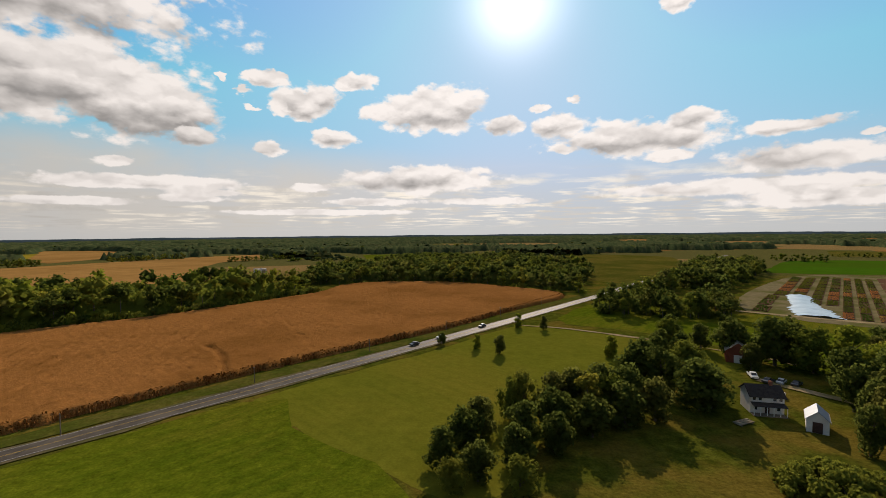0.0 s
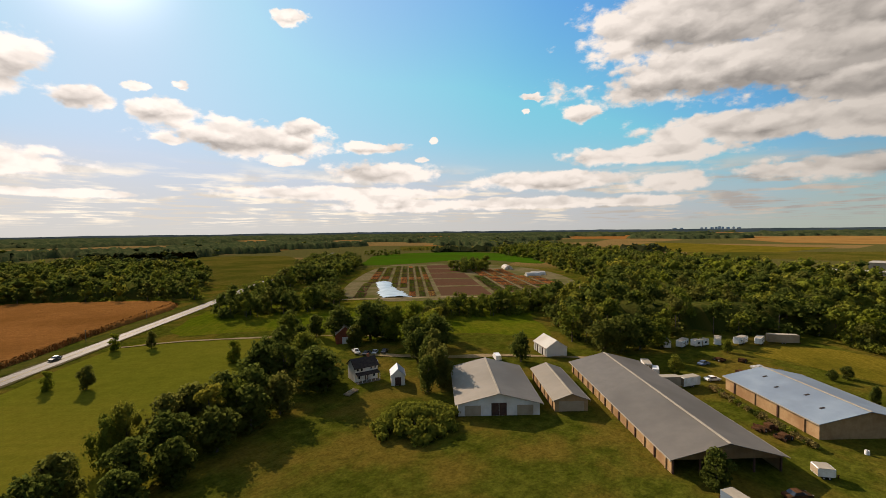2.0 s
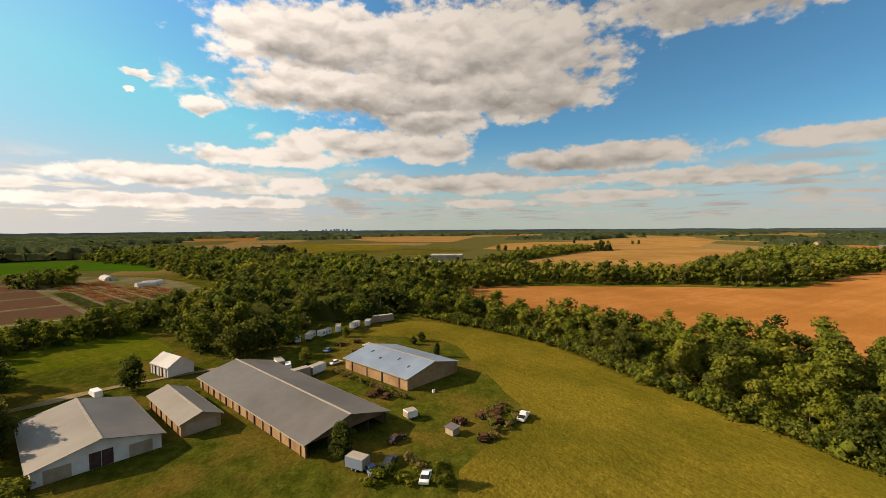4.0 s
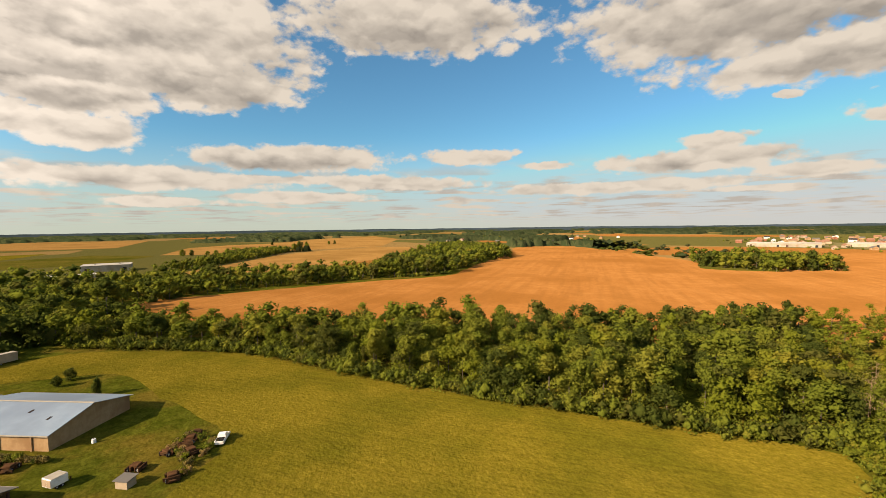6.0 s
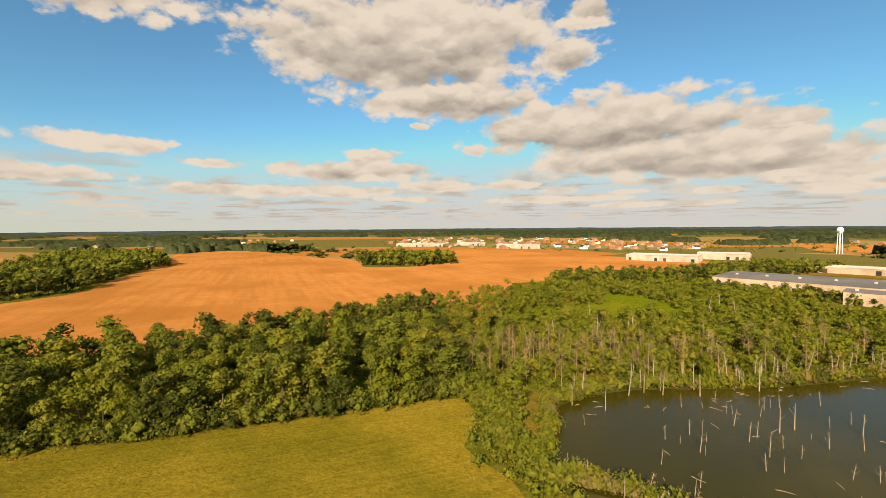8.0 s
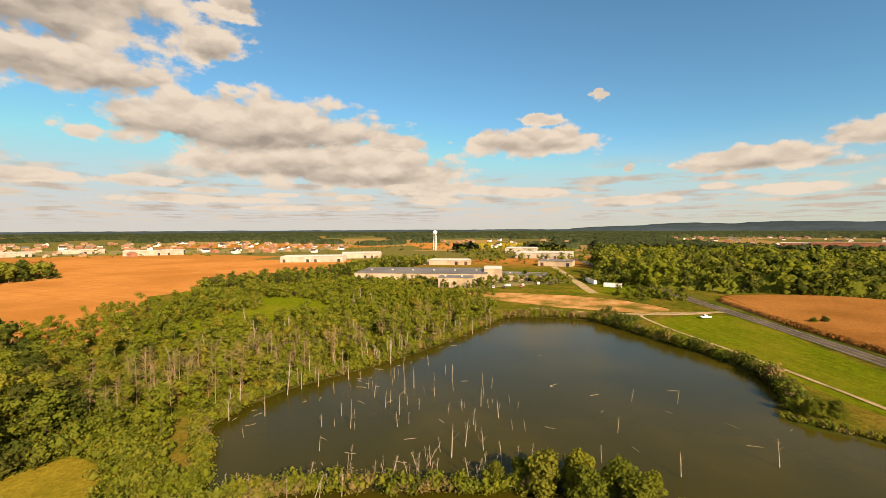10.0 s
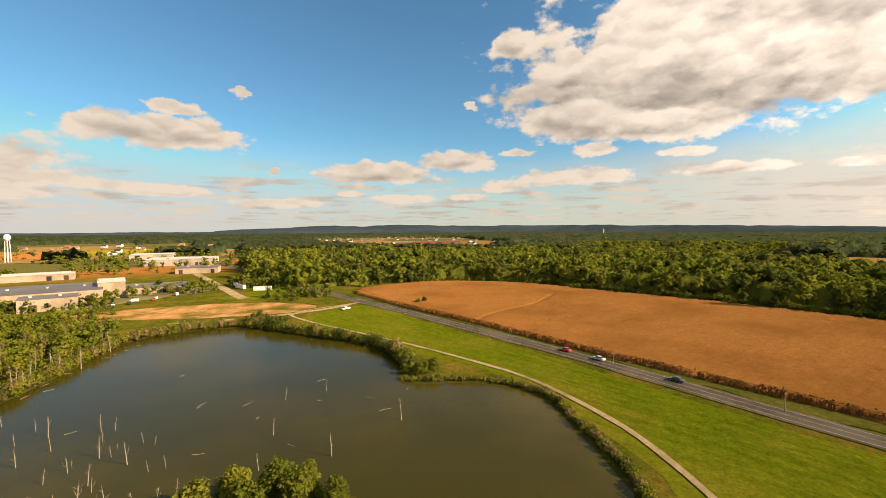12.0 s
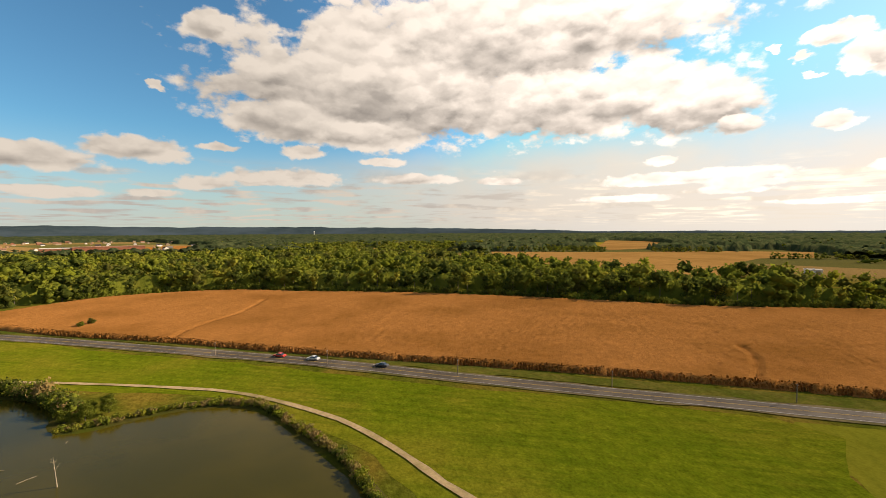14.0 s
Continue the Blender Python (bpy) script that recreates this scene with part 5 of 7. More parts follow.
gabled("marquee", "white canvas-roofed shed behind the barns", 141, 75.5, 36, 8.0, 11, 3.2, 5.8, CANVAS, CANVAS, over=0.25, posts=5, category="shed", ridge_cap=False)
gabled("garden_shed", "small white shed with pale roof and dark door", 84.0, 96.6, 38, 4.0, 6.0, 3.1, 4.9, ROOF_BLUE, WALL_WHITE, over=0.25, category="shed", doors=((-0.9, 0.9, 2.5, DOOR_DARK),), ridge_cap=False)
gabled("old_barn", "old red barn half hidden by trees", 101.5, 149, 30, 7.0, 12, 4.2, 7.0, ROOF_TAN, WALL_RED, over=0.3, category="barn", doors=((-1.2, 1.2, 2.8, WALL_WHITE),), ridge_cap=False)


def window(parent, x, y, z, w, h):
    wd = part("window", box_mesh(x - w / 2, x + w / 2, y - 0.10, y - 0.004, z, z + h), WHITE_PAINT, parent, "white window frame")
    part("pane", box_mesh(x - w / 2 + 0.1, x + w / 2 - 0.1, y - 0.12, y - 0.101, z + 0.1, z + h - 0.1), GLASS_DARK, wd, "dark glass")


def farmhouse(x, y, az):
    t = thing("farmhouse", pose(x, y, 0, 0, 0, -az), "white two-storey farmhouse with dark shingle roof", "house")
    w, d, eave, ridge = 7.4, 6.0, 4.6, 6.6
    part("body", box_mesh(-w / 2, w / 2, 0, d, 0, eave), WALL_WHITE, t)
    for s in (-1, 1):
        part("gable", slab([(s * w / 2, 0, eave), (s * w / 2, d, eave), (s * w / 2, d / 2, ridge - 0.15)], 0.05), WALL_WHITE, t)
    for y0, y1 in ((-0.5, d / 2), (d + 0.5, d / 2)):
        z0 = eave - 0.25
        part("roof_slope", slab([(-w / 2 - 0.4, y0, z0), (w / 2 + 0.4, y0, z0), (w / 2 + 0.4, y1, ridge), (-w / 2 - 0.4, y1, ridge)], 0.15), ROOF_DARK, t)
    part("porch_roof", slab([(-w / 2, -2.0, 2.55), (w / 2, -2.0, 2.55), (w / 2, -0.01, 2.95), (-w / 2, -0.01, 2.95)], 0.14), ROOF_DARK, t)
    for k in range(6):
        px = -w / 2 + 0.15 + k * (w - 0.3) / 5
        part("porch_post", box_mesh(px - 0.07, px + 0.07, -1.9, -1.76, 0.2, 2.45), WHITE_PAINT, t)
    part("porch_floor", box_mesh(-w / 2, w / 2, -2.0, -0.01, 0, 0.2), WOOD_POLE, t)
    part("chimney", box_mesh(1.5, 2.2, d / 2 - 0.35, d / 2 + 0.35, ridge - 0.6, ridge + 0.9), BRICK_RED, t)
    part("door", box_mesh(-0.5, 0.5, -0.06, -0.004, 0.2, 2.25), DOOR_DARK, t)
    for wx in (-2.9, -1.6, 1.6, 2.9):
        window(t, wx, 0, 3.3, 0.9, 1.3)
    for wx in (-2.6, 2.5):
        window(t, wx, 0, 0.9, 1.0, 1.3)
    return t


farmhouse(80.5, 107.2, 14)
bench = thing("woodpile", pose(71, 102, 0, 0, 0, 20), "low stack of weathered grey boards on the lawn", "woodpile")
for k in range(3):
    part("board", box_mesh(-2.4, 2.4, -1.0 + k * 0.7, -0.5 + k * 0.7, 0.3, 0.5 + 0.05 * k), DEADWOOD, bench)
for sx in (-1.8, 1.8):
    part("bearer", box_mesh(sx - 0.12, sx + 0.12, -1.0, 0.9, 0.0, 0.3), WOOD_POLE, bench)


# ---- vehicles ----
def profile_body(profile, half, inset_from=None, inset=0.0):
    """A body drawn as a side profile (y, z), as wide as half on each side; points above inset_from lean inwards."""
    bm = bmesh.new()
    rows = []
    for s in (-1, 1):
        rows.append([bm.verts.new((s * (half - (inset if inset_from and z > inset_from else 0)), y, z)) for y, z in profile])
    n = len(profile)
    bm.faces.new(rows[0])
    bm.faces.new(rows[1][::-1])
    for i in range(n):
        bm.faces.new((rows[0][i], rows[1][i], rows[1][(i + 1) % n], rows[0][(i + 1) % n]))
    bmesh.ops.recalc_face_normals(bm, faces=bm.faces)
    bmesh.ops.bevel(bm, geom=bm.edges[:], offset=0.05, segments=1, affect="EDGES")
    return bm


def wheel_mesh(radius, width):
    bm = bmesh.new()
    bmesh.ops.create_cone(bm, cap_ends=True, segments=14, radius1=radius, radius2=radius, depth=width, matrix=Matrix.Rotation(radians(90), 4, "Y"))
    bmesh.ops.bevel(bm, geom=[e for e in bm.edges if e.is_boundary or len(e.link_faces) == 2 and any(len(f.verts) > 4 for f in e.link_faces)], offset=width * 0.2, segments=1, affect="EDGES")
    return bm


def wheels(parent, half, ys, radius=0.33):
    for y in ys:
        for s in (-1, 1):
            w = part("wheel", wheel_mesh(radius, 0.22), RUBBER, parent)
            w.location = (s * half, y, radius)
            hub = part("rim", wheel_mesh(radius * 0.55, 0.24), SILVER_PAINT, w)
            hub.location = (s * 0.01, 0, 0)


def car(x, y, az, paint, label, kind="sedan", z=0.0, group="cars"):
    t = thing("car" if kind == "sedan" else kind, pose(x, y, z, 0, 0, -az), label, "car" if kind == "sedan" else kind, group)
    if kind == "pickup":
        part("body", profile_body([(-2.6, 0.45), (2.6, 0.45), (2.6, 0.95), (1.3, 1.1), (-2.6, 1.1)], 0.95), paint, t)
        part("cab", profile_body([(-0.5, 1.1), (1.4, 1.1), (0.75, 1.75), (-0.4, 1.78)], 0.88, 1.3, 0.12), paint, t)
        part("windscreen", slab([(-0.7, 1.36, 1.17), (0.7, 1.36, 1.17), (0.62, 0.82, 1.73), (-0.62, 0.82, 1.73)], 0.02), GLASS_DARK, t)
        part("load_bed", box_mesh(-0.8, 0.8, -2.45, -0.6, 1.1, 1.13), RUBBER, t)
        wheels(t, 0.82, (-1.6, 1.65), 0.38)
    elif kind == "van":
        part("body", profile_body([(-2.7, 0.4), (2.6, 0.4), (2.6, 1.1), (1.9, 1.3), (1.4, 2.1), (-2.7, 2.1)], 0.98, 1.4, 0.06), paint, t)
        part("windscreen", slab([(-0.8, 1.96, 1.36), (0.8, 1.96, 1.36), (0.78, 1.50, 2.05), (-0.78, 1.50, 2.05)], 0.02), GLASS_DARK, t)
        wheels(t, 0.86, (-1.7, 1.7), 0.36)
    else:
        part("body", profile_body([(-2.25, 0.35), (2.25, 0.35), (2.25, 0.75), (1.2, 0.92), (-1.7, 0.95), (-2.25, 0.85)], 0.90), paint, t)
        part("cabin", profile_body([(-1.5, 0.93), (1.15, 0.93), (0.45, 1.42), (-0.95, 1.42)], 0.84, 1.2, 0.14), GLASS_DARK, t, "dark glass all round")
        part("roof", profile_body([(-0.93, 1.41), (0.43, 1.41), (0.40, 1.47), (-0.90, 1.47)], 0.70), paint, t)
        wheels(t, 0.80, (-1.35, 1.4))
    for s in (-1, 1):
        part("headlight", box_mesh(s * 0.68 - 0.14, s * 0.68 + 0.14, 2.24 if kind == "sedan" else 2.58, 2.28 if kind == "sedan" else 2.64, 0.62, 0.76), RIDGE, t, "pale lamp glass")
    return t


def on_road(x, y, lane):
    """Moves a place onto one lane of the road, and gives the heading there."""
    k = int(np.argmin(np.linalg.norm(ROAD - (x, y), axis=1)))
    k = min(max(k, 1), len(ROAD) - 2)
    d = ROAD[k + 1] - ROAD[k - 1]
    d /= np.linalg.norm(d)
    along = np.dot(np.array((x, y)) - ROAD[k], d)
    p = ROAD[k] + d * along + np.array((d[1], -d[0])) * lane * 1.75
    return p[0], p[1], math.degrees(math.atan2(d[0], d[1])) + (0 if lane > 0 else 180)


for x, y, lane, paint, label, kind in ((-162, 13, -1, RED_PAINT, "red car driving on the county road", "sedan"),
                                       (-153, 23.5, -1, SILVER_PAINT, "silver car driving on the county road", "sedan"),
                                       (-136, 44, -1, DARK_PAINT, "dark car driving on the county road", "sedan"),
                                       (-14, 179, -1, DARK_PAINT, "dark car driving on the county road", "sedan"),
                                       (-4, 191, -1, SILVER_PAINT, "pale silver car driving on the county road", "sedan"),
                                       (16, 213, -1, DARK_PAINT, "dark car far along the county road", "sedan")):
    car(*on_road(x, y, lane), paint, label, kind, 0.24, "cars on the road")
car(-234, -98, 120, WHITE_PAINT, "white pickup on the dirt driveway by the pond", "pickup", 0.24)
for x, y, az, paint, label, kind in ((96.3, 134.5, 200, WHITE_PAINT, "white pickup parked behind the farmhouse", "pickup"), (97.8, 130, 60, DARK_PAINT, "dark car parked behind the farmhouse", "sedan"),
                                     (101, 129, 50, SILVER_PAINT, "silver car parked behind the farmhouse", "sedan"), (104, 127, 55, DARK_PAINT, "dark car parked under the trees", "sedan"),
                                     (91.4, 119.5, 100, WHITE_PAINT, "white van parked behind the farmhouse", "van"), (124.2, 89.7, 40, WHITE_PAINT, "white van parked on the farm track", "van"),
                                     (101.6, -25, 120, WHITE_PAINT, "white pickup at the edge of the hay field", "pickup"), (144.7, 43.3, 70, WHITE_PAINT, "white truck in the barnyard", "van"),
                                     (168.5, 19.3, 30, SILVER_PAINT, "silver pickup in the yard grass", "pickup"), (167.2, 14, 95, DARK_PAINT, "dark pickup in the yard grass", "pickup"),
                                     (164, 34, 110, BLUE_PAINT, "faded blue car in the yard", "sedan"), (148.5, 28.4, 130, WHITE_PAINT, "white car in the barnyard", "sedan"),
                                     (83.5, 5.9, 110, DARK_PAINT, "dark car among the scrap", "sedan"), (81, 9.4, 60, BLUE_PAINT, "faded blue car among the scrap", "sedan"),
                                     (92.8, 5.1, 130, RUST, "rusted car body in the grass", "sedan"), (77.8, -1.0, 100, WHITE_PAINT, "white car under a small tree", "sedan")):
    car(x, y, az, paint, label, kind, 0.0, "parked vehicles")


def trailer(x, y, az, length, height, paint, label, name="box_trailer", windows=False):
    t = thing(name, pose(x, y, 0, 0, 0, -az), label, "trailer", "trailers")
    bm = box_mesh(-1.2, 1.2, -length / 2, length / 2, 0.55, height, bevel=0.16 if windows else 0.06)
    part("body", bm, paint, t)
    part("roof_edge", box_mesh(-1.24, 1.24, -length / 2 + 0.15, length / 2 - 0.15, height - 0.02, height + 0.05, bevel=0.02), RIDGE, t)
    part("tow_bar", box_mesh(-0.06, 0.06, length / 2, length / 2 + 1.2, 0.5, 0.6), RUST, t)
    part("prop", box_mesh(-0.08, 0.08, length / 2 + 0.9, length / 2 + 1.1, 0, 0.5), RUST, t)
    wheels(t, 1.05, (-0.45, 0.45), 0.32)
    if windows:
        for s in (-1, 1):
            for yy in (-length / 4, length / 4):
                part("window", box_mesh(*sorted((s * 1.2, s * 1.225)), yy - 0.5, yy + 0.5, 1.5, 2.1), GLASS_DARK, t)
        part("door", box_mesh(1.2, 1.23, -0.35, 0.35, 0.65, 2.3), WALL_PALE, t)
    else:
        for s in (-0.6, 0.6):
            part("rear_door", box_mesh(s - 0.55, s + 0.55, -length / 2 - 0.03, -length / 2, 0.7, height - 0.15), WALL_PALE, t)
    return t


for x, y, az, ln, label in ((183.7, 45.4, 95, 6.5, "white camper trailer by the woods"), (188.5, 40.5, 118, 7.0, "white camper trailer by the woods"), (196, 36.0, 80, 6.5, "cream camper trailer by the woods"),
                            (202.5, 29.5, 105, 7.0, "white camper trailer by the woods"), (207.0, 24.0, 92, 6.0, "white camper trailer by the woods"), (179, 50, 60, 6.0, "cream camper trailer by the woods")):
    trailer(x, y, az, ln, 2.9, WHITE_PAINT, label, "camper_trailer", True)
for x, y, az, ln, h, paint, label in ((214, 17.5, 150, 10.5, 3.6, WALL_PALE, "long pale semi trailer by the woods"), (134.3, 36.6, 135, 6.0, 3.3, WALL_PALE, "pale box trailer in the barnyard"),
                                      (139, 32.5, 120, 6.0, 3.0, WHITE_PAINT, "white box trailer in the barnyard"), (82.3, 12, 30, 4.2, 2.6, ROOF_BLUE, "pale blue-grey box trailer by the long barn"),
                                      (104.0, 2.2, 150, 2.8, 2.1, WHITE_PAINT, "white box trailer in the worn grass"), (146, 46.5, 60, 6.0, 2.9, WHITE_PAINT, "white box trailer in the barnyard")):
    trailer(x, y, az, ln, h, paint, label)


def scrap(x, y, az, length, seed, label):
    """Old farm machinery: beams, tines, a drum and wheels on a frame."""
    rng = np.random.default_rng(seed)
    t = thing("farm_implement", pose(x, y, 0, 0, 0, -az), label, "farm machine", "old farm machines")
    part("frame", box_mesh(-0.6, 0.6, -length / 2, length / 2, 0.55, 0.75, bevel=0.03), RUST, t)
    for k in range(int(length * 1.2)):
        yy = -length / 2 + (k + 0.5) / 1.2
        part("tine", box_mesh(-1.3 + rng.uniform(-0.3, 0.3), 1.2 + rng.uniform(-0.3, 0.3), yy - 0.06, yy + 0.10, 0.25, 0.75 + rng.uniform(0, 0.5)), RUST, t)
    part("hopper", box_mesh(-0.8, 0.8, -0.7, 0.9, 0.75, 1.15 + rng.uniform(0, 0.35), bevel=0.1), RUST, t)
    wheels(t, 1.0, (-length / 4, length / 3), 0.5)
    return t


for k, (x, y, az, ln, label) in enumerate(((120.4, 11.9, 125, 9, "rusty harvester frame behind the blue barn"), (117, 9, 120, 4, "rusty plough in the grass"), (106.5, -20, 118, 10, "long rusty auger in the scrap patch"),
                                           (100.5, -9.5, 40, 4, "rusty rake in the scrap patch"), (92, -14, 100, 4.5, "rusty seed drill in the scrap patch"), (99.8, -18.6, 80, 3.5, "rusty harrow in the scrap patch"),
                                           (103, -15, 150, 3, "rusty mower in the scrap patch"), (161, 23, 70, 4, "orange farm wagon in the yard"), (172, 31, 30, 4, "rusty hay rake in the yard"), (176, 25, 90, 4, "rusty planter in the yard"))):
    scrap(x, y, az, ln * 0.85, k, label)
tank = thing("water_tank", pose(120.1, -4.0, 0, 0, 0, 30) @ Matrix.Diagonal((0.65, 0.65, 0.65, 1)), "small white plastic tank beside the barn", "tank")
bm = bmesh.new()
bmesh.ops.create_cone(bm, cap_ends=True, segments=16, radius1=0.7, radius2=0.6, depth=1.3, matrix=Matrix.Translation((0, 0, 0.65)))
part("tank_body", bm, WHITE_PAINT, tank)
part("lid", box_mesh(-0.2, 0.2, -0.2, 0.2, 1.28, 1.4, bevel=0.05), DARK_PAINT, tank)
hutch = thing("animal_hutch", pose(95.4, -7.3, 0, 0, 0, 40), "small grey hutch with sloping roof in the grass", "hutch")
part("hutch_wall", box_mesh(-1.2, 1.2, -1.0, 1.0, 0, 1.5), WALL_PALE, hutch)
part("hutch_roof", slab([(-1.5, -1.3, 1.75), (1.5, -1.3, 1.75), (1.5, 1.3, 1.55), (-1.5, 1.3, 1.55)], 0.1), ROOF_GREY, hutch)
part("hutch_door", box_mesh(-0.4, 0.4, -1.05, -1.003, 0.1, 1.2), DOOR_DARK, hutch)

# ---- roadside poles ----
for k in range(-4, 5):
    p = np.array((-59.2, 134.0)) + k * np.array((30.1, 34.5))
    t = thing("roadside_pole", pose(p[0], p[1], 0, 0, 0, -41), "thin grey wooden pole beside the corn", "pole", "poles along the road")
    part("post", np_mesh("post", *tube([(0, 0, -0.3), (0, 0, 5.2)], (0.13, 0.09), 8), [WOOD_POLE]), None, t)
    part("crossarm", box_mesh(-0.6, 0.6, -0.05, 0.05, 4.75, 4.87), WOOD_POLE, t)
    for s in (-0.5, 0.5):
        part("insulator", box_mesh(s - 0.04, s + 0.04, -0.04, 0.04, 4.87, 5.0), RIDGE, t)

# ---- single trees of the lawn and the farm ----
FARM_TREES = "trees round the farm"
for x, y, h, k, sp in ((-1, 179, 5.0, 1, 0.8), (13, 171.5, 6.0, 3, 0.75), (21, 163.5, 7.5, 1, 0.7), (36, 209.5, 7.0, 3, 0.75), (47, 203.5, 7.0, 1, 0.65), (61, 158, 8.0, 3, 0.8)):
    tree(x, y, h, k, "young round-crowned tree on the mown lawn", "trees on the lawn", spread=sp * 1.35)
for x, y, h, k, sp in ((-1, 84, 8, 1, 1.2), (4, 90, 10, 4, 1.1), (8, 96, 10, 1, 1.1), (13, 74, 7.5, 0, 1.1), (6, 79, 8, 4, 1.2), (1, 76, 6, 2, 1.1), (14, 84, 9, 4, 1.2), (17, 92, 10.5, 1, 1.2), (20, 108, 12, 5, 0.65),
                       (16, 106, 11, 5, 0.6), (25, 98, 11, 4, 1.2), (28, 108, 11.5, 1, 1.1), (33, 110, 12, 4, 1.1), (35, 104, 12, 3, 1.1), (40, 110, 12.5, 1, 1.2), (46, 109, 13, 4, 1.2), (42, 100, 11, 1, 1.2), (51, 104, 11, 4, 1.1),
                       (33, 96, 10, 4, 1.2), (23, 89, 9, 1, 1.1), (41, 106, 11, 2, 1.0), (10, 104, 6, 5, 0.7)):
    tree(x, y, h * 0.98, k, "dense dark round tree in the meadow clump", "clump of meadow trees", spread=sp)
for x, y, h, k, sp in ((57, 128, 12, 4, 1.0), (62, 122, 12, 1, 1.0), (65.5, 110, 12.0, 4, 1.4), (72, 116, 9, 1, 0.9), (72, 128, 12, 0, 1.0), (64, 138, 11, 4, 0.9), (80, 160, 9, 1, 1.0), (89, 172, 10, 0, 1.0), (95, 182, 10, 4, 1.0),
                       (74, 150, 9, 1, 0.9), (104, 156, 13, 4, 1.1), (112, 146, 15, 1, 1.2), (120, 150, 14, 4, 1.1), (118, 138, 13, 0, 1.1), (127, 135, 14, 3, 1.1), (133, 127, 12, 3, 1.0), (112, 120, 12, 1, 1.0), (118, 113, 13, 4, 1.1),
                       (103, 108, 11, 4, 1.0), (86, 86.5, 9.5, 1, 0.75), (91, 86, 11, 4, 0.75), (95, 91, 11.5, 1, 0.8), (98, 97, 11, 4, 0.85), (106, 104, 11, 1, 1.0), (124, 122, 12, 3, 1.1), (101, 142, 8, 1, 1.0), (69, 111, 6, 1, 1.0),
                       (88, 160, 8, 4, 1.0), (140, 140, 10, 1, 1.0), (150, 148, 9, 4, 1.0), (160, 150, 8, 1, 1.1), (168, 158, 8, 4, 1.1), (100, 168, 9, 1, 1.0)):
    tree(x, y, h * 1.12, k, "broad dark green tree near the farmhouse", FARM_TREES, spread=sp * 1.06)
for x, y, h, k, sp, label in ((127.6, 82, 10.5, 4, 1.0, "dark round tree beside the farm track"), (86.5, 15.5, 7.4, 1, 1.05, "dark bushy tree at the open barn end"), (76, -4, 4.5, 5, 1.0, "thin small tree among the scrap"),
                              (149.3, 38.7, 5.5, 0, 1.1, "green tree in the barnyard"), (153.5, -6.4, 5.5, 4, 0.65, "dark columnar cedar at the field edge"), (176, -1, 4.0, 1, 1.3, "dark bush at the field edge"),
                              (171, 2, 3.5, 4, 1.2, "dark bush at the field edge"), (190, 42, 5.0, 5, 0.9, "brownish tree between the campers"), (186, 31, 4.5, 2, 0.9, "small tree between the campers"), (153, 63, 13.5, 4, 1.15, "dark tree at the woodland edge"),
                              (161, 60, 14.5, 1, 1.15, "dark tree at the woodland edge"), (169, 56, 13.5, 4, 1.15, "dark tree at the woodland edge"), (177, 51, 11.5, 0, 1.1, "green tree at the woodland edge")):
    tree(x, y, h, k, label, "yard trees", spread=sp)
for k, (x, y, h) in enumerate(((-56, -48, 8.0), (-60, -44, 8.5), (-64, -39, 8.0), (-67, -35, 6.5), (-58, -41, 7.5), (-62, -47, 5.5), (-55, -53, 5.0), (-66, -30, 5.0), (-63, -35, 7.0), (-52, -56, 4.0), (-68, -38, 4.2), (-131, -31, 4.2), (-134, -27, 4.6), (-131, -35, 3.0), (-136, -31, 3.2))):
    tree(x, y, h, 3 if k in (1, 3) else (0, 2)[k % 2], "leafy yellow-green tree on the pond shore" if k < 11 else "small dark bush on the spit of the pond", "pond shore trees", spread=1.1, z=0.3 if k < 11 else 0.55)

# lone trees among the far fields, and a dark bush standing in the corn
for k, (x, y, h) in enumerate(((870, -162, 12), (872, -177, 11), (839, -208, 10), (846, -196, 9), (874, -377, 20), (884, -368, 15), (866, -389, 14), (1246, -456, 10), (1154, -516, 10), (1132, -572, 10), (1135, -591, 11))):
    tree(x, y, h, k % 3, "lone dark tree standing between far fields", "field trees", spread=1.1)
for k, (x, y, h) in enumerate(((-243, 441, 15), (-236, 447, 14), (-226, 439, 12), (-246, 484, 11), (-264, 464, 10), (-252, 452, 13))):
    tree(x, y, h, (1, 4, 0)[k % 3], "broad dark tree at a far farmstead", "farmstead trees", spread=1.1)
tree(-240, 515, 12, 3, "dark cone-shaped tree at a far farmstead", "farmstead trees", spread=0.6)
tree(-261, -58, 4.6, 1, "dark bush standing in the ripe corn", "field trees", spread=1.2)
tree(-257, -61, 3.8, 0, "dark bush standing in the ripe corn", "field trees", spread=1.2)


def shrub_mound(x, y, rx, ry, h, label):
    rng = np.random.default_rng(5)
    n = 84
    a, r = rng.uniform(0, 6.28, n), np.sqrt(rng.random(n))
    c = np.stack([rx * r * np.cos(a), ry * r * np.sin(a), h * 0.62 * (1 - r ** 2) + 0.5], 1)
    rad = rng.uniform(1.1, 1.9, n)
    v, q = join([lump(rng, ci, ri * 0.85, 0.8, 3, 6) for ci, ri in zip(c, rad)] + [sprays(rng, c, rad, 6000, 0.34)])
    t = thing("shrub_mound", pose(x, y, 0), label, "shrub")
    part("foliage", np_mesh("foliage", v, q, [LEAVES], np.full(len(v), 0.6)), None, t)
    part("stem", np_mesh("stem", *join([tube([(0.3 * k, 0.2, 0), (0.6 * k, 0.5, 1.6)], (0.12, 0.05), 5) for k in (-1, 0, 1)]), [BARK]), None, t)


shrub_mound(69.5, 73.5, 11.0, 9.0, 4.4, "wide mound of overgrown green shrubs by the barn")


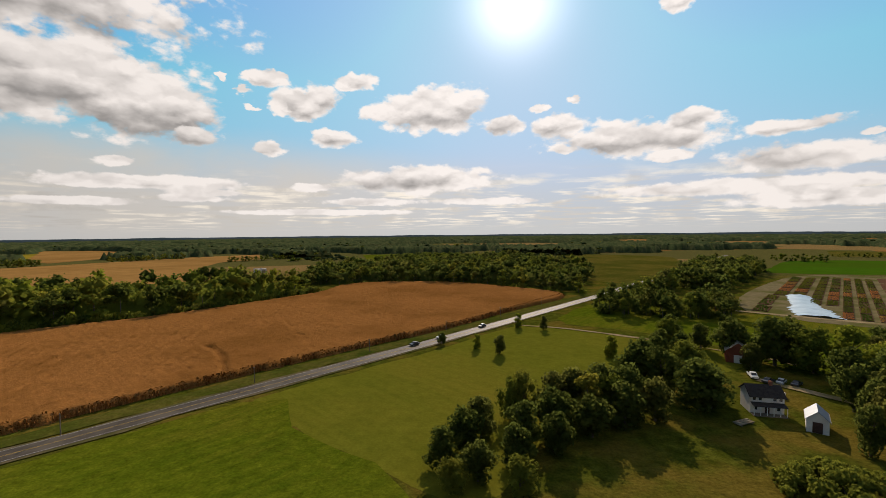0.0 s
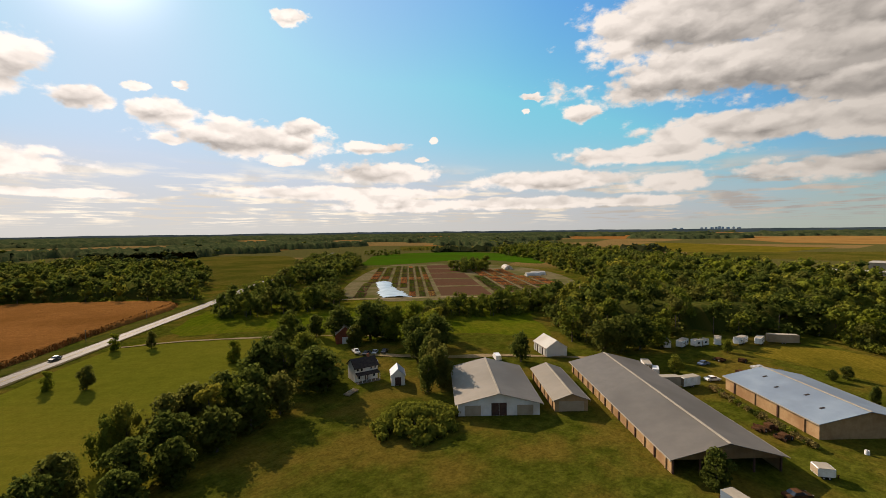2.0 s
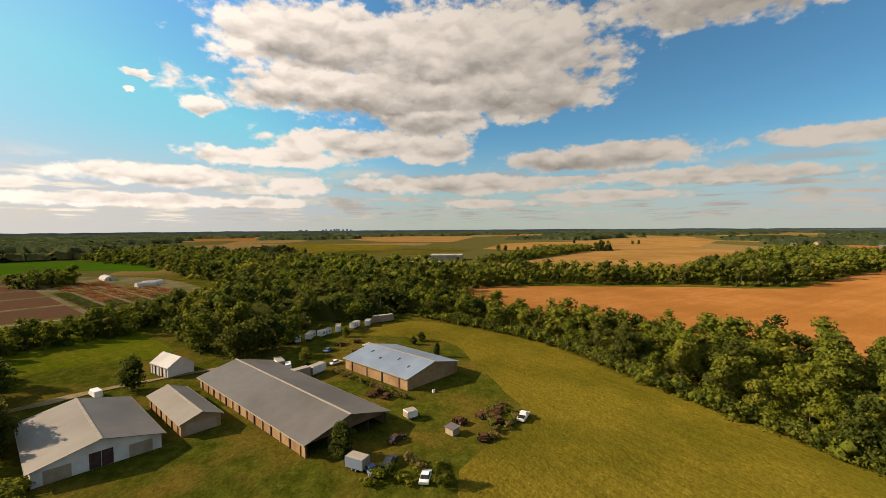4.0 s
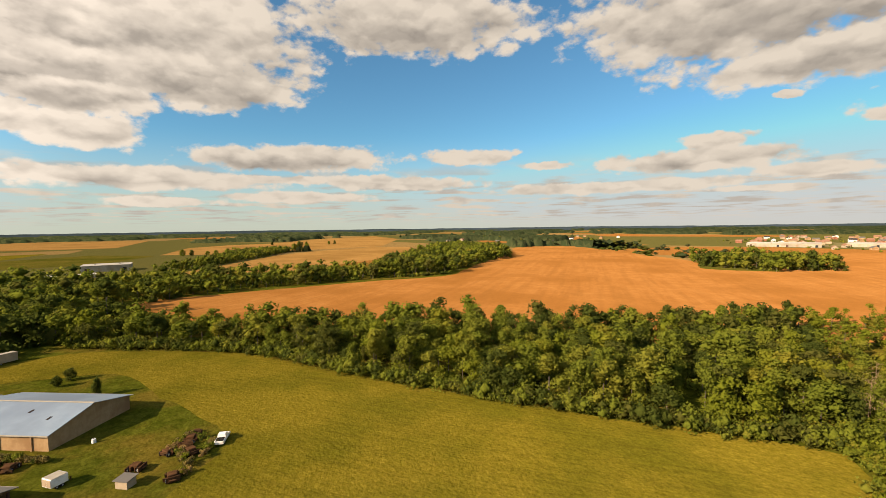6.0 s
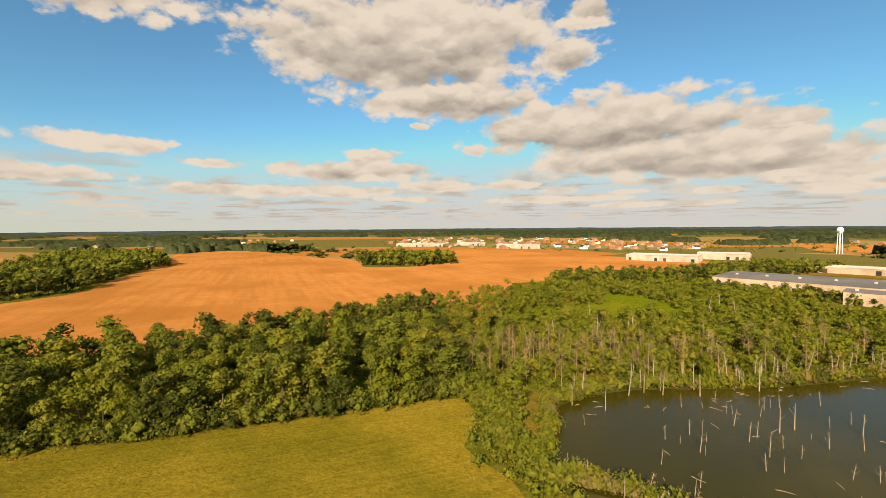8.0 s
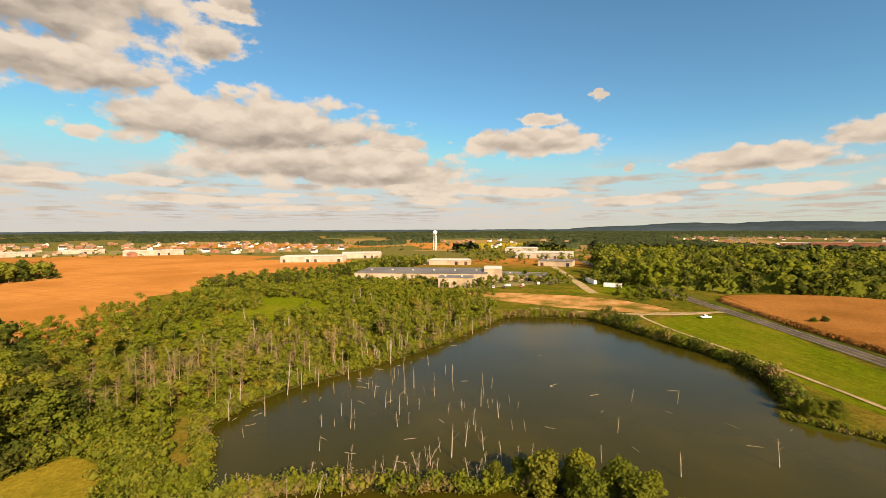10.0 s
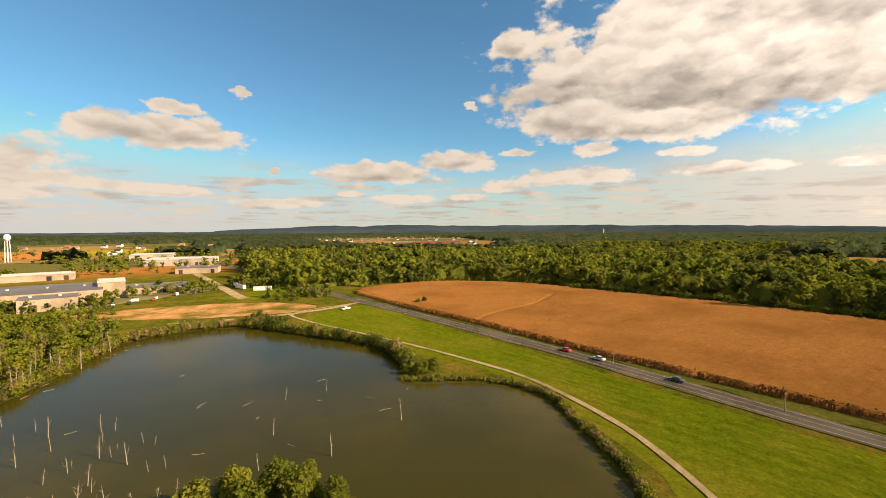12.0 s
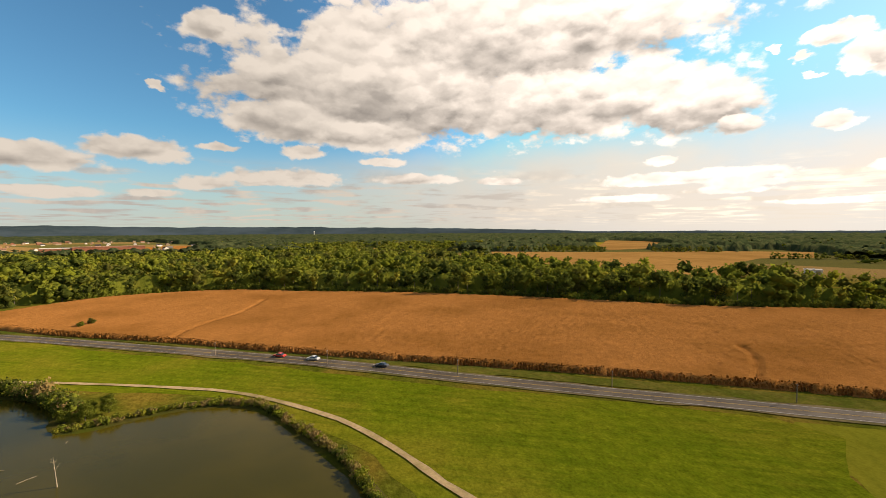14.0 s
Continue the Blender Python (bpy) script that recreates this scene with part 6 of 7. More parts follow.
# ---- brush, reeds and drowned trees at the pond ----
def brush(name, label, line, width, height, gap, seed, materials, share, category="brush"):
    rng = np.random.default_rng(seed)
    v, q, which, tint, base = [], [], [], [], 0
    for x, y in smooth_line(line, gap):
        h = height * rng.uniform(0.6, 1.3)
        n = 4
        c = np.c_[rng.normal(0, width / 3, (n, 2)) + (x, y), rng.uniform(0.2, 0.65, n) * h + 0.4]
        rad = rng.uniform(0.35, 0.55, n) * h
        pv, pq = join([lump(rng, ci, ri * 0.62, 0.9, 2, 5) for ci, ri in zip(c, rad)] + [sprays(rng, c, rad, 140, 0.045 * h + 0.11)])
        v.append(pv), q.append(pq + base), which.append(np.full(len(pq), rng.choice(len(materials), p=share))), tint.append(np.full(len(pv), rng.random()))
        base += len(pv)
    me = np_mesh(name, np.concatenate(v), np.concatenate(q), materials, np.concatenate(tint), np.concatenate(which))
    tagged(part(name, me, None), label, category, kind="stuff")


SHORE = [LEAVES, LEAVES_DARK, LEAVES_YELLOW, BRUSH]
brush("shore_brush", "scrubby bushes along the pond bank", [(-184, -125), (-176, -95), (-163, -57.5), (-148, -42), (-136, -35)], 2.8, 4.4, 1.1, 1, SHORE, (0.38, 0.35, 0.12, 0.15))
brush("shore_brush", "low dry scrub along the pond bank", [(-126, -35), (-126.5, -28), (-129, -10), (-121.5, 6.5), (-104, 14), (-85, 20), (-66, 22)], 1.7, 1.6, 0.8, 2, SHORE, (0.25, 0.1, 0.15, 0.5))
brush("shore_brush", "tall dark bushes at the far pond corner", [(-196, -128), (-191, -120), (-184, -110)], 3.5, 5.5, 1.6, 21, SHORE, (0.3, 0.5, 0.0, 0.2))
brush("reeds", "pale reeds on the far pond shore", [(-148, -162), (-170, -152), (-184, -134), (-188, -126)], 4.0, 3.6, 0.6, 3, [LEAVES_YELLOW, BRUSH], (0.5, 0.5))
brush("shore_brush", "tangled green scrub between hay field and pond", [(10, -120), (4, -112), (-1, -104), (0, -96), (-4, -86), (-8, -76)], 8.5, 3.0, 0.5, 4, SHORE, (0.55, 0.0, 0.43, 0.02))
brush("shore_brush", "dry scrub on the near pond shore", [(-12, -80), (-24, -74), (-37, -64), (-49, -55), (-60, -49)], 3.0, 2.6, 0.9, 5, SHORE, (0.2, 0.05, 0.35, 0.4))
brush("shore_brush", "pale scrub along the wooded pond shore", [(-14, -114), (-34, -126.5), (-75, -133.5), (-113, -145.5), (-150, -160.5)], 3.4, 3.2, 0.6, 6, SHORE, (0.3, 0.05, 0.45, 0.2))
brush("shore_brush", "tangled weeds at the pond corner", [(-24, -75), (-8, -80), (-11, -98), (-12.5, -112), (-20, -117)], 2.4, 2.4, 0.6, 12, SHORE, (0.45, 0.0, 0.40, 0.15))
brush("hedge", "weeds growing along the barn wall", [(116, 4), (130, 18), (140, 27)], 1.2, 1.3, 1.0, 7, SHORE, (0.1, 0.25, 0.0, 0.65), "weeds")
brush("hedge", "scrubby weeds among the scrap", [(76.5, 10), (80, 5), (77, 2.5), (80.5, 0), (84, 2)], 1.5, 1.7, 1.2, 8, SHORE, (0.3, 0.3, 0.1, 0.3), "weeds")
brush("scrap_weeds", "brown weeds in the scrap patch", [(92, -16), (98, -17), (104, -16), (108, -20), (102, -23), (97, -20)], 1.6, 1.0, 1.0, 9, SHORE, (0.2, 0.1, 0.1, 0.6), "weeds")
brush("wood_edge", "low leafy edge of the woodland belt", [(221, -6), (174, -47), (136, -63), (114, -70), (82, -83), (43, -100), (12, -117)], 4.5, 4.2, 1.3, 10, SHORE, (0.45, 0.55, 0.0, 0.0), "brush")
brush("wood_edge", "low leafy edge of the woods behind the corn", [(-99, 344), (-157, 252), (-198, 219), (-248, 171), (-296, 114), (-341, 46), (-366, 14), (-376, -42), (-364, -86)], 4.0, 5.0, 2.2, 11, SHORE, (0.6, 0.35, 0.05, 0.0), "brush")

SNAG_RNG = np.random.default_rng(31)
SNAGS = []
for k in range(5):
    SNAGS.append(np_mesh("dead_stem", *bare_tree(SNAG_RNG, 5.0, 0.105, 2 + k * 2, k % 3), [DEADWOOD]))


def snag(x, y, height, kind, lean_x, lean_y, label="bleached dead tree standing in the pond"):
    t = thing("dead_tree", pose(x, y, 0.25, lean_x, lean_y, (x * 37) % 360) @ Matrix.Diagonal((height / 5, height / 5, height / 5, 1)), label, "dead tree", "drowned trees")
    part("stem", SNAGS[kind], None, t)


def drowned_trees():
    rng = np.random.default_rng(8)
    spots = [(-25.9, -110, 5.5), (-39, -126, 6), (-44, -125, 5), (-53, -122, 7), (-52.8, -104.7, 4), (-52, -97, 4.5), (-54.6, -99, 4), (-52.6, -91, 3.5), (-57.4, -95, 3), (-65, -104, 6), (-66.4, -95.7, 4),
             (-77.7, -102.7, 5), (-60.8, -102, 6), (-72, -83, 5), (-56, -69.5, 6), (-51, -67.7, 7.5), (-58, -66, 5), (-52, -85.5, 3), (-40, -91.5, 4), (-71, -75.4, 5), (-61.6, -56.3, 4.5),
             (-106, -62, 3.5), (-114, -54, 3.5), (-99, -27.8, 5.5), (-87, -54, 4), (-80.7, -37.3, 5), (-73.4, -48.8, 3.5)]
    for k, (x, y, h) in enumerate(spots):
        snag(x, y, h, k % 3 if k not in (21, 22) else 4, rng.normal(0, 3), rng.normal(0, 3))
    for _ in range(52):
        x, y = rng.uniform(-84, -18), rng.uniform(-120, -64)
        if inside(np.array([(x, y)]), POND)[0]:
            snag(x, y, rng.uniform(1.6, 4.0), rng.integers(0, 4), rng.normal(0, 3.5), rng.normal(0, 3.5))
    for k in range(46):
        s = rng.random()
        x, y = -12 - 130 * s + rng.normal(0, 2), -116 - 40 * s + rng.normal(0, 3)
        if not -8 < x:
            snag(x, y, rng.uniform(4, 9), rng.integers(2, 5), rng.normal(0, 5), rng.normal(0, 5), "bare grey tree on the swampy shore")
    for k in range(30):
        s = rng.random()
        snag(-10 - 48 * s + rng.normal(0, 1.5), -80 + 22 * s + rng.normal(0, 2), rng.uniform(2.5, 5), rng.integers(3, 5), rng.normal(0, 8), rng.normal(0, 8), "leafless grey scrub tree on the near shore")
    for k in range(16):
        x, y = rng.uniform(-110, -10), rng.uniform(-240, -135)
        if inside(np.array([(x, y)]), np.array(BELT_SOUTH, float))[0] and not inside(np.array([(x, y)]), np.array(CLEARING, float))[0]:
            snag(x, y, rng.uniform(8, 13), 4 - k % 2, rng.normal(0, 3), rng.normal(0, 3), "bare grey tree among the swamp trees")
    for k in range(58):
        s = rng.random()
        x, y = ((rng.uniform(-84, -20), rng.uniform(-120, -66)) if k < 16 else (-16 - 130 * s + rng.normal(0, 2), -108 - 44 * s + rng.uniform(-4, 5)) if k < 46 else (rng.uniform(-125, -70), rng.uniform(-120, -30)))
        if inside(np.array([(x, y)]), POND)[0]:
            a, ln = rng.uniform(0, 3.14), rng.uniform(1.0, 3.2)
            t = thing("floating_log", pose(x, y, 0.33, 0, 0, math.degrees(a)), "bleached log floating on the pond", "log", "floating logs")
            part("stem", np_mesh("log", *tube([(-ln / 2, 0, 0), (0, rng.normal(0, 0.2), 0.05), (ln / 2, 0, 0)], (0.055, 0.05, 0.025), 6), [DEADWOOD]), None, t)


drowned_trees()


# ---- nursery ----
def nursery():
    o, u, v = np.array((174.0, 243.0)), np.array((0.735, -0.678)), np.array((0.678, 0.735))
    turn = math.degrees(math.atan2(u[1], u[0]))

    def spot(a, b):
        return o + u * a + v * b
    outline = [spot(-4, 2), spot(140, 2), spot(168, 16), spot(186, 118), spot(172, 215), spot(100, 285), spot(40, 290), spot(-2, 240)]
    field("nursery_yard", [tuple(p) for p in outline], 0.15, BARE_PALE, "pale trodden yard of a plant nursery", 30, 0.2)
    rng = np.random.default_rng(2)
    kinds = []
    for mat, hh in ((BED_GREEN, 0.9), (MUMS, 0.7), (LEAVES, 1.1), (BED_GREEN, 0.6)):
        n = 70
        c = np.c_[rng.uniform(-0.46, 0.46, n), rng.uniform(-0.47, 0.47, n), np.full(n, 0.28)] * (8, 20, 1)
        kinds.append(np_mesh("planting", *join([lump(rng, ci, 0.75, hh, 2, 5) for ci in c]), [mat], np.full(n * 15, rng.random())))
    soil = bpy.data.meshes.new("bed")
    bm = box_mesh(-4.2, 4.2, -10.3, 10.3, 0.0, 0.3)
    bm.to_mesh(soil)
    soil.materials.append(SOIL)
    words = ("bed of mixed green potted plants", "bed of orange autumn flowers", "bed of dark green shrubs", "bed of pale green seedlings")

    def bed(a, b, k, sx=1.0, sy=1.0):
        p = spot(a, b)
        t = thing("nursery_bed", pose(p[0], p[1], 0.15, 0, 0, turn) @ Matrix.Diagonal((sx, sy, 1, 1)), words[k], "plant bed", "nursery beds")
        part("bed", soil, None, t)
        part("planting", kinds[k], None, t)["kind"] = "stuff"
    for a in (4, 14):
        for b in range(98, 240, 26):
            bed(a, b, int(rng.integers(0, 4)), 0.9, 1.0)
    bed(2, 16, 0, 0.9, 1.1)
    bed(1, 44, 3, 0.8, 1.1)
    bed(1, 72, 0, 0.8, 1.0)
    for a in (39, 46, 53):
        for b in range(14, 250, 25):
            bed(a, b, int(rng.integers(0, 4)), 0.55, 1.05)
    for a in (24, 32):
        for b in range(62, 250, 26):
            bed(a, b, int(rng.integers(0, 4)), 0.7, 1.0)
    for a in (104, 117, 130, 143, 156):
        for b in range(14, 130, 24):
            if b > (a - 120) * 0.6:
                bed(a, b, 1 if (a > 110 and b > 50) else int(rng.choice((0, 2))), 1.2, 0.95)
    for a in (112, 125, 138):
        for b in (135, 158, 181):
            bed(a, b, 1, 1.2, 0.9)
    for k, b in enumerate((2, 56, 110, 164, 216)):
        q = [spot(59, b + 3), spot(95, b + 3), spot(95, b + 50), spot(59, b + 50)]
        field("soil_plot", [tuple(p) for p in q], 0.16 + 0.004 * k, SOIL, "dark brown tilled nursery plot", 30, 0.15, False)
    # white film spread over the hoops near the lane
    w, n = 14, 40
    verts = []
    for i in range(n + 1):
        b = 1 + 90 * i / n
        mid = 29 - 15 * (i / n) ** 0.7 if i > 0 else 29
        half = (7.5 if i > 14 else 10.5) * (0.9 + 0.1 * math.sin(i * 1.7))
        for j in range(w + 1):
            f = j / w * 2 - 1
            p = spot(mid + f * half, b)
            verts.append((p[0], p[1], 0.2 + 1.1 * (1 - f * f) * (0.8 + 0.2 * math.sin(i * 2.2 + j)) + rng.uniform(0, 0.15)))
    i, j = np.meshgrid(np.arange(n), np.arange(w), indexing="ij")
    q = np.stack([i * (w + 1) + j, i * (w + 1) + j + 1, (i + 1) * (w + 1) + j + 1, (i + 1) * (w + 1) + j], -1).reshape(-1, 4)
    t = thing("film_cover", pose(0, 0, 0), "long white plastic film cover over nursery rows", "cover")
    part("film", np_mesh("film", verts, q, [FILM], smooth=True), None, t)
    for a, b, az, ww, ln, h, label in ((150, 190, 46, 9, 26, 4.0, "white arched nursery greenhouse"), (150, 118, 130, 7, 14, 3.4, "small white hoop greenhouse"), (158, 128, 130, 7, 14, 3.4, "small white hoop greenhouse")):
        p = spot(a, b)
        g = thing("greenhouse", pose(p[0], p[1], 0.15, 0, 0, -az), label, "greenhouse", "nursery greenhouses")
        bm = bmesh.new()
        ring = [(math.cos(s) * ww / 2, math.sin(s) * h) for s in np.linspace(0, math.pi, 13)]
        rows = [[bm.verts.new((x, yy, z)) for x, z in ring] for yy in np.linspace(0, ln, 7)]
        for r0, r1 in zip(rows, rows[1:]):
            for s in range(12):
                bm.faces.new((r0[s], r0[s + 1], r1[s + 1], r1[s]))
        bm.faces.new(rows[0])
        bm.faces.new(rows[-1][::-1])
        bmesh.ops.recalc_face_normals(bm, faces=bm.faces)
        part("cover", bm, CANVAS, g)
        part("door", box_mesh(-0.9, 0.9, -0.06, -0.004, 0, 2.2), WALL_PALE, g)
        for yy in np.linspace(0, ln, 7):
            part("hoop", np_mesh("hoop", *tube([(x * 1.01, yy, z * 1.01) for x, z in ring], [0.05] * 13, 4), [RIDGE]), None, g)


nursery()


# ---- warehouses, town and skyline ----
def hall(x, y, az, length, depth, height, walls, roof, label, windows=0, name="warehouse"):
    t = thing(name, pose(x, y, 0, 0, 0, -az), label, "building", "large buildings")
    part("wall", box_mesh(-length / 2, length / 2, -depth / 2, depth / 2, 0, height), walls, t)
    part("roof", slab([(-length / 2 - 0.3, -depth / 2 - 0.3, height + 0.25), (length / 2 + 0.3, -depth / 2 - 0.3, height + 0.25), (length / 2 + 0.3, depth / 2 + 0.3, height + 0.9), (-length / 2 - 0.3, depth / 2 + 0.3, height + 0.9)], 0.24), roof, t)
    for k in range(windows):
        c = -length / 2 + (k + 0.5) * length / windows
        part("dock_door", box_mesh(c - 1.8, c + 1.8, -depth / 2 - 0.12, -depth / 2 - 0.004, 0.1, min(height - 1, 4.2)), (DOOR_DARK, WALL_PALE, WALL_PALE, GLASS_DARK)[k % 4], t)
    for k in range(max(2, int(length / 18))):
        c = -length / 2 + (k + 0.7) * length / max(2, int(length / 18)) - 4
        part("roof_vent", box_mesh(c - 0.7, c + 0.7, -1, 0.6, height + 0.4, height + 1.5), ROOF_PALE, t)
    return t


hall(-212, -321, 222.5, 112, 46, 8.2, WALL_PALE, ROOF_GREY, "long beige warehouse with grey roof", 9)
hall(-258, -281, 222.5, 15, 24, 11, WALL_PALE, ROOF_PALE, "taller beige block beside the warehouse", 3)
hall(-208, -270, 222.5, 26, 12, 7.4, WALL_PALE, ROOF_GREY, "beige loading bay before the warehouse", 2)
hall(-330, -445, 222, 60, 24, 5.5, WALL_PALE, ROOF_PALE, "pale low office building", 5)
hall(-285, -480, 222, 46, 22, 5, WALL_PALE, ROOF_GREY, "pale workshop with grey roof", 4)
hall(-520, -450, 240, 80, 52, 8, WALL_CREAM, ROOF_PALE, "white factory hall by the side road", 6)
hall(-592, -566, 235, 56, 40, 9, WALL_CREAM, ROOF_PALE, "white factory hall with pale roof", 6)
hall(-420, -345, 240, 40, 24, 6, WALL_PALE, ROOF_GREY, "low beige workshop with grey roof", 4)
hall(-282, -270, 235, 44, 22, 5, WALL_PALE, ROOF_GREY, "low beige shop with grey roof", 5)
hall(-212, -600, 212, 84, 34, 7.5, WALL_CREAM, ROOF_PALE, "long white distribution hall", 8)
hall(-300, -632, 205, 60, 40, 7.5, WALL_CREAM, ROOF_PALE, "white distribution hall with pale roof", 6)
hall(-40, -930, 190, 90, 30, 8, WALL_CREAM, ROOF_PALE, "white store building before the town", 6)
hall(190, -1030, 172, 110, 50, 6.5, WALL_CREAM, ROOF_PALE, "wide white store building", 8)
hall(70, -1080, 180, 70, 40, 6.5, WALL_CREAM, ROOF_PALE, "white store building with pale roof", 6)
hall(-1130, -215, 258, 120, 34, 14, BRICK_RED, ROOF_BROWN, "long red brick school building", 10, "school")
hall(-1120, -300, 258, 50, 30, 12, BRICK_RED, ROOF_PALE, "red brick school wing", 6, "school")
hall(-225, 533, 330, 14, 9, 4.0, WALL_WHITE, ROOF_PALE, "white farm building among far trees", 2, "farm_building")
hall(-238, 501, 340, 10, 8, 3.6, WALL_WHITE, ROOF_DARK, "small white farmstead building", 2, "farm_building")
hall(-105, 1200, 355, 34, 16, 6, WALL_WHITE, ROOF_PALE, "white hall far beyond the north woods", 3)
hall(636, -42, 100, 46, 26, 7, WALL_CREAM, ROOF_PALE, "white farm hall beyond the woods", 4)
hall(560, -8, 96, 40, 10, 3, WALL_CREAM, ROOF_PALE, "long low white shed behind the woods", 5)
hall(640, 150, 80, 70, 26, 1.2, ROOF_PALE, ROOF_PALE, "pale concrete pad behind the woods", 0, "concrete_slab")
for x, y, az in ((-298, -191, 343), (-306, -215, 30), (-318, -228, 35)):
    trailer(x, y, az, 13, 3.6, WHITE_PAINT, "white semi trailer parked by the road")

for k, (x, y) in enumerate(((-226, -246), (-232, -240), (-239, -244), (-246, -236), (-252, -240), (-268, -238), (-276, -232), (-284, -236), (-300, -262), (-310, -270), (-306, -300), (-322, -292))):
    car(x, y, (40, 225, 130, 55)[k % 4], (WHITE_PAINT, DARK_PAINT, SILVER_PAINT, RED_PAINT, WHITE_PAINT)[k % 5], "car parked in the warehouse yard", ("sedan", "pickup", "van")[k % 3], 0.156, "cars in the warehouse yard")


def houses():
    rng = np.random.default_rng(12)
    kinds = []
    for wall, roof in ((WALL_PALE, ROOF_BROWN), (WALL_TAN, ROOF_BROWN), (WALL_TAN, ROOF_GREY), (WALL_WHITE, ROOF_DARK), (BRICK_RED, ROOF_BROWN)):
        t = thing("house", Matrix.Identity(4), "small suburban house with gabled roof", "house", "houses of the town")
        part("wall", gable_wall(9, 4.5, 7.2, -6, 6), wall, t)
        for s in (-1, 1):
            part("roof", slab([(s * 5, -6.4, 4.25), (0, -6.4, 7.45), (0, 6.4, 7.45), (s * 5, 6.4, 4.25)], 0.2), roof, t)
        for s in (-2.4, 2.4):
            part("window", box_mesh(s - 0.6, s + 0.6, -6.08, -6.004, 1.2, 2.6), GLASS_DARK, t)
        kinds.append(t)
    first = list(kinds)
    zones = (([(330, -1180), (100, -930), (-150, -850), (-330, -800), (-480, -1050), (-300, -1600), (330, -1700)], 32, 150), ([(-640, -700), (-760, -560), (-1000, -640), (-1300, -1000), (-900, -1300)], 60, 25),
             ([(-1050, -400), (-1200, -140), (-2200, 120), (-2500, -600), (-1900, -950)], 60, 100), ([(600, -900), (1200, -760), (1500, -1300), (700, -1600)], 90, 20))
    for outline, gap, most in zones:
        p = scatter(outline, gap, 90 + most)
        p = p[rng.permutation(len(p))[:most]]
        for x, y in p:
            k = rng.integers(0, 5) if y < -450 else rng.choice((0, 2, 3, 3))
            s = rng.uniform(0.75, 1.2)
            m = pose(x, y, 0, 0, 0, rng.choice((20, 110, 200, 290)) + rng.normal(0, 6)) @ Matrix.Diagonal((s, s, s, 1))
            if first[k] is not None:
                first[k].matrix_basis = m
                first[k] = None
            else:
                copy_thing(kinds[k], m).scale = (s, s, s)
    p = scatter([(380, -1150), (60, -880), (-400, -760), (-700, -700), (-1000, -900), (-500, -1500), (300, -1700)], 44, 61)
    woodland("town_trees", "street trees between the houses", p, heights_for(p, 8, 62), [LEAVES, LEAVES_DARK, LEAVES_YELLOW, BARK], (0.6, 0.25, 0.15), 63, False, PLAIN_KINDS)
    p = scatter([(-480, -330), (-660, -420), (-760, -700), (-560, -720), (-420, -520), (-350, -420)], 24, 64)
    woodland("town_trees", "trees between the factory halls", p, heights_for(p, 9, 65), [LEAVES, LEAVES_DARK, LEAVES_YELLOW, BARK], (0.6, 0.25, 0.15), 66, stems=False)


houses()


def water_tower(x, y, height, label):
    t = thing("water_tower", pose(x, y, 0), label, "water tower")
    s = height / 42
    for k in range(6):
        a = k * math.pi / 3
        part("leg", np_mesh("leg", *tube([(3.9 * s * math.cos(a), 3.9 * s * math.sin(a), 0), (2.9 * s * math.cos(a), 2.9 * s * math.sin(a), 32 * s)], (0.42 * s, 0.36 * s), 8), [WHITE_PAINT]), None, t)
    part("riser", np_mesh("riser", *tube([(0, 0, 0), (0, 0, 32 * s)], (0.8 * s, 0.8 * s), 10), [WHITE_PAINT]), None, t)
    bm = bmesh.new()
    bmesh.ops.create_uvsphere(bm, u_segments=20, v_segments=12, radius=1.0, matrix=Matrix.Translation((0, 0, 36.5 * s)) @ Matrix.Diagonal((4.3 * s, 4.3 * s, 5.0 * s, 1)))
    part("tank", bm, WHITE_PAINT, t)
    part("walkway", np_mesh("walkway", *tube([(4.4 * s * math.cos(a), 4.4 * s * math.sin(a), 35 * s) for a in np.linspace(0, 2 * math.pi, 19)], [0.25 * s] * 19, 5), [SILVER_PAINT]), None, t)


water_tower(-519, -743, 42, "white water tower on legs at the edge of town")
water_tower(3600 * math.sin(radians(-79.8)), 3600 * math.cos(radians(-79.8)), 42, "pale water tower far beyond the woods")


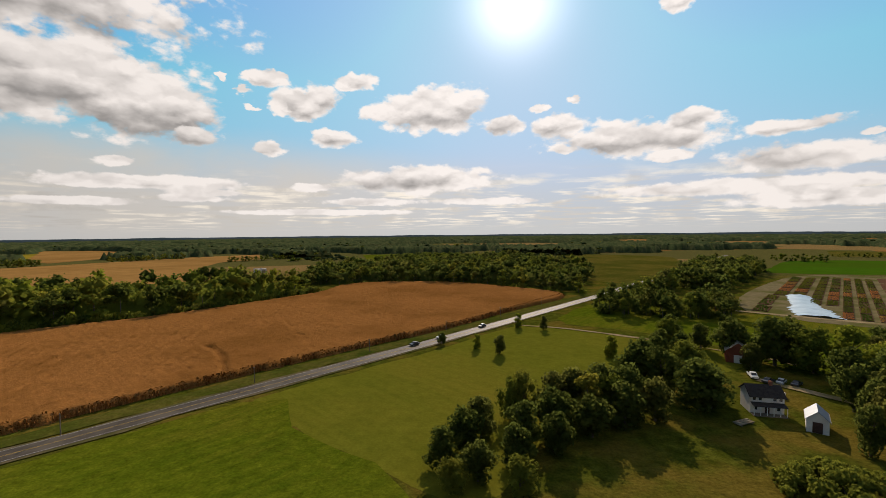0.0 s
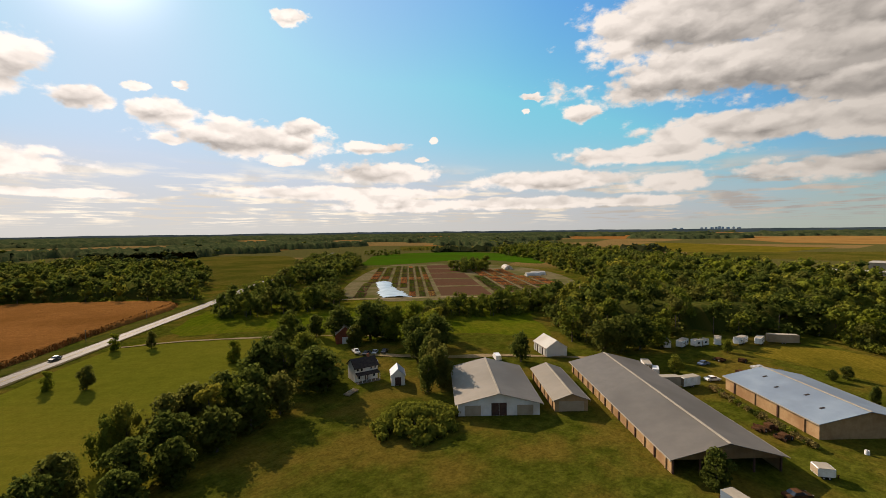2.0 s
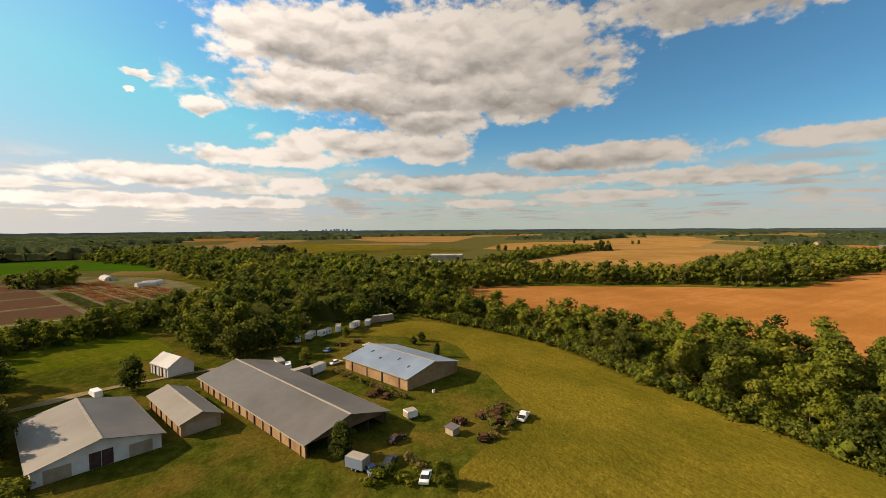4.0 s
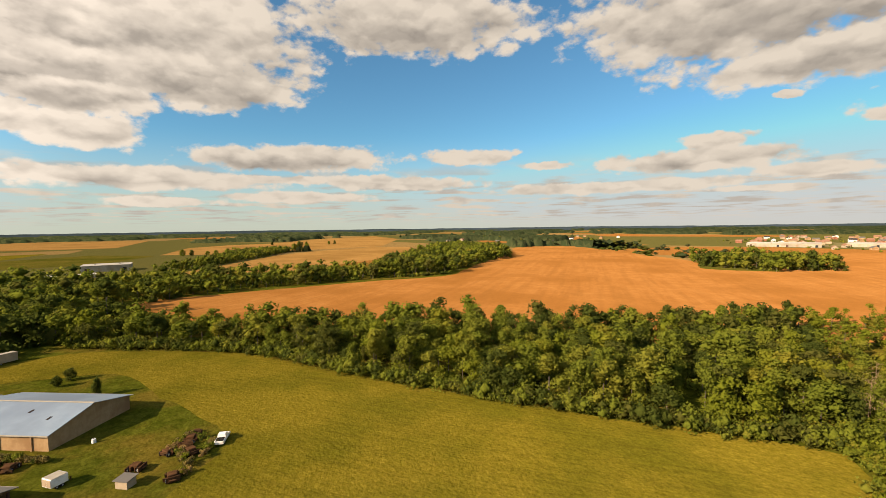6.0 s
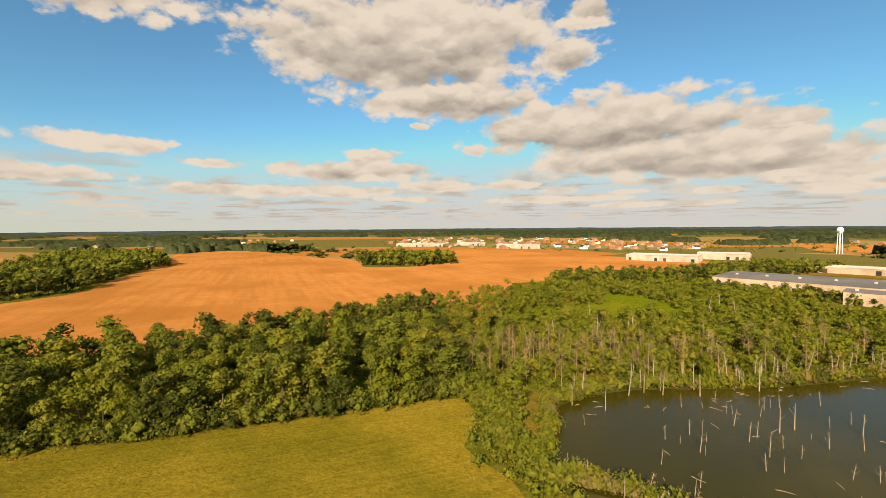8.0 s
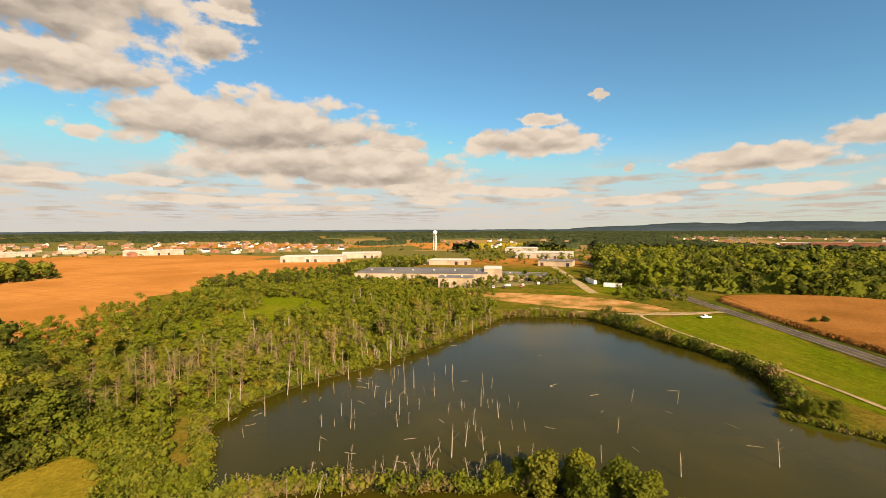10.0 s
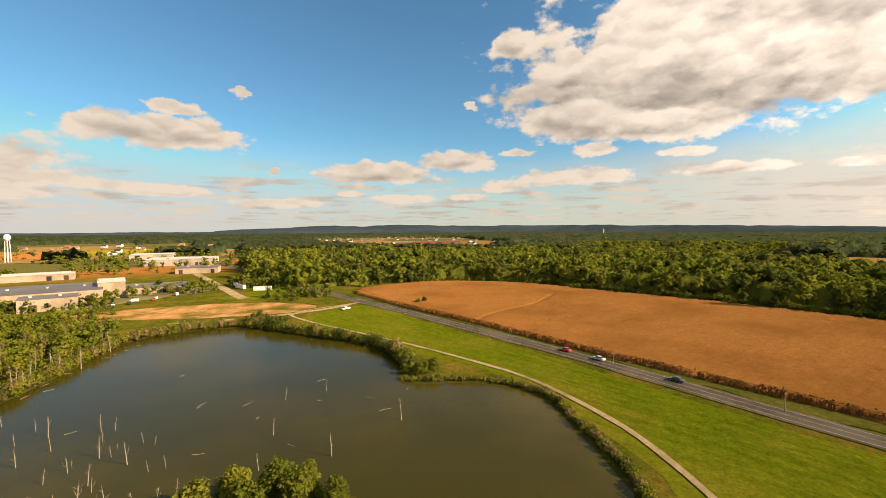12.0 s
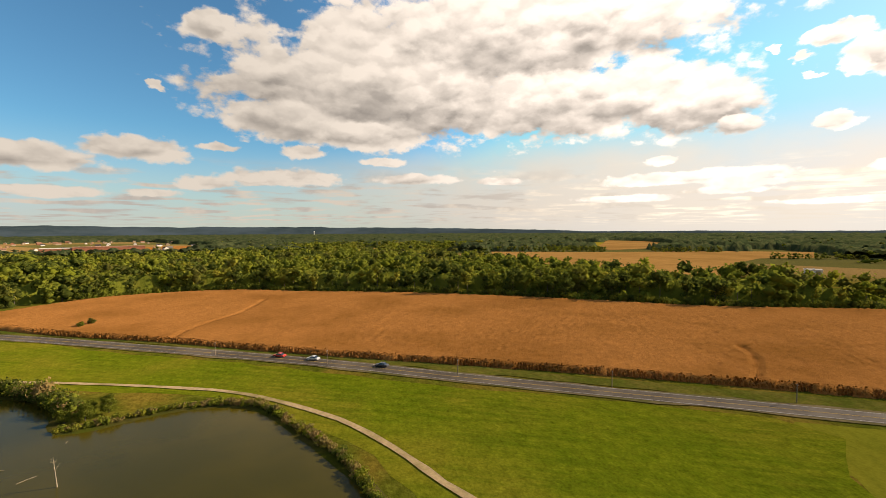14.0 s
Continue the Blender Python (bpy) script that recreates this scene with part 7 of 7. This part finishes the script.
def far_ridge():
    """The wooded skyline all round: flat for the most part, low hills in the west."""
    n, r = 720, 4700.0
    a = np.linspace(-np.pi, np.pi, n, endpoint=False)
    deg = np.degrees(a)
    top = 28 + np.array([5 * noise.noise(Vector((math.sin(x) * 9, math.cos(x) * 9, 1))) + 3.5 * noise.noise(Vector((math.sin(x) * 60, math.cos(x) * 60, 5))) for x in a])
    hill = np.clip((deg + 128) / 14, 0, 1) * np.clip((-46 - deg) / 34, 0, 1)
    top = top + 56 * hill ** 0.6 * (1.0 + np.array([0.35 * noise.noise(Vector((math.sin(x) * 8, math.cos(x) * 8, 9))) + 0.16 * noise.noise(Vector((math.sin(x) * 40, math.cos(x) * 40, 4))) for x in a]))
    rows = [np.c_[(r + d) * np.sin(a), (r + d) * np.cos(a), z] for d, z in ((-500, np.full(n, -2.0)), (-250, top * 0.45), (0, top), (180, np.full(n, -5.0)))]
    i, j = np.meshgrid(np.arange(3), np.arange(n), indexing="ij")
    q = np.stack([i * n + j, i * n + (j + 1) % n, (i + 1) * n + (j + 1) % n, (i + 1) * n + j], -1).reshape(-1, 4)
    tagged(part("backdrop", np_mesh("backdrop", np.concatenate(rows), q, [RIDGE_FAR]), None), "dark wooded skyline and low hills tinted blue for haze", "hills", kind="structure")
    for k, (az, w, h) in enumerate(((77.9, 24, 46), (78.3, 18, 54), (78.9, 30, 48), (79.3, 20, 58), (79.6, 24, 64), (79.9, 18, 56), (80.4, 28, 50), (80.9, 18, 57), (81.4, 30, 44), (75.2, 40, 42), (75.9, 30, 43))):
        t = thing("far_tower", pose(4890 * math.sin(radians(az)), 4890 * math.cos(radians(az)), 0, 0, 0, -az), "city tower on the skyline, tinted blue-grey for haze", "tower", "city skyline")
        part("shaft", box_mesh(-w / 2, w / 2, -w / 2, w / 2, 0, 28 + (h - 28) * 0.55), TOWER_FAR, t)
        part("crown_block", box_mesh(-w / 3, w / 3, -w / 3, w / 3, 28 + (h - 28) * 0.55, 30 + (h - 28) * 0.55), TOWER_FAR, t)


far_ridge()
